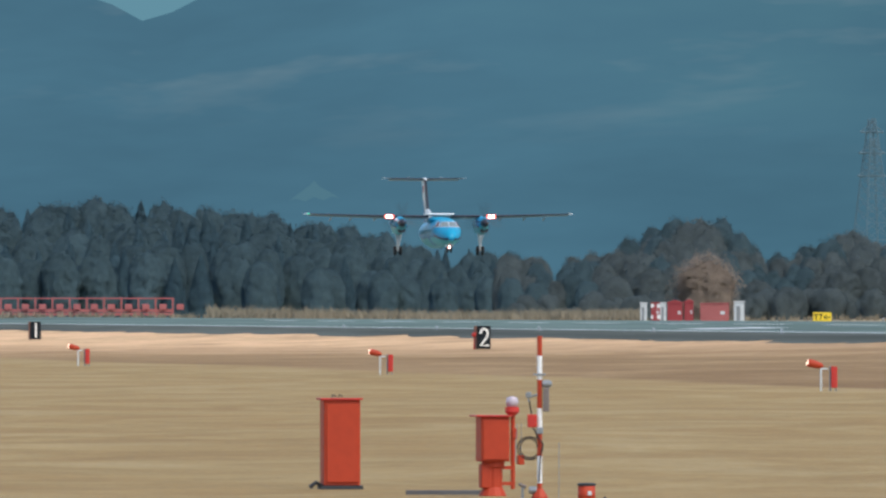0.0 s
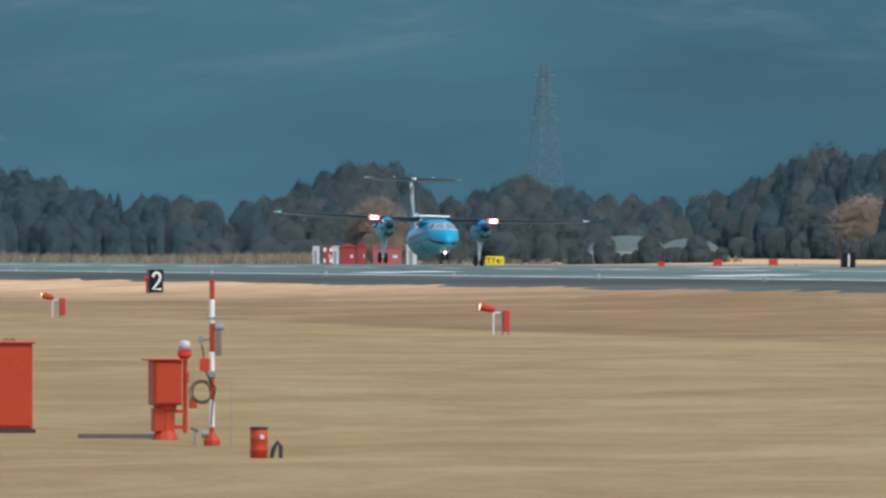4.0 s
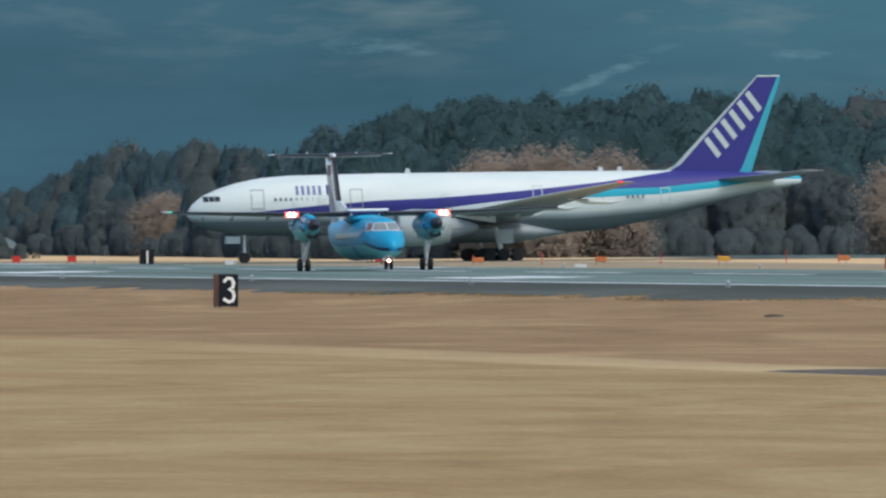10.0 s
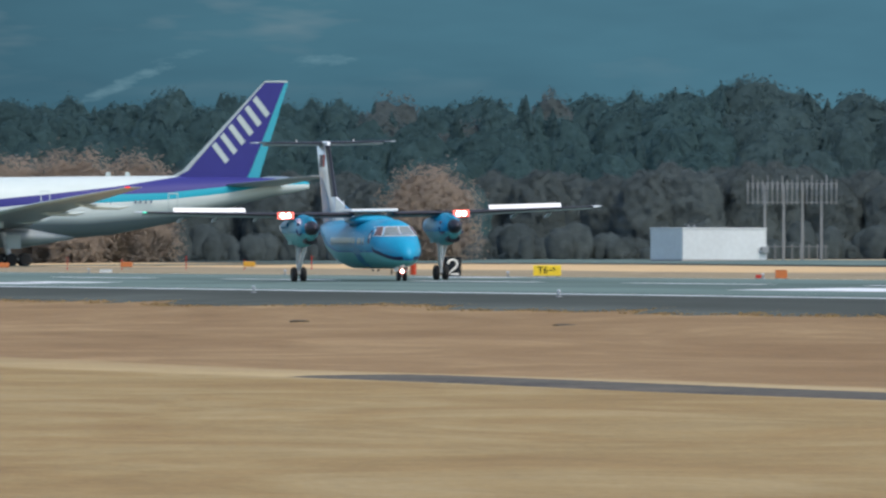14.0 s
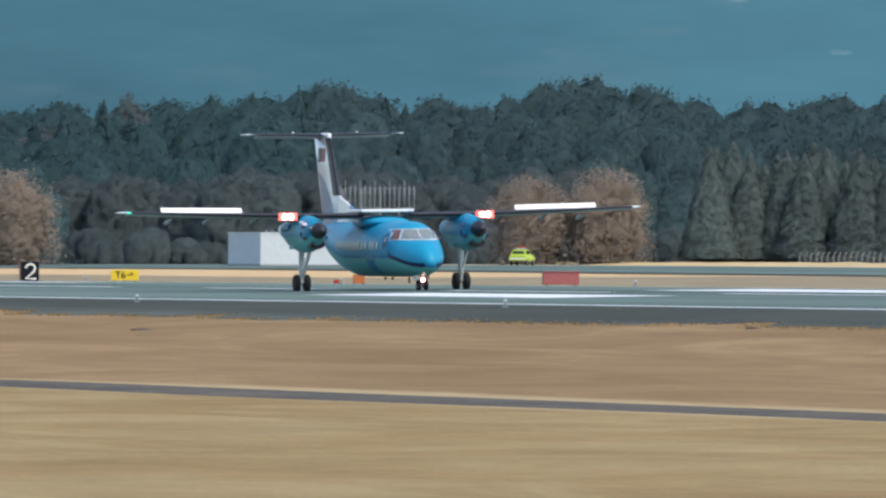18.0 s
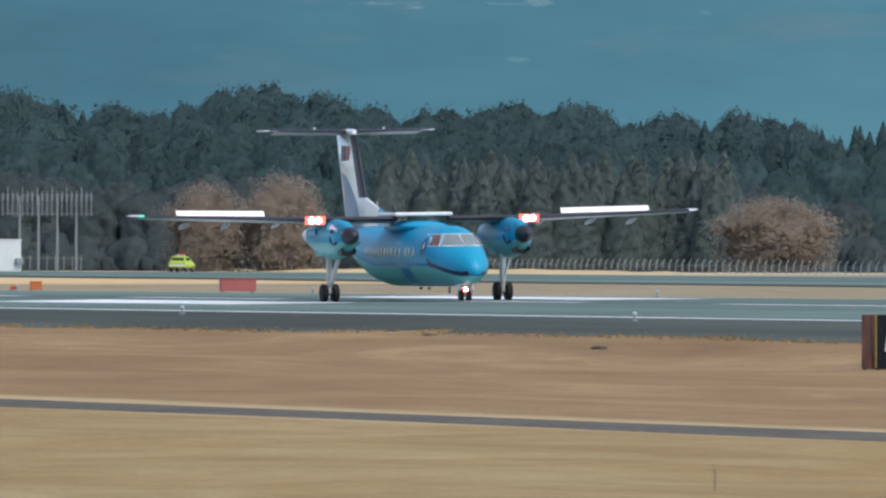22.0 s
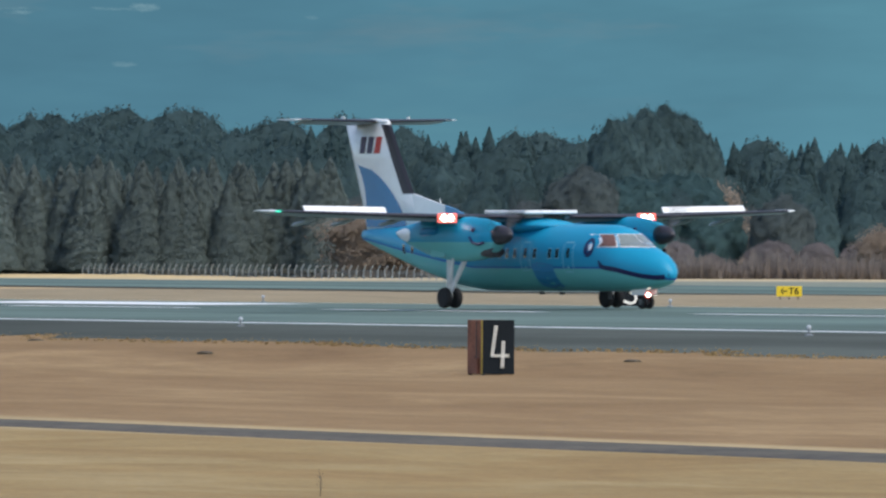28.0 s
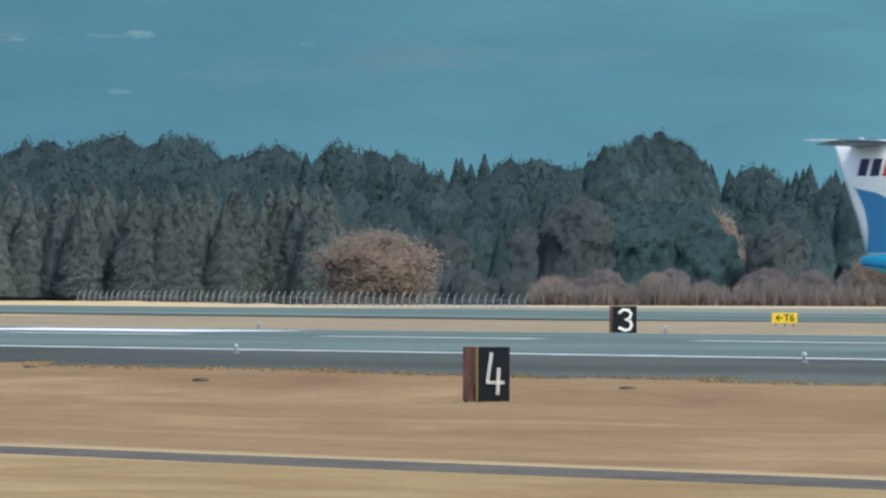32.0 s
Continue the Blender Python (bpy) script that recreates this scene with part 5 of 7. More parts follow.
def pylon(u, d, h, w):
    x, y = place(u, d)
    ob = thing("power_pylon", "lattice steel power pylon far behind the trees, haze in its blue tone", "pylon", pose(x, y, 2.6, 0, 0, 20))
    def half(z):
        return w * (1 - z / h) ** 0.9 * 0.5 + 0.55
    levels = [h * (1 - 0.86 ** k) for k in range(16)] + [h]
    for sx, sy in ((1, 1), (1, -1), (-1, 1), (-1, -1)):
        part("leg", tube([(sx * half(z), sy * half(z), z) for z in levels], 0.15, 5), M_PYLON, ob)
    bm = bmesh.new()
    for a, b in zip(levels, levels[1:]):
        ha, hb = half(a), half(b)
        for s in (-1, 1):
            add_tube(bm, [(-ha, s * ha, a), (hb, s * hb, b)], 0.07, 4)
            add_tube(bm, [(ha, s * ha, a), (-hb, s * hb, b)], 0.07, 4)
            add_tube(bm, [(s * ha, -ha, a), (s * hb, hb, b)], 0.07, 4)
        add_tube(bm, [(-hb, -hb, b), (hb, -hb, b)], 0.1, 4)
    tagged(part("lattice", bm, M_PYLON, ob), kind="stuff")
    for z, l in ((h * 0.70, 3.8), (h * 0.82, 3.4), (h * 0.93, 3.0)):
        bm = add_tube(bmesh.new(), [(-l, 0, z), (l, 0, z)], 0.2, 5)
        add_tube(bm, [(-l, 0, z), (0, 0, z + 2.2), (l, 0, z)], 0.12, 4)
        part("cross_arm", bm, M_PYLON, ob)
    return ob


# steel toned towards the mountain's blue: distance haze put into its colour
M_PYLON = mat("hazed_pylon_steel", (0.070, 0.130, 0.164), 0.7, var=0.1)
white_hut()
antenna_array()
perimeter_fence()
pylon(1543, 3600, 44, 8)


def runway_end_sheds():
    d = 1900
    for u0, u1, h, m, lab in ((1133, 1145, 2.7, M_OFFWHITE, "pale grey equipment cabinet at the runway end"), (1152, 1168, 2.7, M_HUTRED, "red and white chequered cabinet at the runway end"), (1168, 1179, 2.7, M_OFFWHITE, "pale grey equipment cabinet at the runway end"), (1181, 1208, 2.7, M_HUTRED, "red pitched-roof equipment hut at the runway end"), (1211, 1227, 2.8, M_HUTRED, "narrow red equipment hut at the runway end"), (1239, 1290, 2.6, M_PINK, "wide faded red equipment container"), (1299, 1317, 2.75, M_OFFWHITE, "pale grey equipment cabinet at the runway end")):
        w = (u1 - u0) * d / 27500
        x, y = place((u0 + u1) / 2, d)
        ob = thing("equipment_hut", lab, "hut", on_ground(x, y, -7.7), "huts at the runway end")
        part("shell", box(-w / 2, w / 2, -0.8, 0.8, -0.3, h - 0.15, 0.02), m, ob)
        bm = box(-w / 2 - 0.06, w / 2 + 0.06, -0.9, 0.9, h - 0.15, h, 0.02)
        if "pitched" in lab or "narrow" in lab:
            add_rings(bm, [[(-w / 2, yy, h), (w / 2, yy, h), (0, yy, h + 0.3)] for yy in (-0.85, 0.85)])
        part("roof", bm, m, ob)
        part("door", box(-w * 0.28, w * 0.1, -0.83, -0.79, 0, h - 0.6), M_GREY if m is M_OFFWHITE else m, ob)
        part("plate", box(w * 0.2, w * 0.36, -0.83, -0.79, h * 0.45, h * 0.6), M_OFFWHITE, ob)
        if "chequered" in lab:
            for i in range(3):
                for j in range(4):
                    if (i + j) % 2:
                        part("chequer", box(-w / 2 + i * w / 3, -w / 2 + (i + 1) * w / 3, -0.825, -0.80, j * h / 4, (j + 1) * h / 4 - 0.2), M_WHITE, ob)


runway_end_sheds()


def localizer():
    """Red lattice of the landing aid beyond the runway end."""
    x0, y0 = place(-120, 2150)
    x1, y1 = place(306, 2150)
    ob = thing("localizer_array", "long red steel landing-aid frame with aerial boxes", "antenna", on_ground((x0 + x1) / 2, (y0 + y1) / 2, -6))
    w = math.hypot(x1 - x0, y1 - y0)
    for z in (0.4, 0.9, 2.7):
        part("rail", box(-w / 2, w / 2, -0.08, 0.08, z, z + (0.4 if z < 1 else 0.16)), M_PINK, ob)
    for k in range(15):
        sx = -w / 2 + w * k / 14
        part("upright", box(sx - 0.12, sx + 0.12, -0.12, 0.12, -0.3, 2.9), M_PINK, ob)
        part("aerial_box", box(sx + 0.5, sx + 1.5, -0.4, 0.1, 1.2, 2.0, 0.05), M_PINK, ob, "dull red aerial box")
    return ob


localizer()
# pale barrel-roofed sheds half hidden behind bushes
for uu, w, top in ((1690, 9.6, 3.5), (1800, 7.0, 3.0)):
    x, y = place(uu, 1960)
    ob = thing("far_shed", "pale barrel-roofed shed far beyond the field", "building", on_ground(x, y, -9), "far sheds")
    part("shell", box(-w / 2, w / 2, -5, 5, -0.3, 1.5), M_GREY, ob)
    part("gable", add_rings(bmesh.new(), [[(w / 2 * math.cos(a), yy, 1.5 + (top - 1.6) * math.sin(a)) for a in (k * math.pi / 12 for k in range(13))] for yy in (-4.95, 4.95)]), M_SHEDROOF, ob)
    part("roof", add_rings(bmesh.new(), [[((w / 2 + 0.2) * math.cos(a), yy, 1.5 + (top - 1.5) * math.sin(a)) for a in (k * math.pi / 12 for k in range(13))] for yy in (-4.8, 5.2)]), M_SHEDROOF, ob, "curved pale metal roof")


def patrol_car():
    """Bright yellow-green airfield car; x ahead, z up."""
    ob = thing("patrol_car", "fluorescent yellow-green airfield patrol car with roof lightbar", "car", pose(0, 0, 0))
    sec = [(-2.0, 0.55, 1.0), (-1.95, 0.45, 1.05), (1.55, 0.45, 1.0), (2.0, 0.5, 0.85)]
    bm = add_rings(bmesh.new(), [[(x, -0.85, z0), (x, 0.85, z0), (x, 0.88, (z0 + z1) / 2), (x, 0.8, z1), (x, -0.8, z1), (x, -0.88, (z0 + z1) / 2)] for x, z0, z1 in sec])
    body = part("body", bm, M_LIME, ob)
    part("cabin", add_rings(bmesh.new(), [[(x, w * (0.78 if z < 1.2 else 0.66), z) for x, z in ((-1.75, 1.0), (1.0, 0.98), (0.3, 1.55), (-1.35, 1.58))] for w in (-1, 1)]), M_LIME, ob)
    for sy in (-1, 1):
        part("side_window", box(-1.2, 0.3, sy * 0.73 - 0.02, sy * 0.73 + 0.02, 1.1, 1.45), M_GLASS, ob)
    part("rear_window", box(-1.64, -1.56, -0.6, 0.6, 1.12, 1.46), M_GLASS, ob)
    part("stripe", box(-2.02, -1.98, -0.8, 0.8, 0.6, 0.75), M_WHITE, ob)
    part("lightbar", box(-0.7, -0.4, -0.5, 0.5, 1.6, 1.75, 0.03), M_LENSW, ob)
    part("roof_sign", box(-0.2, 0.0, -0.35, 0.35, 1.6, 1.95, 0.02), M_ORANGE, ob)
    for sx in (-1.25, 1.3):
        for sy in (-0.78, 0.78):
            w = part("wheel", wheel_mesh(0.33, 0.22), M_TYRE, ob, at=pose(sx, sy, 0.33))
            part("rim", add_rings(bmesh.new(), [[(0.18 * math.cos(a), yy, 0.18 * math.sin(a)) for a in (k * 0.628 for k in range(10))] for yy in (-0.115, 0.115)]), M_GREY, w)
    return ob


car = patrol_car()

bush_rng = random.Random(8)
for k in range(22):
    x, y = place(1600 + 12 * k + bush_rng.uniform(-5, 5), 1930)
    plant("bare", x, y, bush_rng.uniform(1.2, 2.5) if k % 7 != 4 else 3.6, 1.1)

# stones and a weed in the near turf
for uu, d, w in ((5040, 512, 0.55), (5796, 470, 0.55), (4740, 560, 0.6), (3190, 640, 0.9), (3660, 600, 0.9), (4500, 610, 0.7)):
    x, y = place(uu, d)
    bm = bmesh.new()
    bmesh.ops.create_icosphere(bm, subdivisions=2, radius=1)
    for v in bm.verts:
        v.co *= 1 + 0.25 * noise.noise(v.co * 1.7 + Vector((uu, 0, 0)))
        v.co = Vector((v.co.x * w * 0.5, v.co.y * 0.3, v.co.z * 0.07 + 0.02))
    tagged(part("drain_stone", bm, M_DRAIN, at=on_ground(x, y)), "low dark drain cover stone in the turf", "stone", "stones in the turf")
x, y = place(5245, 201.8)
bm = add_tube(bmesh.new(), [(0, 0, -0.05), (0.01, 0, 0.2), (-0.02, 0, 0.36)], 0.006, 5, 0.002)
for k in range(7):
    add_tube(bm, [(0.005, 0, 0.08 + k * 0.03), (0.05 * (-1) ** k, 0.01, 0.14 + k * 0.03)], 0.004, 4, 0.001)
tagged(part("dry_weed", bm, M_BARK, at=on_ground(x, y)), "single dry weed stalk in the turf", "weed")


# ---------------------------------------------------------------- blue turboprop
# local axes: x ahead, y to port, z up; origin on the ground between the main wheels
HULL = [(9.72, 1.42, 1.30, 0.06), (9.62, 1.62, 1.10, 0.26), (9.3, 1.98, 0.95, 0.50), (8.7, 2.28, 0.82, 0.80), (8.0, 2.51, 0.75, 1.03), (7.45, 2.65, 0.72, 1.15), (6.95, 2.97, 0.70, 1.23), (6.45, 3.22, 0.69, 1.29), (5.8, 3.34, 0.69, 1.33), (4.5, 3.36, 0.69, 1.345), (0, 3.36, 0.69, 1.345), (-3.2, 3.36, 0.70, 1.345), (-5.0, 3.36, 0.90, 1.28), (-7.0, 3.35, 1.32, 1.08), (-9.0, 3.31, 1.83, 0.77), (-11.0, 3.22, 2.36, 0.40), (-12.2, 3.12, 2.72, 0.16), (-12.35, 3.0, 2.85, 0.05)]


def hull_at(x):
    for (a, ta, ba, wa), (b, tb, bb, wb) in zip(HULL, HULL[1:]):
        if x >= b:
            s = (x - a) / (b - a)
            return ta + (tb - ta) * s, ba + (bb - ba) * s, wa + (wb - wa) * s
    return HULL[-1][1:]


def hull_point(x, ang, out=0.0):
    """Skin point at station x; ang in degrees from the crown, positive to port."""
    t, b, w = hull_at(x)
    zc, hh = (t + b) / 2, (t - b) / 2
    a = radians(ang)
    n = Vector((0, math.sin(a) / max(w, 0.05), math.cos(a) / max(hh, 0.05))).normalized()
    return Vector((x, w * math.sin(a), zc + hh * math.cos(a))) + n * out


def hull_angle(x, z):
    t, b, w = hull_at(x)
    c = (z - (t + b) / 2) / ((t - b) / 2)
    return math.degrees(math.acos(max(-1, min(1, c))))


def glaze_x(z, y):
    """Station at which the skin at height z stands y off the centre line."""
    lo, hi = 5.2, 8.6
    for _ in range(40):
        x = (lo + hi) / 2
        w = hull_at(x)[2] * math.sin(radians(hull_angle(x, z)))
        if w > y and hull_at(x)[0] > z:
            lo = x
        else:
            hi = x
    return lo


def skin_patch(xs, zs_of, side, out=0.012):
    """A thin panel on the skin between two heights given per station; side +1 port."""
    bm = bmesh.new()
    rows = []
    for x in xs:
        z0, z1 = zs_of(x)
        a0, a1 = hull_angle(x, z0), hull_angle(x, z1)
        rows.append([bm.verts.new(hull_point(x, side * (a0 + (a1 - a0) * k / 4), out)) for k in range(5)])
    for a, b in zip(rows, rows[1:]):
        for k in range(4):
            bm.faces.new((a[k], a[k + 1], b[k + 1], b[k]))
    bmesh.ops.recalc_face_normals(bm, faces=bm.faces)
    return bm


BLUE, TEAL, NAVY = (0.010, 0.285, 0.465), (0.125, 0.43, 0.44), (0.008, 0.012, 0.075)


def dolphin_mask(nt, sep):
    x, z = sep.outputs[0], sep.outputs[2]
    rear = step_node(nt, x, -2.5, -11.8, 1.60, 2.72)
    front = step_node(nt, x, 6.3, 9.7, 0.0, -0.46)
    line = math_node(nt, "ADD", rear, front)
    return math_node(nt, "ADD", math_node(nt, "SUBTRACT", z, line), 5.0)


M_DOLPHIN = livery("dolphin_livery", [(0.0, TEAL), (4.97, (0.012, 0.11, 0.36)), (5.04, BLUE)], dolphin_mask)
M_NACELLE = livery("nacelle_livery", [(0.0, TEAL), (2.62, BLUE)])
M_DOORLINE = mat("pale_blue_door_line", (0.20, 0.48, 0.60), 0.4)
M_BLUE = mat("blue_aircraft_paint", BLUE, 0.36, var=0.08, size=3, coat=0.15)
M_SEA = mat("deep_blue_aircraft_paint", (0.010, 0.20, 0.42), 0.3, var=0.08, size=3, coat=0.4)
M_NAVY = mat("navy_aircraft_paint", NAVY, 0.35, var=0.1)
M_AIRWHITE = mat("white_aircraft_paint", (0.80, 0.82, 0.82), 0.3, var=0.07, size=3, coat=0.4)
M_WINGGREY = mat("wing_grey_paint", (0.30, 0.34, 0.35), 0.4, var=0.1, size=3)
M_BOOT = mat("rubber_deicing_boot", (0.030, 0.028, 0.036), 0.40, var=0.2, size=2)
M_STRUT = mat("gear_strut_paint", (0.60, 0.62, 0.62), 0.4, 0.1, var=0.15, size=0.5)
M_BLADE = mat("propeller_blade", (0.05, 0.05, 0.052), 0.5, var=0.2)
M_LOGO_RED = mat("red_emblem_paint", (0.5, 0.03, 0.03), 0.4)


def wing_rings(stations, n=14, droop=0.0):
    """Lofted lifting surface; stations: (span place, leading x, trailing x, height, thickness)."""
    out = []
    for s, le, te, z, th in stations:
        ring = []
        for k in range(n):
            a = 2 * math.pi * k / n
            c = 0.5 - 0.5 * math.cos(a)
            t = th * (math.sin(a)) * (1 - 0.62 * c)
            ring.append((le + (te - le) * c, s, z + t + 0.02 - droop * c))
        out.append(ring)
    return out


def surface(stations, n=14, droop=0.0):
    return add_rings(bmesh.new(), wing_rings(stations, n, droop))


def boot(stations, chord=0.09):
    """Dark strip wrapped round a leading edge, just proud of it."""
    bm = bmesh.new()
    rows = []
    for s, le, te, z, th in stations:
        row = []
        for k in range(7):
            a = (k - 3) / 3
            c = chord * abs(a) ** 1.4
            ang = math.acos(1 - 2 * c)
            t = math.copysign(th * math.sin(ang) * (1 - 0.62 * c) + 0.008, a) if k != 3 else 0
            row.append(bm.verts.new((le + (te - le) * c + (0.012 if k == 3 else 0.004), s, z + t + 0.02)))
        rows.append(row)
    for a, b in zip(rows, rows[1:]):
        for k in range(6):
            bm.faces.new((a[k], a[k + 1], b[k + 1], b[k]))
    return bm


spoilers, propellers = [], []


def turboprop():
    ob = thing("turboprop_airliner", "blue twin-turboprop airliner painted as a smiling dolphin", "airplane", pose(0, 0, 0))
    n = 28
    rings = []
    fine = []
    for (a, *_), (b, *_) in zip(HULL, HULL[1:]):
        m = max(1, int((a - b) / 0.5))
        fine += [a + (b - a) * k / m for k in range(m)]
    for x in fine + [HULL[-1][0]]:
        rings.append([hull_point(x, 360 * k / n) for k in range(n)])
    body = part("fuselage", add_rings(bmesh.new(), rings), M_DOLPHIN, ob, "blue back over pale teal belly", smooth=True)
    # wing fairing
    part("wing_fairing", add_rings(bmesh.new(), [[(x, w * math.cos(a), 3.3 + h * math.sin(a)) for a in (k * 2 * math.pi / 14 for k in range(14))] for x, w, h in ((2.2, 0.2, 0.03), (1.5, 1.0, 0.22), (0.4, 1.2, 0.34), (-1.4, 1.15, 0.32), (-2.7, 0.7, 0.18), (-3.5, 0.15, 0.04))]), M_BLUE, ob, smooth=True)
    part("roof_panel", box(-1.7, 1.2, -1.3, 1.3, 3.78, 3.93, 0.04), M_AIRWHITE, ob, "white centre-wing roof panel")
    part("antenna_blade", tube([(-6.6, 0, 3.9), (-6.75, 0, 4.4)], 0.02, 6), M_AIRWHITE, ob)
    part("belly_antenna", box(5.2, 5.4, -0.02, 0.02, 0.38, 0.66), M_DARK, ob)
    for x in (1.8, 0.4):
        part("belly_antenna", box(x, x + 0.3, -0.03, 0.03, 0.55, 0.66), M_DARK, ob)
    for side in (1, -1):
        # smile, eye, flipper and wave
        mouth = [(6.35, 1.70), (6.5, 1.60), (6.8, 1.55), (7.3, 1.50), (8.0, 1.36), (8.6, 1.24), (9.2, 1.17), (9.55, 1.20), (9.66, 1.25)]

        def mouth_z(x):
            for (a, za), (b, zb) in zip(mouth, mouth[1:]):
                if x <= b:
                    z = za + (zb - za) * (x - a) / (b - a)
                    return z - 0.02, z + (0.17 if x > 6.5 else 0.26)
            return 1.25, 1.38
        part("painted_smile", skin_patch([6.35 + 3.31 * k / 24 for k in range(25)], mouth_z, side), M_NAVY, ob, "navy painted smile line")
        eye = bmesh.new()
        pup = bmesh.new()
        for bmq, rr, out, dx, dz in ((eye, 0.34, 0.010, 0, 0), (pup, 0.12, 0.02, 0.10, 0.03)):
            c = bmq.verts.new(hull_point(5.66 + dx, side * hull_angle(5.66, 2.43 + dz), out))
            ring = []
            for k in range(16):
                a = k * math.pi / 8
                xx, zz = 5.66 + dx + rr * math.cos(a), 2.43 + dz + rr * 1.15 * math.sin(a)
                ring.append(bmq.verts.new(hull_point(xx, side * hull_angle(xx, zz), out)))
            for k in range(16):
                bmq.faces.new((c, ring[k], ring[(k + 1) % 16]))
        part("painted_eye", eye, M_NAVY, ob, "navy painted eye")
        part("painted_pupil", pup, M_AIRWHITE, ob, "white painted pupil")
        part("painted_flipper", skin_patch([1.7 + 1.5 * k / 8 for k in range(9)], lambda x: (0.72 + 0.25 * abs(x - 2.5), 1.85 - 0.1 * abs(x - 2.3)), side, 0.008), M_SEA, ob, "deep blue painted flipper")
        for x in (3.52, 3.0, 1.95, 0.55, 0.0, -0.55, -1.1, -1.65, -2.2, -2.75, -3.3, -3.85, -7.2, -8.0):
            high = 2.20 if x > -6 else 2.36
            rim = part("window_rim", skin_patch([x - 0.135, x, x + 0.135], lambda q: (high - 0.21, high + 0.21), side, 0.010), M_DOORLINE, ob, "pale window surround")
            part("cabin_window", skin_patch([x - 0.11, x, x + 0.11], lambda q: (high - 0.18, high + 0.18), side, 0.014), M_GLASS, rim)
        for x, w, z0, z1 in ((4.29, 0.36, 1.45, 2.66), (1.29, 0.34, 1.50, 2.66)):
            for xa, xb, za, zb in ((x - w + 0.08, x + w - 0.08, z1 - 0.045, z1), (x - w + 0.08, x + w - 0.08, z0, z0 + 0.045), (x - w, x - w + 0.045, z0 + 0.08, z1 - 0.08), (x + w - 0.045, x + w, z0 + 0.08, z1 - 0.08)):
                part("door_outline", skin_patch([xa, (xa + xb) / 2, xb], lambda q: (za, zb), side, 0.012), M_DOORLINE, ob)
            part("door_window", skin_patch([x - 0.11, x, x + 0.11], lambda q: (2.02, 2.40), side, 0.014), M_GLASS, ob)
            part("door_handle", skin_patch([x - 0.08, x, x + 0.08], lambda q: (1.62, 1.68), side, 0.016), M_DOORLINE, ob)
        # cockpit glazing: panes between two heights, from the centre line round to the side
        for low, high, tint in (((0.030, 0.84), (0.030, 0.60), M_SCREEN), ((0.925, 1.20), (0.690, 0.915), M_REFLECT_PANE)):
            def pane(grow, out):
                bm = bmesh.new()
                rows = []
                for i in range(6):
                    row = []
                    for j in range(4):
                        p, q = i / 5, j / 3
                        z = 2.47 - grow + (0.47 + 2 * grow) * q
                        ya = low[0] + (high[0] - low[0]) * q - 0.7 * grow
                        yb = low[1] + (high[1] - low[1]) * q + 0.7 * grow
                        x = glaze_x(z, max(0.0, ya + (yb - ya) * p))
                        row.append(bm.verts.new(hull_point(x, side * hull_angle(x, z), out)))
                    rows.append(row)
                for r0, r1 in zip(rows, rows[1:]):
                    for k in range(3):
                        bm.faces.new((r0[k], r0[k + 1], r1[k + 1], r1[k]))
                return bm
            part("window_frame", pane(0.032, 0.010), M_AIRWHITE, ob, "pale windscreen frame")
            part("windscreen_pane", pane(0.0, 0.024), tint, ob, "" if tint is M_SCREEN else "side pane with an amber reflection in its colour")
        # wing
        st = [(side * 1.1, 0.90, -1.80, 3.64, 0.19), (side * 4.6, 0.90, -1.80, 3.65, 0.19), (side * 8.5, 0.57, -1.47, 3.75, 0.13), (side * 12.4, 0.23, -1.15, 3.87, 0.08)]
        wing = part("wing", surface(st, 14, 0.14), M_WINGGREY, ob, "grey high wing", smooth=True)
        part("deicing_boot", boot(st[1:]), M_BOOT, wing, "black rubber leading edge boot")
        part("deicing_boot", boot([st[0], (side * 4.45, 0.90, -1.80, 3.65, 0.19)]), M_BOOT, wing, "black rubber leading edge boot")
        part("wing_tip", surface([(side * 12.4, 0.24, -1.17, 3.87, 0.085), (side * 12.8, 0.10, -1.10, 3.885, 0.06), (side * 12.95, -0.25, -0.95, 3.89, 0.02)]), M_AIRWHITE, wing, "white wing tip")
        part("position_light", box(0.13, 0.23, min(side * 12.35, side * 12.6), max(side * 12.35, side * 12.6), 3.84, 3.93, 0.02), M_GREENLIGHT if side < 0 else M_AIRWHITE, wing)
        part("flap", surface([(side * 1.3, -1.75, -2.40, 3.49, 0.05), (side * 10.7, -1.27, -1.80, 3.69, 0.03)]), M_WINGGREY, wing)
        for ys in (6.0, 8.3, 10.2):
            part("flap_fairing", add_rings(bmesh.new(), [[(x, side * ys + r * math.cos(a), z + r * math.sin(a)) for a in (k * 1.047 for k in range(6))] for x, z, r in ((-0.55, 3.57, 0.03), (-1.35, 3.46, 0.10), (-2.05, 3.36, 0.08), (-2.3, 3.32, 0.02))]), M_WINGGREY, wing)
        # wing spoilers, hinged on their front edge
        sp = part("spoiler", box(-0.28, 0.0, -2.0, 2.0, -0.012, 0.018, 0.004), M_AIRWHITE, ob, "white lift spoiler panel", at=pose(-0.55, side * 8.75, 3.91, side * 2.2, 0, 0))
        spoilers.append((sp, side))
        # nacelle
        y = side * 3.94
        prof = [(3.30, 0.33, 0.34, 2.94), (3.12, 0.45, 0.56, 2.86), (2.4, 0.52, 0.80, 2.79), (1.4, 0.55, 0.89, 2.78), (0, 0.55, 0.89, 2.78), (-1.6, 0.52, 0.74, 2.86), (-3.0, 0.38, 0.42, 2.95), (-3.9, 0.12, 0.14, 3.0)]
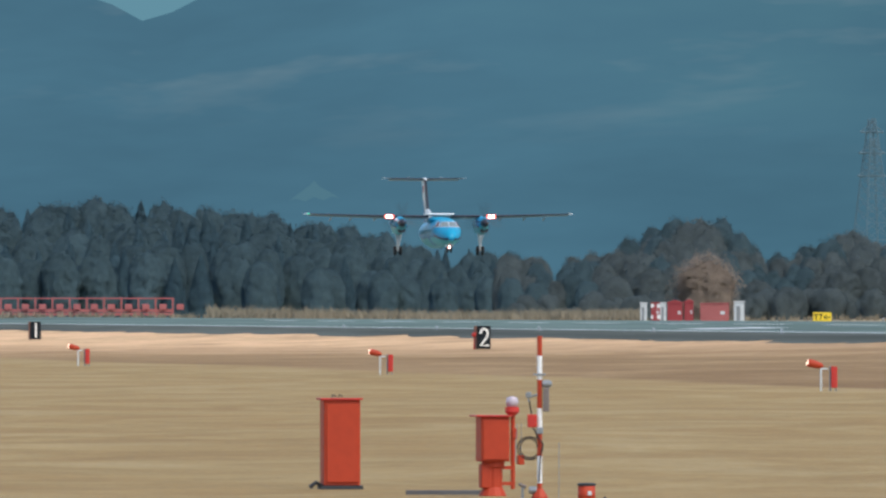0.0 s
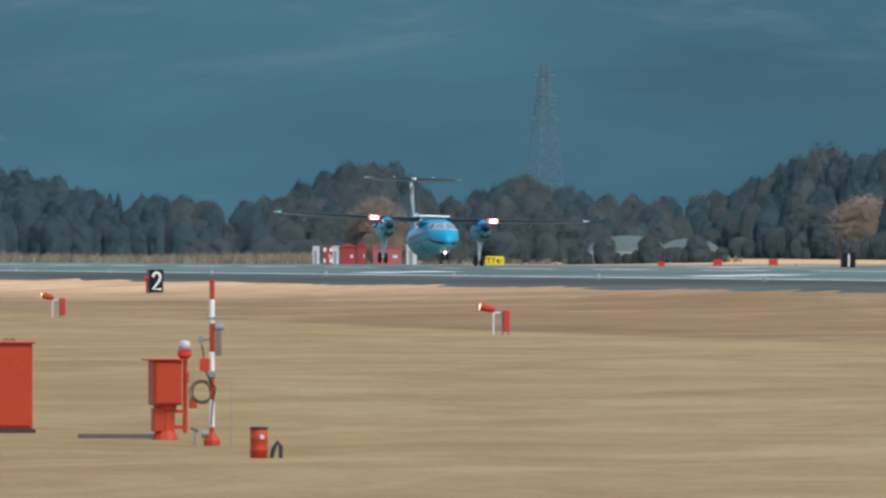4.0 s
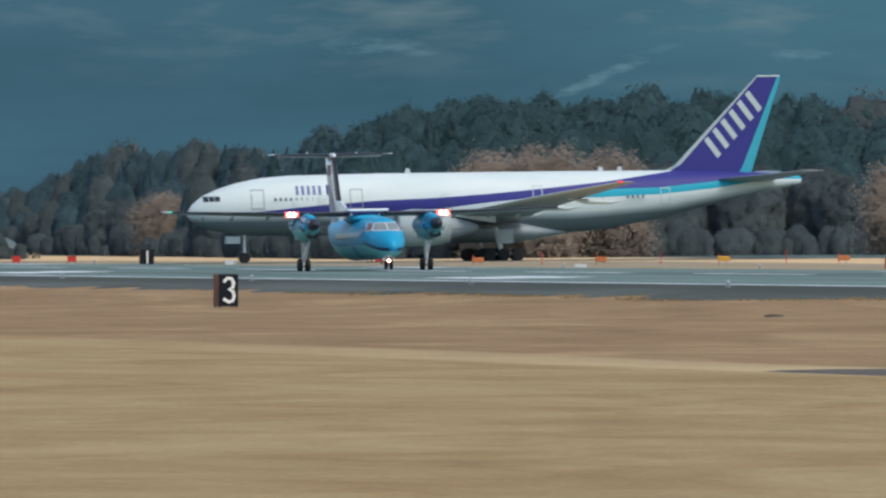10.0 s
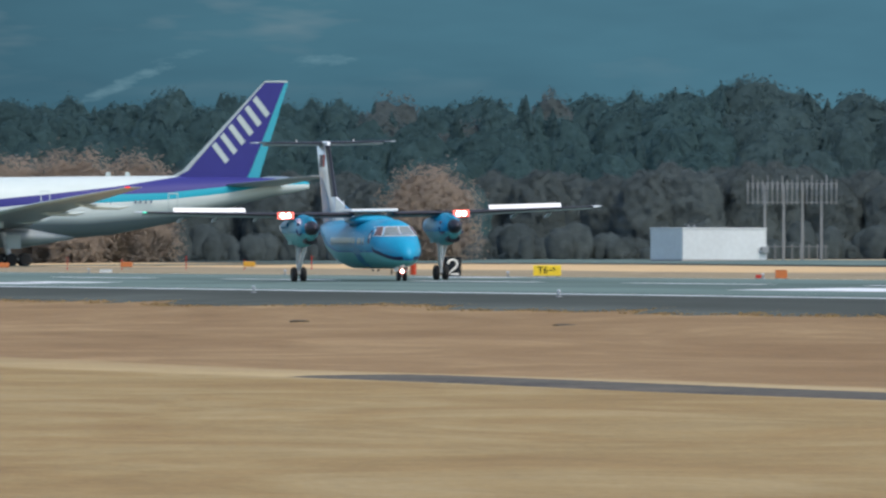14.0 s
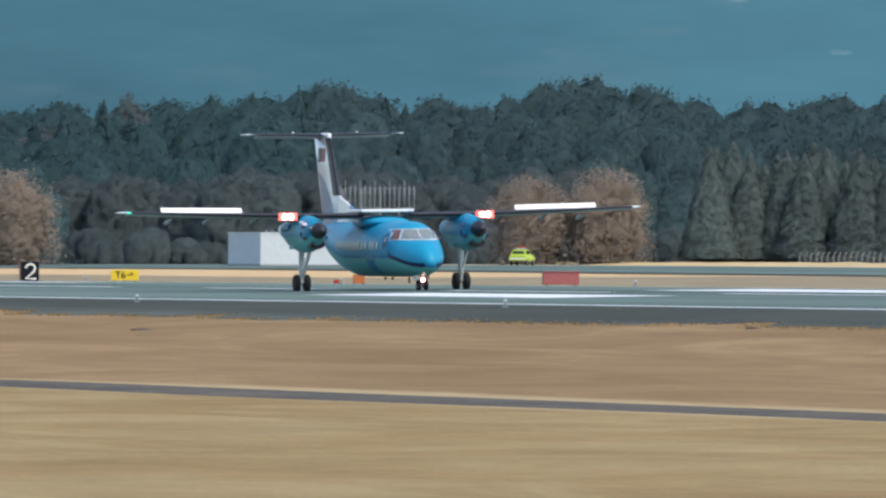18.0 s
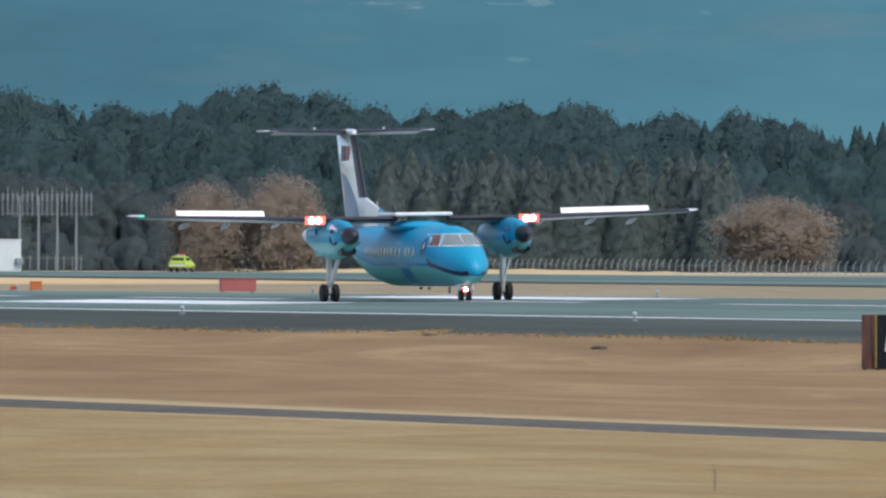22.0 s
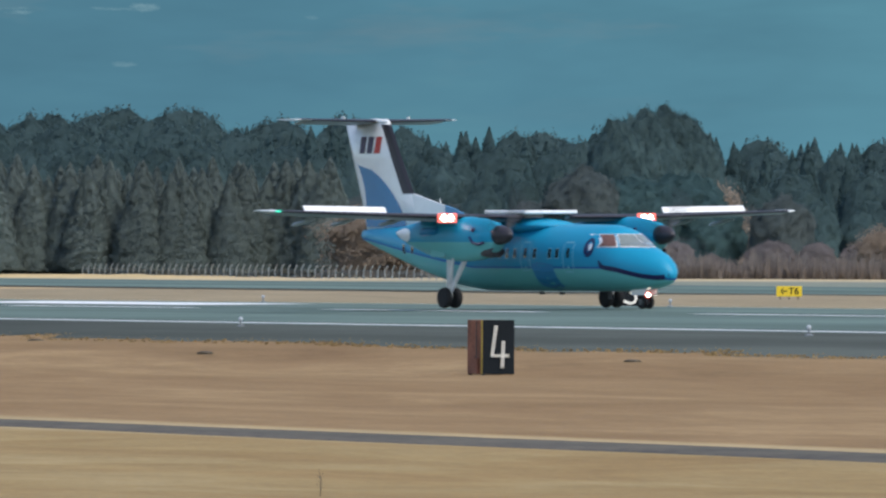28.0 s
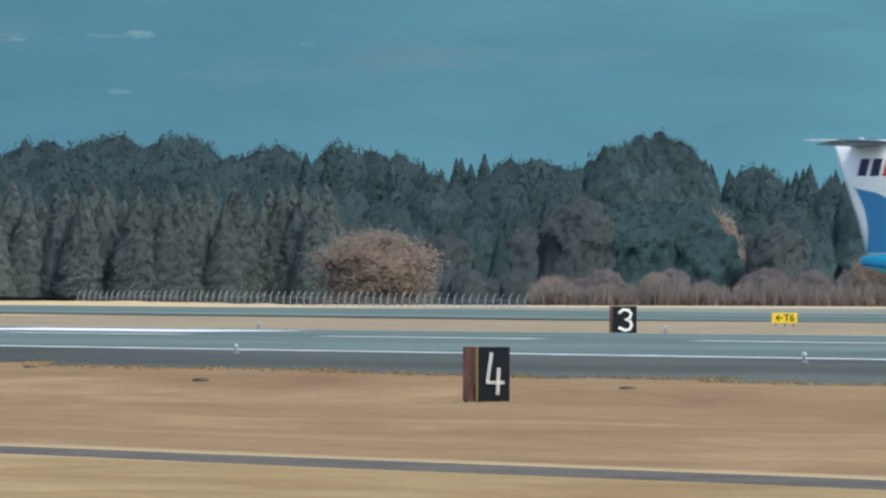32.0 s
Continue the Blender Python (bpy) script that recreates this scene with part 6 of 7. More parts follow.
        nac = part("nacelle", add_rings(bmesh.new(), [[(x, y + w * math.sin(a), zc + h * math.cos(a)) for a in (k * 2 * math.pi / 18 for k in range(18))] for x, w, h, zc in prof]), M_NACELLE, ob, "blue engine nacelle with teal belly", smooth=True)
        part("air_intake", add_rings(bmesh.new(), [[(x, y + w * math.sin(a), 2.27 + h * math.cos(a)) for a in (k * 2 * math.pi / 14 for k in range(14))] for x, w, h in ((2.2, 0.36, 0.24), (3.10, 0.36, 0.22), (3.18, 0.32, 0.18), (2.95, 0.24, 0.12))]), M_BOOT, nac, "dark oval chin intake")
        for q in (-0.52, 0.52):
            part("painted_smile", tube([(px, y + q, pz) for px, pz in ((1.9, 2.86), (2.15, 2.62), (2.5, 2.55), (2.9, 2.63))], 0.06, 6), M_NAVY, nac, "small navy painted smile")
        bm = bmesh.new()
        rows = []
        for k in range(8):
            x = -3.55 + 1.1 * k / 7
            w, h, zc = 0.52 - 0.14 * (-1.6 - x) / 1.4, 0.74 - 0.32 * (-1.6 - x) / 1.4, 2.86 + 0.09 * (-1.6 - x) / 1.4
            a0, a1 = 78 - 24 * math.sin(k / 7 * 3.0), 92 + 38 * math.sin(k / 7 * 3.0)
            rows.append([bm.verts.new((x, y + side * (w + 0.015) * math.sin(radians(a)), zc + (h + 0.015) * math.cos(radians(a)))) for a in (a0 + (a1 - a0) * q / 5 for q in range(6))])
        for ra, rb in zip(rows, rows[1:]):
            for q in range(5):
                bm.faces.new((ra[q], ra[q + 1], rb[q + 1], rb[q]))
        part("painted_wave", bm, M_AIRWHITE, nac, "white wave crest painted on the nacelle")
        part("painted_eye", add_tube(bmesh.new(), [(2.15, y - 0.56, 3.14), (2.15, y + 0.56, 3.14)], 0.09, 10), M_NAVY, nac)
        part("exhaust", tube([(-0.4, y + side * 0.45, 3.1), (-1.3, y + side * 0.62, 3.05)], 0.16, 10), M_SEA, nac)
        # propeller
        pr = part("propeller", add_rings(bmesh.new(), spin_x([(0.85, 0.02), (0.75, 0.14), (0.5, 0.30), (0.2, 0.38), (-0.05, 0.40)], 16)), M_BOOT, ob, "dark spinner with four slim blades", smooth=True, at=pose(3.3, y, 2.94))
        for k in range(4):
            bm = add_rings(bmesh.new(), [[(dx * c * math.cos(tw) - dt * math.sin(tw) + 0.28, dx * c * math.sin(tw) + dt * math.cos(tw), r) for dx, dt in ((-1, 0), (0, 0.02), (1, 0), (0, -0.02))] for r, c, tw in ((0.25, 0.07, 0.8), (0.7, 0.11, 0.7), (1.4, 0.13, 0.5), (1.9, 0.10, 0.35), (1.98, 0.03, 0.3))])
            part("blade", bm, M_BLADE, pr, at=pose(0, 0, 0, 90 * k, 0, 0))
        propellers.append((pr, y))
        # landing lamps in the leading edge outboard of the nacelle
        lamp = part("landing_lamp", box(0.89, 0.935, min(side * 4.40, side * 5.31), max(side * 4.40, side * 5.31), 3.43, 3.80, 0.02), M_GLARE_RED, wing, "landing lamp window, red lens glare added as a glowing rim")
        for k in range(2):
            yy = side * (4.72 + 0.3 * k)
            part("lamp_bulb", add_rings(bmesh.new(), [[(x, yy + r * math.cos(a), 3.615 + r * math.sin(a)) for a in (q * 0.628 for q in range(10))] for x, r in ((0.936, 0.14), (0.944, 0.14), (0.946, 0.05))]), M_BEAM, lamp)
        # main gear
        leg = part("main_gear_leg", tube([(-0.20, y, 2.45), (-0.25, y, 0.42)], 0.15, 10, 0.12), M_STRUT, ob, "white main gear strut")
        part("drag_brace", tube([(0.75, y - side * 0.30, 2.4), (-0.20, y - side * 0.04, 0.70)], 0.11, 8, 0.09), M_STRUT, leg)
        part("side_brace", tube([(0.5, y + side * 0.28, 2.4), (-0.21, y + side * 0.05, 0.95)], 0.06, 8), M_STRUT, leg)
        part("torque_link", tube([(-0.15, y, 1.2), (0.01, y, 0.95), (-0.19, y, 0.6)], 0.03, 6), M_STRUT, leg)
        part("axle", tube([(-0.25, y - 0.34, 0.42), (-0.25, y + 0.34, 0.42)], 0.06, 8), M_GREY, leg)
        for q in (-1, 1):
            part("gear_door", box(-1.0, 0.0, y + q * 0.40 - 0.015, y + q * 0.40 + 0.015, 2.05, 2.4, 0.01), M_NACELLE, leg)
            wh = part("main_wheel", wheel_mesh(0.42, 0.26), M_TYRE, ob, at=pose(-0.25, y + q * 0.25, 0.42))
            part("rim", add_rings(bmesh.new(), [[(0.2 * math.cos(a), yy, 0.2 * math.sin(a)) for a in (k * 0.524 for k in range(12))] for yy in (-0.128, 0.128)]), M_GREY, wh)
            wheels.append((wh, pose(-0.25, y + q * 0.25, 0.42), 0.42))
    # nose gear
    leg = part("nose_gear_leg", tube([(7.55, 0, 0.95), (7.8, 0, 0.28)], 0.075, 8), M_STRUT, ob, "white nose gear strut")
    part("axle", tube([(7.8, -0.2, 0.28), (7.8, 0.2, 0.28)], 0.04, 8), M_GREY, leg)
    for q in (-1, 1):
        wh = part("nose_wheel", wheel_mesh(0.28, 0.16), M_TYRE, ob, at=pose(7.8, q * 0.17, 0.28))
        part("rim", add_rings(bmesh.new(), [[(0.13 * math.cos(a), yy, 0.13 * math.sin(a)) for a in (k * 0.628 for k in range(10))] for yy in (-0.08, 0.08)]), M_GREY, wh)
        wheels.append((wh, pose(7.8, q * 0.17, 0.28), 0.28))
        part("gear_door", box(7.2, 8.2, q * 0.28 - 0.012, q * 0.28 + 0.012, 0.55, 0.85, 0.01), M_AIRWHITE, leg)
    lamp = part("taxi_lamp", tube([(7.85, 0, 0.56), (7.97, 0, 0.56)], 0.12, 12), M_GLARE_RED, leg, "taxi lamp, red lens glare added as a glowing rim")
    part("lamp_bulb", tube([(7.965, 0, 0.56), (7.99, 0, 0.56)], 0.085, 12), M_BEAM, lamp)
    # fin and tailplane
    fin = [(3.0, -7.72, -12.0, 0.27), (4.4, -8.50, -12.42, 0.25), (6.0, -9.48, -13.05, 0.22), (7.55, -10.36, -13.60, 0.19)]

    def fin_rings(st, n=14):
        out = []
        for z, le, te, th in st:
            ring = []
            for k in range(n):
                a = 2 * math.pi * k / n
                c = 0.5 - 0.5 * math.cos(a)
                ring.append((le + (te - le) * c, th * math.sin(a) * (1 - 0.62 * c), z))
            out.append(ring)
        return out
    fo = part("fin", add_rings(bmesh.new(), fin_rings(fin)), M_AIRWHITE, ob, "white tail fin", smooth=True)
    part("dorsal_fin", add_rings(bmesh.new(), [[(x, -w, 3.2), (x, w, 3.2), (x, w * 0.4, z), (x, -w * 0.4, z)] for x, z, w in ((-3.8, 3.40, 0.04), (-5.9, 4.02, 0.09), (-8.4, 4.55, 0.15), (-9.2, 4.72, 0.14))]), M_AIRWHITE, fo, "white dorsal fillet")
    part("dorsal_front", add_rings(bmesh.new(), [[(x, -w, 3.2), (x, w, 3.2), (x, w * 0.4, z), (x, -w * 0.4, z)] for x, z, w in ((-3.7, 3.42, 0.05), (-5.7, 4.00, 0.10), (-6.3, 4.13, 0.11))]), M_SEA, fo, "deep blue dorsal front")
    bm = bmesh.new()
    rows = []
    for z, le, te, th in ((4.6, -8.61, -12.50, 0.247), (6.0, -9.48, -13.05, 0.22), (7.42, -10.28, -13.55, 0.193)):
        row = []
        for k in range(-3, 4):
            c = 0.15 * abs(k / 3) ** 1.5
            yy = th * math.sin(math.acos(1 - 2 * c)) * (1 - 0.62 * c) + 0.012
            row.append(bm.verts.new((le + (te - le) * c + (0.02 if k == 0 else 0), math.copysign(yy, k) if k else 0.0, z)))
        rows.append(row)
    for a, b in zip(rows, rows[1:]):
        for k in range(6):
            bm.faces.new((a[k], a[k + 1], b[k + 1], b[k]))
    part("deicing_boot", bm, M_BOOT, fo, "black rubber leading edge boot")
    part("bullet_fairing", add_rings(bmesh.new(), [[(x - 0.2, r * math.cos(a), 7.54 + r * 0.8 * math.sin(a)) for a in (k * 0.628 for k in range(10))] for x, r in ((-10.2, 0.03), (-10.4, 0.14), (-11.2, 0.17), (-12.2, 0.12), (-12.75, 0.03))]), M_AIRWHITE, fo, smooth=True)

    def fin_x(z):
        s = (z - 3.0) / 4.3
        return -7.72 - 2.50 * s, -12.0 - 1.50 * s

    def fin_skin(x, z, out):
        """Half thickness of the fin at a point of its side, plus a paint's height."""
        for (za, la, ta, ha), (zb, lb, tb, hb) in zip(fin, fin[1:]):
            if z <= zb:
                break
        q = (z - za) / (zb - za)
        le, te, th = la + (lb - la) * q, ta + (tb - ta) * q, ha + (hb - ha) * q
        c = min(max((le - x) / (le - te), 0.0), 1.0)
        return th * math.sin(math.acos(1 - 2 * c)) * (1 - 0.62 * c) + out
    for side in (1, -1):
        bm = bmesh.new()
        rows = []
        for k in range(13):
            z = 3.25 + 2.55 * k / 12
            le, te = fin_x(z)
            s = (z - 3.25) / 2.55
            back = te + 0.55 * math.sin(s * 2.4) * 0.9 + 0.05
            front = min(le - 0.5, te + 3.0 * math.sqrt(max(0, 1 - s ** 1.7)) + 0.25)
            rows.append([bm.verts.new((back + (front - back) * q / 10, side * fin_skin(back + (front - back) * q / 10, z, 0.012), z)) for q in range(11)])
        for a, b in zip(rows, rows[1:]):
            for k in range(10):
                bm.faces.new((a[k], a[k + 1], b[k + 1], b[k]))
        part("painted_wave", bm, M_SEA, fo, "blue wave painted on the fin")
        # emblem as plain slanted shapes
        for k, m in enumerate((M_NAVY, M_NAVY, M_LOGO_RED)):
            x0 = -12.45 + k * 0.58
            bm = bmesh.new()
            bm.faces.new([bm.verts.new((x0 + dx, side * fin_skin(x0 + dx, z, 0.02), z)) for dx, z in ((0, 6.25), (0.42, 6.25), (0.62, 6.93), (0.20, 6.93))])
            part("emblem_bar", bm, m, fo, "plain slanted emblem bar")
        st = [(side * 0.0, -10.97, -12.72, 7.55, 0.10), (side * 3.3, -11.17, -12.57, 7.59, 0.075)]
        tp = part("tailplane", surface(st, 14, 0.17), M_WINGGREY, ob, "grey tailplane on top of the fin", smooth=True)
        part("deicing_boot", boot([(side * 0.25, -10.98, -12.72, 7.55, 0.10), st[1]], 0.20), M_BOOT, tp, "black rubber leading edge boot")
        part("horn_boot", boot([(side * 3.3, -11.15, -12.72, 7.60, 0.075), (side * 3.7, -11.27, -12.75, 7.605, 0.06)], 0.35), M_BOOT, tp, "dark horn leading edge")
        part("elevator_horn", surface([(side * 3.3, -11.15, -12.72, 7.59, 0.065), (side * 3.95, -11.32, -12.77, 7.60, 0.045)]), M_AIRWHITE, tp, "white elevator horn")
        part("vortex_tab", box(-11.5, -11.3, side * 1.6 - 0.02, side * 1.6 + 0.02, 7.59, 7.75), M_AIRWHITE, tp)
    return ob


wheels = []
airliner = turboprop()


# ---------------------------------------------------------------- white widebody jet
# local axes: x ahead with the nose at 0, y to port, z up from the ground
JET_HULL = [(0.0, 5.1, 4.85, 0.12), (-0.5, 5.95, 4.25, 0.75), (-1.6, 6.85, 3.65, 1.40), (-3.2, 7.55, 3.2, 2.05), (-5.0, 8.12, 2.92, 2.55), (-7.5, 8.62, 2.77, 2.92), (-10.5, 8.86, 2.72, 3.08), (-20, 9.02, 2.72, 3.1), (-38, 9.08, 2.72, 3.1), (-43, 9.08, 3.1, 3.05), (-49, 9.08, 4.2, 2.6), (-55, 9.0, 5.7, 1.75), (-60, 8.75, 6.9, 0.95), (-63.0, 8.5, 7.5, 0.4), (-63.7, 8.3, 7.7, 0.12)]
VIOLET, CYAN = (0.034, 0.036, 0.195), (0.015, 0.32, 0.42)


def jet_livery():
    m = bpy.data.materials.new("jet_livery")
    m.use_nodes = True
    nt = m.node_tree
    p = nt.nodes["Principled BSDF"]
    p.inputs["Roughness"].default_value, p.inputs["Specular IOR Level"].default_value = 0.5, 0.2
    co = nt.nodes.new("ShaderNodeTexCoord").outputs["Object"]
    sep = nt.nodes.new("ShaderNodeSeparateXYZ")
    nt.links.new(co, sep.inputs[0])
    s, z = math_node(nt, "MULTIPLY", sep.outputs[0], -1.0), sep.outputs[2]

    def broken_line(points):
        """Height of a stripe's edge along the hull."""
        out = points[0][1]
        for (xa, za), (xb, zb) in zip(points, points[1:]):
            out = math_node(nt, "ADD", step_node(nt, s, xa, xb, 0.0, zb - za), out)
        return out
    upper = broken_line([(4.4, 4.97), (13.4, 5.83), (19.3, 6.25), (25, 6.45), (30.9, 6.85), (36.7, 7.36), (43, 8.0), (50, 9.0), (56, 9.6)])
    lower = broken_line([(4.4, 4.92), (13.4, 4.74), (19.3, 4.72), (25, 5.3), (30.9, 6.0), (36.7, 6.5), (42.5, 7.2), (48.4, 7.35), (54.2, 7.9), (60, 8.5)])
    foot = broken_line([(38.9, 6.75), (39.3, 6.35), (42.5, 6.4), (48.4, 6.65), (54.2, 7.2), (60, 8.1)])
    in_blue = math_node(nt, "MULTIPLY", math_node(nt, "GREATER_THAN", z, lower), math_node(nt, "LESS_THAN", z, upper))
    in_cyan = math_node(nt, "MULTIPLY", math_node(nt, "GREATER_THAN", z, foot), math_node(nt, "LESS_THAN", z, lower))
    dirt = noise_node(nt, co, 0.5, 5, 0.6, (0.3, 1, 1))
    white = ramp_node(nt, [(0.3, (0.52, 0.60, 0.585)), (0.7, (0.60, 0.67, 0.65))], dirt.outputs[0])
    # grey belly paint, darkened further to put the underside's shade into it
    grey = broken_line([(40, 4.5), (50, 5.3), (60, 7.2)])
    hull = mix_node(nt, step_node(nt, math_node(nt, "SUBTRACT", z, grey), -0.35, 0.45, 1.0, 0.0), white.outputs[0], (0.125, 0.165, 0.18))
    col = mix_node(nt, in_cyan, hull, CYAN)
    col = mix_node(nt, in_blue, col, VIOLET)
    nt.links.new(col, p.inputs["Base Color"])
    return m


M_JETWHITE = mat("white_jet_paint", (0.42, 0.50, 0.495), 0.5, var=0.07, size=6, spec=0.2)
M_JETCOWL = mat("grey_engine_cowl_paint", (0.33, 0.395, 0.395), 0.5, var=0.08, size=3, spec=0.2)
M_JET = jet_livery()
M_VIOLET = mat("violet_blue_aircraft_paint", VIOLET, 0.5, var=0.08, size=6, spec=0.2)
M_CYAN = mat("cyan_aircraft_paint", CYAN, 0.3, var=0.08, size=6, coat=0.4)
M_JETWINDOW = mat("jet_cabin_glass", (0.13, 0.17, 0.20), 0.2, var=0.2, spec=0.6)
M_JETMARK = mat("faded_navy_lettering", (0.10, 0.14, 0.30), 0.5, var=0.1)
M_JETGREY = mat("jet_wing_grey", (0.24, 0.28, 0.30), 0.4, var=0.1, size=6)


def jet_point(x, ang, out=0.0):
    for (a, ta, ba, wa), (b, tb, bb, wb) in zip(JET_HULL, JET_HULL[1:]):
        if x >= b:
            s = (x - a) / (b - a)
            t, bo, w = ta + (tb - ta) * s, ba + (bb - ba) * s, wa + (wb - wa) * s
            break
    a = radians(ang)
    return Vector((x, (w + out) * math.sin(a), (t + bo) / 2 + ((t - bo) / 2 + out) * math.cos(a)))


def jet_patch_z(x0, x1, z0, z1, side, out=0.02):
    """A panel on the hull between two heights."""
    bm = bmesh.new()
    rows = []
    for i in range(4):
        x = x0 + (x1 - x0) * i / 3
        t, b = jet_point(x, 0).z, jet_point(x, 180).z
        row = []
        for j in range(4):
            z = z0 + (z1 - z0) * j / 3
            c = (z - (t + b) / 2) / ((t - b) / 2)
            row.append(bm.verts.new(jet_point(x, side * math.degrees(math.acos(max(-1, min(1, c)))), out)))
        rows.append(row)
    for a, b in zip(rows, rows[1:]):
        for k in range(3):
            bm.faces.new((a[k], a[k + 1], b[k + 1], b[k]))
    return bm


def widebody_jet():
    ob = thing("widebody_jet", "white twin-engine widebody jet with violet and cyan stripes", "airplane", pose(0, 0, 0))
    n = 32
    fine = []
    for (a, *_), (b, *_) in zip(JET_HULL, JET_HULL[1:]):
        m = max(1, int((a - b) / 1.2))
        fine += [a + (b - a) * k / m for k in range(m)]
    part("fuselage", add_rings(bmesh.new(), [[jet_point(x, 360 * k / n) for k in range(n)] for x in fine + [-63.7]]), M_JET, ob, "white hull with rising violet and cyan stripe, grey belly deepened as shade", smooth=True)
    part("belly_fairing", add_rings(bmesh.new(), [[(x, w * math.cos(a), 3.0 + h * math.sin(a)) for a in (k * 2 * math.pi / 16 for k in range(16))] for x, w, h in ((-18, 0.5, 0.2), (-21, 3.1, 0.9), (-27, 3.6, 1.15), (-34, 3.5, 1.1), (-39, 1.0, 0.3))]), M_JETGREY, ob, smooth=True)
    # windows and doors on the port and starboard sides share one mesh each
    win = mesh_of("cabin_window", jet_patch_z(-10.0, -10.26, 6.28, 6.60, 1, 0.02), M_JETWINDOW)
    win2 = mesh_of("cabin_window", jet_patch_z(-10.0, -10.26, 6.28, 6.60, -1, 0.02), M_JETWINDOW)
    for me in (win, win2):
        for k in range(72):
            x = 1.5 - k * 0.535
            if -7.9 < x < -6.0 or -26.6 < x < -25.0 or x < -32.6 and x > -34.6:
                continue
            w = new("cabin_window", me)
            w.parent = ob
            w.matrix_basis = pose(x, 0, 0)
    for side in (1, -1):
        for x, w, z0, z1 in ((-6.85, 0.66, 5.45, 7.45), (-16.95, 0.66, 5.45, 7.45), (-35.7, 0.5, 6.1, 7.65), (-49.0, 0.52, 5.63, 7.33)):
            for xa, xb, za, zb in ((x - w, x + w, z1 - 0.09, z1), (x - w, x + w, z0, z0 + 0.09), (x - w, x - w + 0.09, z0, z1), (x + w - 0.09, x + w, z0, z1)):
                part("door_outline", jet_patch_z(xb, xa, za, zb, side, 0.02), M_JETGREY if x > -30 else M_JETWHITE, ob)
        for xa, xb in ((-1.55, -2.05), (-2.1, -2.6), (-2.65, -3.15)):
            part("cockpit_window", jet_patch_z(xa, xb, 6.22 + 0.05 * (xa < -1.9), 6.78, side, 0.03), M_GLASS, ob)
        # plain bars for the airline's emblem
        for k in range(5):
            part("emblem_bar", jet_patch_z(-10.75 - k * 0.58, -11.05 - k * 0.58, 6.86, 7.80, side, 0.025), M_JETMARK, ob, "plain dark blue emblem bar")
        part("emblem_flag", jet_patch_z(-13.9, -15.0, 6.86, 7.85, side, 0.025), M_VIOLET, ob, "plain violet emblem flag")
        # wing
        st = [(side * 2.8, -20.5, -34.2, 4.1, 0.75), (side * 10.0, -26.0, -34.4, 4.9, 0.45), (side * 20.0, -31.9, -37.4, 6.4, 0.25), (side * 30.2, -38.6, -40.3, 7.85, 0.09)]
        wing = part("wing", surface(st), M_JETGREY, ob, "grey swept wing", smooth=True)
        # pale slat, painted wider to take in the lit upper surface
        part("leading_slat", boot(st[1:], 0.12), M_JETWHITE, wing, "bare pale leading edge, widened for the lit wing top")
        part("wing_tip_light", box(-39.0, -38.5, side * 30.2 - 0.15, side * 30.2 + 0.15, 7.8, 7.95), M_REDLIGHT if side > 0 else M_GREENLIGHT, wing)
        for ys, x0 in ((7.5, -31), (14.5, -33.5), (20.5, -36.8)):
            part("flap_fairing", add_rings(bmesh.new(), [[(x0 + dx, side * ys + r * math.cos(a), 4.3 + ys * 0.1 - 0.3 + dz + r * math.sin(a)) for a in (k * 1.047 for k in range(6))] for dx, dz, r in ((1.5, 0.2, 0.05), (-0.5, -0.1, 0.32), (-3.0, -0.2, 0.25), (-4.2, 0, 0.04))]), M_JETWHITE, wing)
        # engine
        y = side * 9.6
        eng = part("engine_nacelle", add_rings(bmesh.new(), [[(x, y + r * math.cos(a), 3.45 + r * math.sin(a)) for a in (k * 2 * math.pi / 24 for k in range(24))] for x, r in ((-21.4, 1.25), (-19.9, 1.48), (-19.75, 1.58), (-20.0, 1.72), (-21.5, 1.9), (-23.6, 1.85), (-25.2, 1.55), (-25.2, 1.4))]), M_JETCOWL, ob, "pale grey jet engine nacelle", smooth=True)
        part("fan", add_rings(bmesh.new(), [[(x, y + r * math.cos(a), 3.45 + r * math.sin(a)) for a in (k * 0.524 for k in range(12))] for x, r in ((-21.2, 0.05), (-21.8, 0.5), (-21.95, 1.25), (-22.1, 1.25))]), M_DARK, eng)
        part("core_nozzle", add_rings(bmesh.new(), [[(x, y + r * math.cos(a), 3.45 + r * math.sin(a)) for a in (k * 0.524 for k in range(12))] for x, r in ((-24.8, 1.2), (-27.0, 0.75), (-28.2, 0.3))]), M_JETGREY, eng)
        part("pylon", add_rings(bmesh.new(), [[(x, y - 0.25, z0), (x, y + 0.25, z0), (x, y + 0.25, z1), (x, y - 0.25, z1)] for x, z0, z1 in ((-22.4, 5.1, 5.25), (-25, 4.7, 5.4), (-30, 3.9, 4.6))]), M_JETWHITE, eng)
        part("emblem_dot", tube([(-23.4, y + side * 1.84, 3.7), (-23.4, y + side * 1.90, 3.7)], 0.35, 12), M_JETGREY, eng)
        # main gear, three axles
        leg = part("main_gear_leg", tube([(-30.8, side * 5.2, 3.4), (-31.5, side * 5.5, 0.75)], 0.28, 10), M_STRUT, ob)
        part("bogie_beam", box(-33.1, -29.9, side * 5.5 - 0.15, side * 5.5 + 0.15, 0.6, 0.9), M_STRUT, leg)
        part("gear_door", box(-32.4, -30.9, side * 6.6 - 0.05, side * 6.6 + 0.05, 1.8, 3.2), M_JETCOWL, leg, "pale gear door")
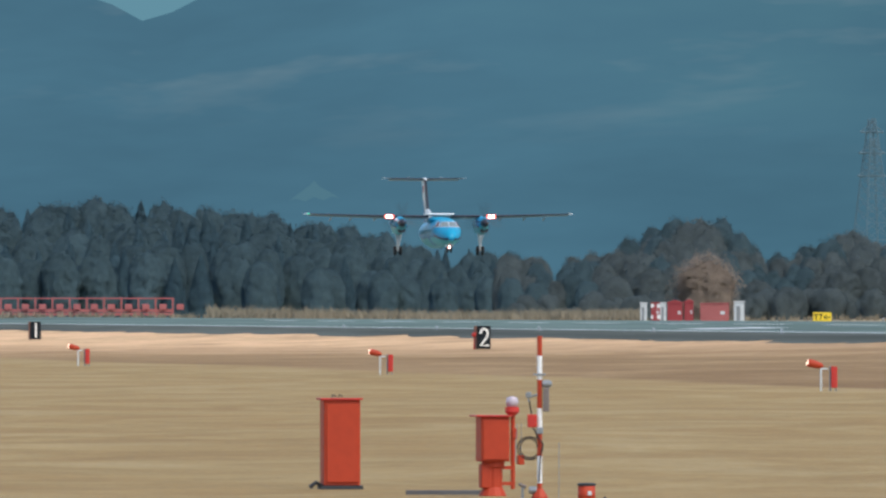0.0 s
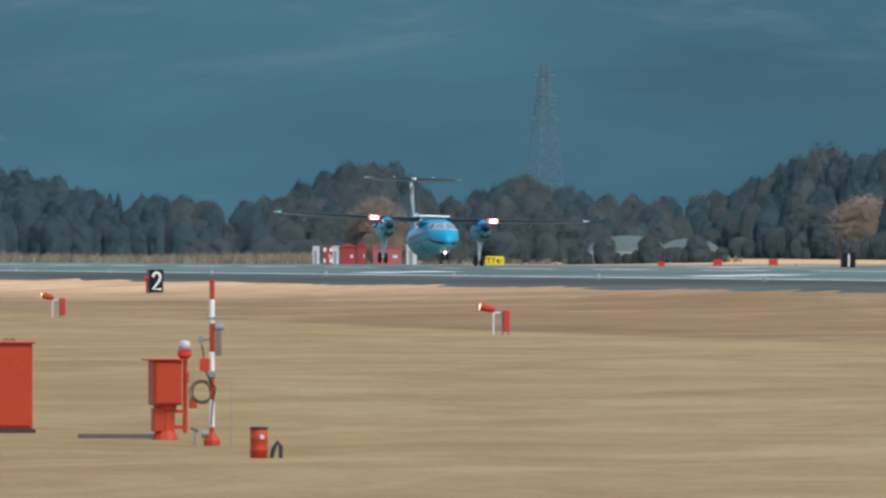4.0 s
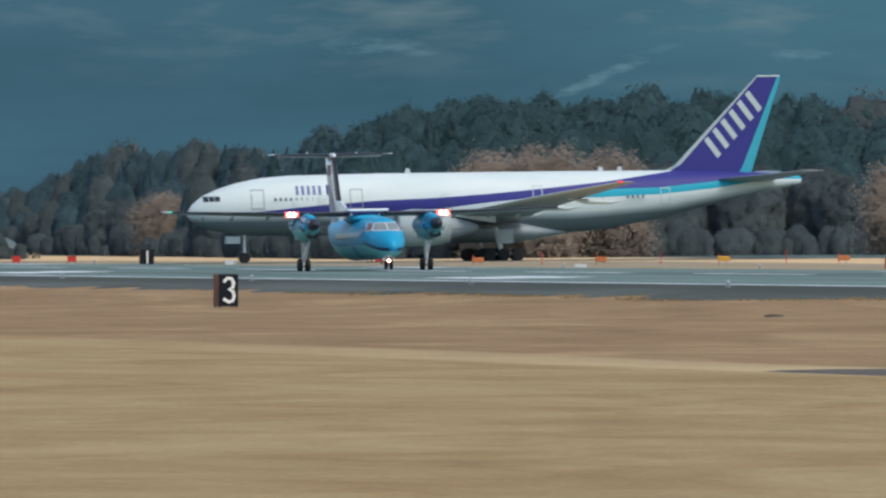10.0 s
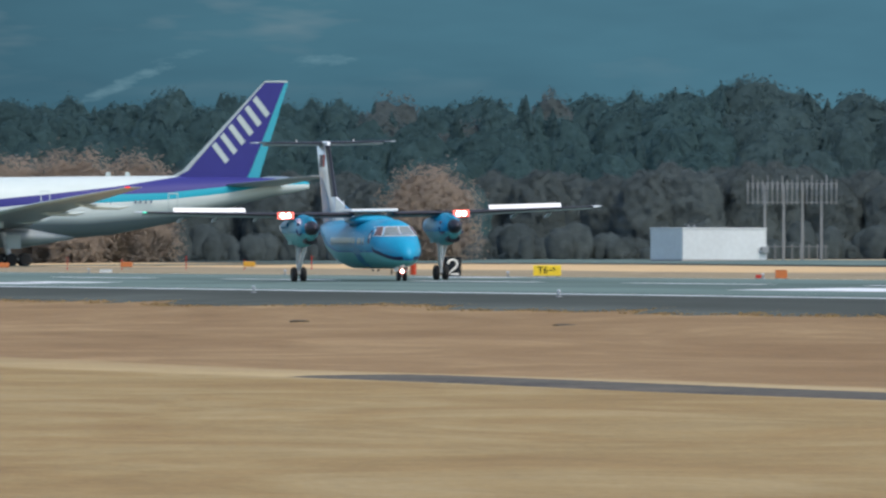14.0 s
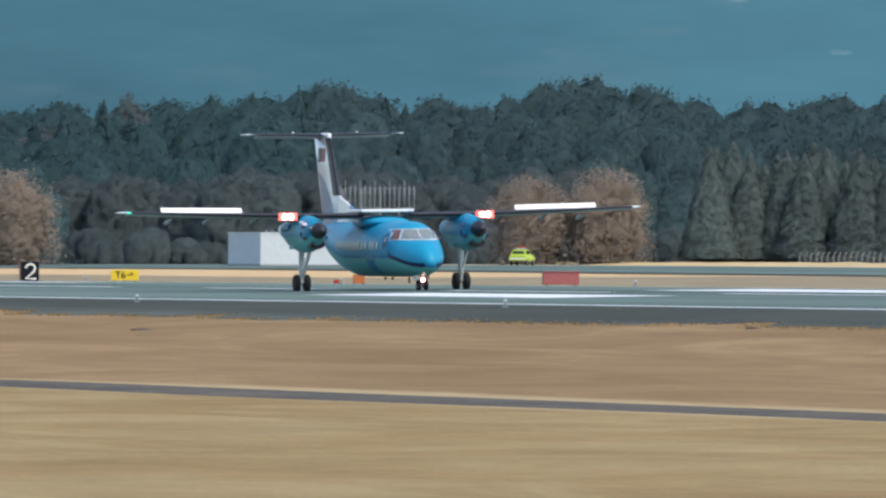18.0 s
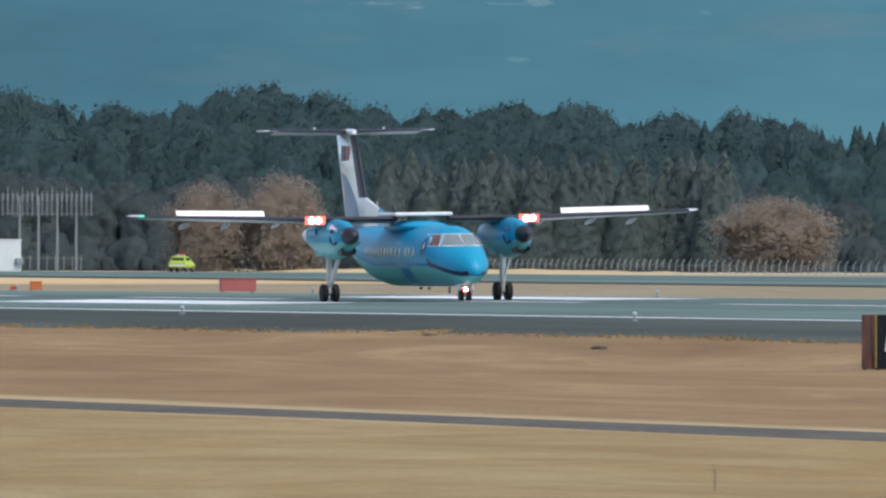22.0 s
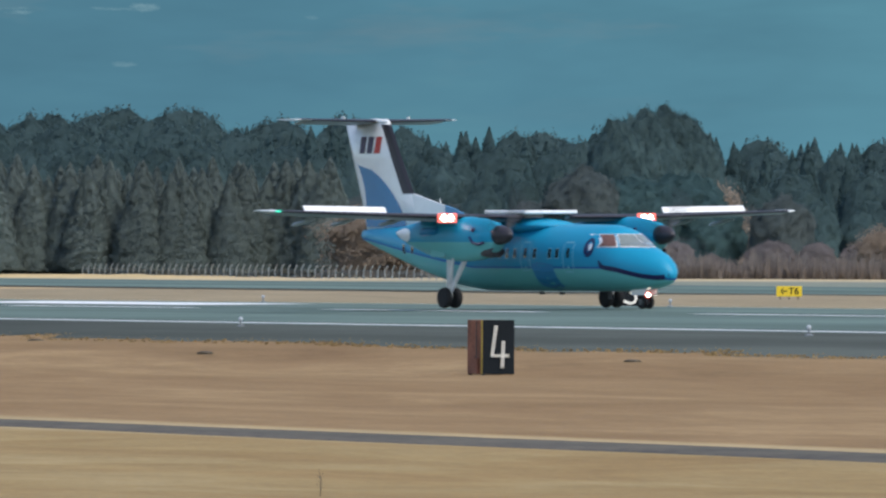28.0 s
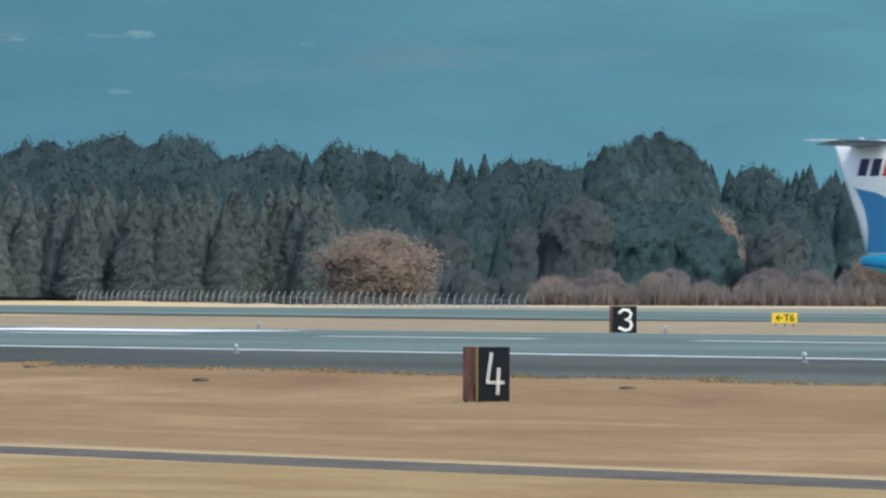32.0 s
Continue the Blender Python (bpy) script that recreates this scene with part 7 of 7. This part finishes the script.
        for dx in (-1.45, 0, 1.45):
            for q in (-0.7, 0.7):
                part("main_wheel", wheel_mesh(0.66, 0.5), M_TYRE, leg, at=pose(-31.5 + dx, side * 5.5 + q, 0.66))
        # tailplane
        part("tailplane", surface([(side * 0.9, -54.2, -60.8, 8.0, 0.3), (side * 10.7, -61.4, -63.9, 8.9, 0.1)]), M_JETGREY, ob, "grey swept tailplane", smooth=True)
    leg = part("nose_gear_leg", tube([(-5.9, 0, 3.0), (-5.9, 0, 0.55)], 0.16, 10), M_STRUT, ob)
    part("nose_gear_door", box(-5.4, -4.0, -0.55, 0.55, 2.0, 2.75, 0.03), M_JETWHITE, leg, "white nose gear door")
    for q in (-0.35, 0.35):
        part("nose_wheel", wheel_mesh(0.54, 0.4), M_TYRE, leg, at=pose(-5.9, q, 0.54))
    for x in (-22.5, -42.5, -44.5):
        part("antenna_blade", add_rings(bmesh.new(), [[(x, -0.03, 9.0), (x, 0.03, 9.0), (x - 0.1, 0.02, 9.5), (x - 0.1, -0.02, 9.5)], [(x - 0.6, -0.03, 9.0), (x - 0.6, 0.03, 9.0), (x - 0.5, 0.02, 9.5), (x - 0.5, -0.02, 9.5)]]), M_JETWHITE, ob)

    def fin_part(f0, f1, m, name, label, th=1.0):
        out = []
        for z, le, te, t in ((8.6, -48.6, -58.4, 0.42), (9.6, -50.6, -58.7, 0.40), (18.5, -59.0, -61.6, 0.16)):
            a, b = le + (te - le) * f0, le + (te - le) * f1
            out.append([(a, -t * th, z), (b, -t * th * 0.8, z), (b, t * th * 0.8, z), (a, t * th, z)])
        return part(name, add_rings(bmesh.new(), out), m, ob, label)
    fin = fin_part(0.06, 0.86, M_VIOLET, "fin", "violet tail fin")
    fin_part(0.0, 0.055, M_JETWHITE, "fin_leading_edge", "white fin leading edge", 0.9)
    fin_part(0.865, 1.0, M_CYAN, "rudder", "cyan rudder strip", 0.7)
    part("fin_cap", box(-61.5, -59.1, -0.15, 0.15, 18.51, 18.7, 0.04), M_JETWHITE, fin, "white fin cap")
    for side in (1, -1):
        for k in range(6):
            cx, cz = -54.45 - k * 0.86, 11.45 + k * 0.935
            along, up = Vector((-0.68, 0, 0.74)), Vector((0.74, 0, 0.68))
            bm = bmesh.new()
            bm.faces.new([bm.verts.new(Vector((cx, side * (0.455 - 0.027 * (cz - 8.6)), cz)) + along * p + up * q) for p, q in ((-0.55, -1.15), (0.02, -1.15), (0.42, 1.1), (-0.15, 1.1))])
            part("emblem_bar", bm, M_JETWHITE, fin, "plain white slanted emblem bar")
    return ob


jet = widebody_jet()


# ---------------------------------------------------------------- all that moves
AIRLINER_ROWS = [
    (0.0, 178.43, 1462.81, 7.85, 1.25, 0.0),
    (0.5, 178.43, 1434.91, 6.90, 0.95, 0.0),
    (1.0, 178.43, 1407.26, 5.93, 0.95, 0.0),
    (1.5, 178.43, 1379.18, 5.08, 0.80, 0.0),
    (2.0, 178.43, 1352.44, 4.25, 1.30, 0.0),
    (2.5, 178.43, 1325.80, 3.50, 2.30, 0.0),
    (4.5, 178.43, 1222.86, 1.62, 2.80, 0.0),
    (5.0, 178.43, 1196.42, 1.60, 2.60, 0.0),
    (5.5, 178.43, 1169.97, 1.55, 2.75, 0.0),
    (6.0, 178.43, 1143.62, 1.48, 3.10, 0.0),
    (6.5, 178.43, 1118.24, 1.47, 3.10, 0.0),
    (7.0, 178.43, 1095.62, 1.46, 2.70, 0.0),
    (7.5, 178.43, 1071.90, 1.46, 2.05, 0.0),
    (8.0, 178.43, 1048.87, 1.46, 1.70, 0.0),
    (8.5, 178.43, 1026.69, 1.46, 1.20, 0.0),
    (9.0, 178.43, 1005.05, 1.46, 1.00, 0.0),
    (9.5, 178.43, 984.25, 1.46, 0.90, 0.0),
    (10.0, 178.43, 964.77, 1.46, 0.80, 0.0),
    (10.5, 178.43, 946.44, 1.46, 0.60, 0.0),
    (11.0, 178.43, 927.51, 1.46, 0.40, 0.0),
    (11.5, 178.43, 908.90, 1.46, 0.10, 0.0),
    (12.0, 178.43, 890.32, 1.46, 0.00, 0.0),
    (12.5, 178.43, 872.30, 1.46, 0.00, 0.0),
    (13.0, 178.43, 855.07, 1.46, 0.00, 0.0),
    (13.5, 178.43, 837.43, 1.46, 0.00, 0.0),
    (14.0, 178.43, 822.07, 1.46, 0.00, 0.0),
    (14.5, 178.43, 807.28, 1.46, 0.00, 0.0),
    (15.0, 178.43, 793.41, 1.46, 0.00, 0.0),
    (15.5, 178.43, 780.50, 1.46, 0.00, 0.0),
    (17.5, 178.43, 734.27, 1.46, 0.00, 0.0),
    (18.0, 178.43, 723.87, 1.46, 0.00, 0.0),
    (18.5, 178.43, 713.83, 1.46, 0.00, 0.0),
    (19.0, 178.43, 704.75, 1.46, 0.00, 0.0),
    (19.5, 178.43, 696.01, 1.46, 0.00, 0.0),
    (20.0, 178.43, 687.58, 1.46, 0.00, 0.0),
    (20.5, 178.43, 679.76, 1.46, 0.00, 0.0),
    (21.0, 178.43, 672.30, 1.46, 0.00, 0.0),
    (21.5, 178.43, 665.22, 1.46, 0.00, 0.0),
    (22.0, 178.43, 658.25, 1.46, 0.00, 0.0),
    (22.5, 178.43, 651.89, 1.46, 0.00, 0.0),
    (23.0, 178.43, 645.67, 1.46, 0.00, 0.0),
    (23.5, 178.43, 639.95, 1.46, 0.00, 0.0),
    (24.0, 178.43, 634.39, 1.46, 0.00, 0.0),
    (24.5, 178.47, 628.95, 1.46, 0.00, 0.8),
    (25.0, 178.61, 623.83, 1.47, 0.00, 2.2),
    (25.5, 178.88, 618.82, 1.48, 0.00, 4.1),
    (26.0, 179.32, 614.20, 1.48, 0.00, 6.6),
    (26.5, 179.96, 609.58, 1.50, 0.00, 9.4),
    (28.5, 184.39, 592.82, 1.68, 0.00, 20.2),
    (29.0, 185.92, 588.95, 1.71, 0.00, 23.0),
    (29.5, 187.61, 585.26, 1.72, 0.00, 26.0),
    (30.0, 189.47, 581.69, 1.73, 0.00, 29.0),
    (30.5, 191.52, 578.21, 1.72, 0.00, 32.2),
    (31.0, 193.84, 574.77, 1.71, 0.00, 35.6),
    (31.5, 196.33, 571.50, 1.71, 0.00, 39.0),
    (32.0, 198.96, 568.43, 1.70, 0.00, 42.4),
]


# the wings rock until the wheels settle on the runway's cross slope
BANK = [(0, 0.0), (0.5, 0.9), (1.0, 1.5), (1.5, 1.3), (2.0, 1.1), (2.5, 0.6), (4.5, -2.0), (5.0, -0.7), (5.5, -0.1), (6.0, 1.1), (6.5, 0.9), (7.0, 0.7), (8.0, 0.8), (9.0, 0.95), (26.0, 0.95), (28.5, 0.35), (32.0, 0.2)]


def motions():
    rows = []
    for t, x, y, z, pitch, turn in AIRLINER_ROWS:
        for (ta, ba), (tb, bb) in zip(BANK, BANK[1:]):
            if t <= tb:
                bank = (ba + (bb - ba) * (t - ta) / (tb - ta)) * math.cos(radians(turn))
                break
        rows.append((t, pose(x, y, z, bank, -pitch, turn - 90)))
    walk(airliner, rows)
    for sp, side in spoilers:
        walk(sp, [(t, pose(-0.55, side * 8.75, 3.83 + 0.02 * (a > 5), side * 1.6, a, 0)) for t, a in ((0, 0), (10.4, 0), (10.9, 48), (11.4, 55), (32, 55))])
    for pr, y in propellers:
        walk(pr, [(k / 30, pose(3.3, y, 2.94, 86 * k, 0, 0)) for k in range(0, 961)])
    # wheels roll once they touch
    dist, last = [], AIRLINER_ROWS[0]
    total = 0.0
    for row in AIRLINER_ROWS:
        total += math.hypot(row[1] - last[1], row[2] - last[2])
        dist.append((row[0], total))
        last = row
    for wh, rest, r in wheels:
        out, spun, before = [], 0.0, 0.0
        for k in range(0, 321):
            t = k / 10
            for (a, da), (b, db) in zip(dist, dist[1:]):
                if t <= b + 1e-6:
                    s = da + (db - da) * (t - a) / (b - a)
                    break
            out.append((t, rest @ pose(0, 0, 0, 0, spun, 0)))
            # fast rolling is shown at no more than 80 degrees a step
            spun += min(80.0, math.degrees((s - before) / r)) if t > 4.9 else 0.0
            before = s
        walk(wh, out)
    # the jet creeps along the sloping holding taxiway
    jet_rows = ((0, 268.85), (9.0, 268.85), (10.0, 268.6), (11, 268.2), (13, 267.3), (15.5, 265.8), (20, 262.2), (32, 251.7))
    slope = math.degrees(math.atan2(ground_z(300, 1552) - ground_z(275, 1552), 25))
    walk(jet, [(t, pose(x, 1552, ground_z(275, 1552) + 0.0 - math.tan(radians(slope)) * (275 - x), 0, 0, 180) @ pose(0, 0, 0, 0, slope, 0)) for t, x in jet_rows])
    car_rows = []
    for t, u in ((0, 4360), (15, 4341), (17.5, 4334), (21, 4309), (23, 4293), (24.5, 4282), (32, 4225)):
        x, y = place(u, 1570)
        car_rows.append((t, pose(x, y, ground_z(x, y) + 0.02, 0, 0, 62)))
    walk(car, car_rows)


motions()
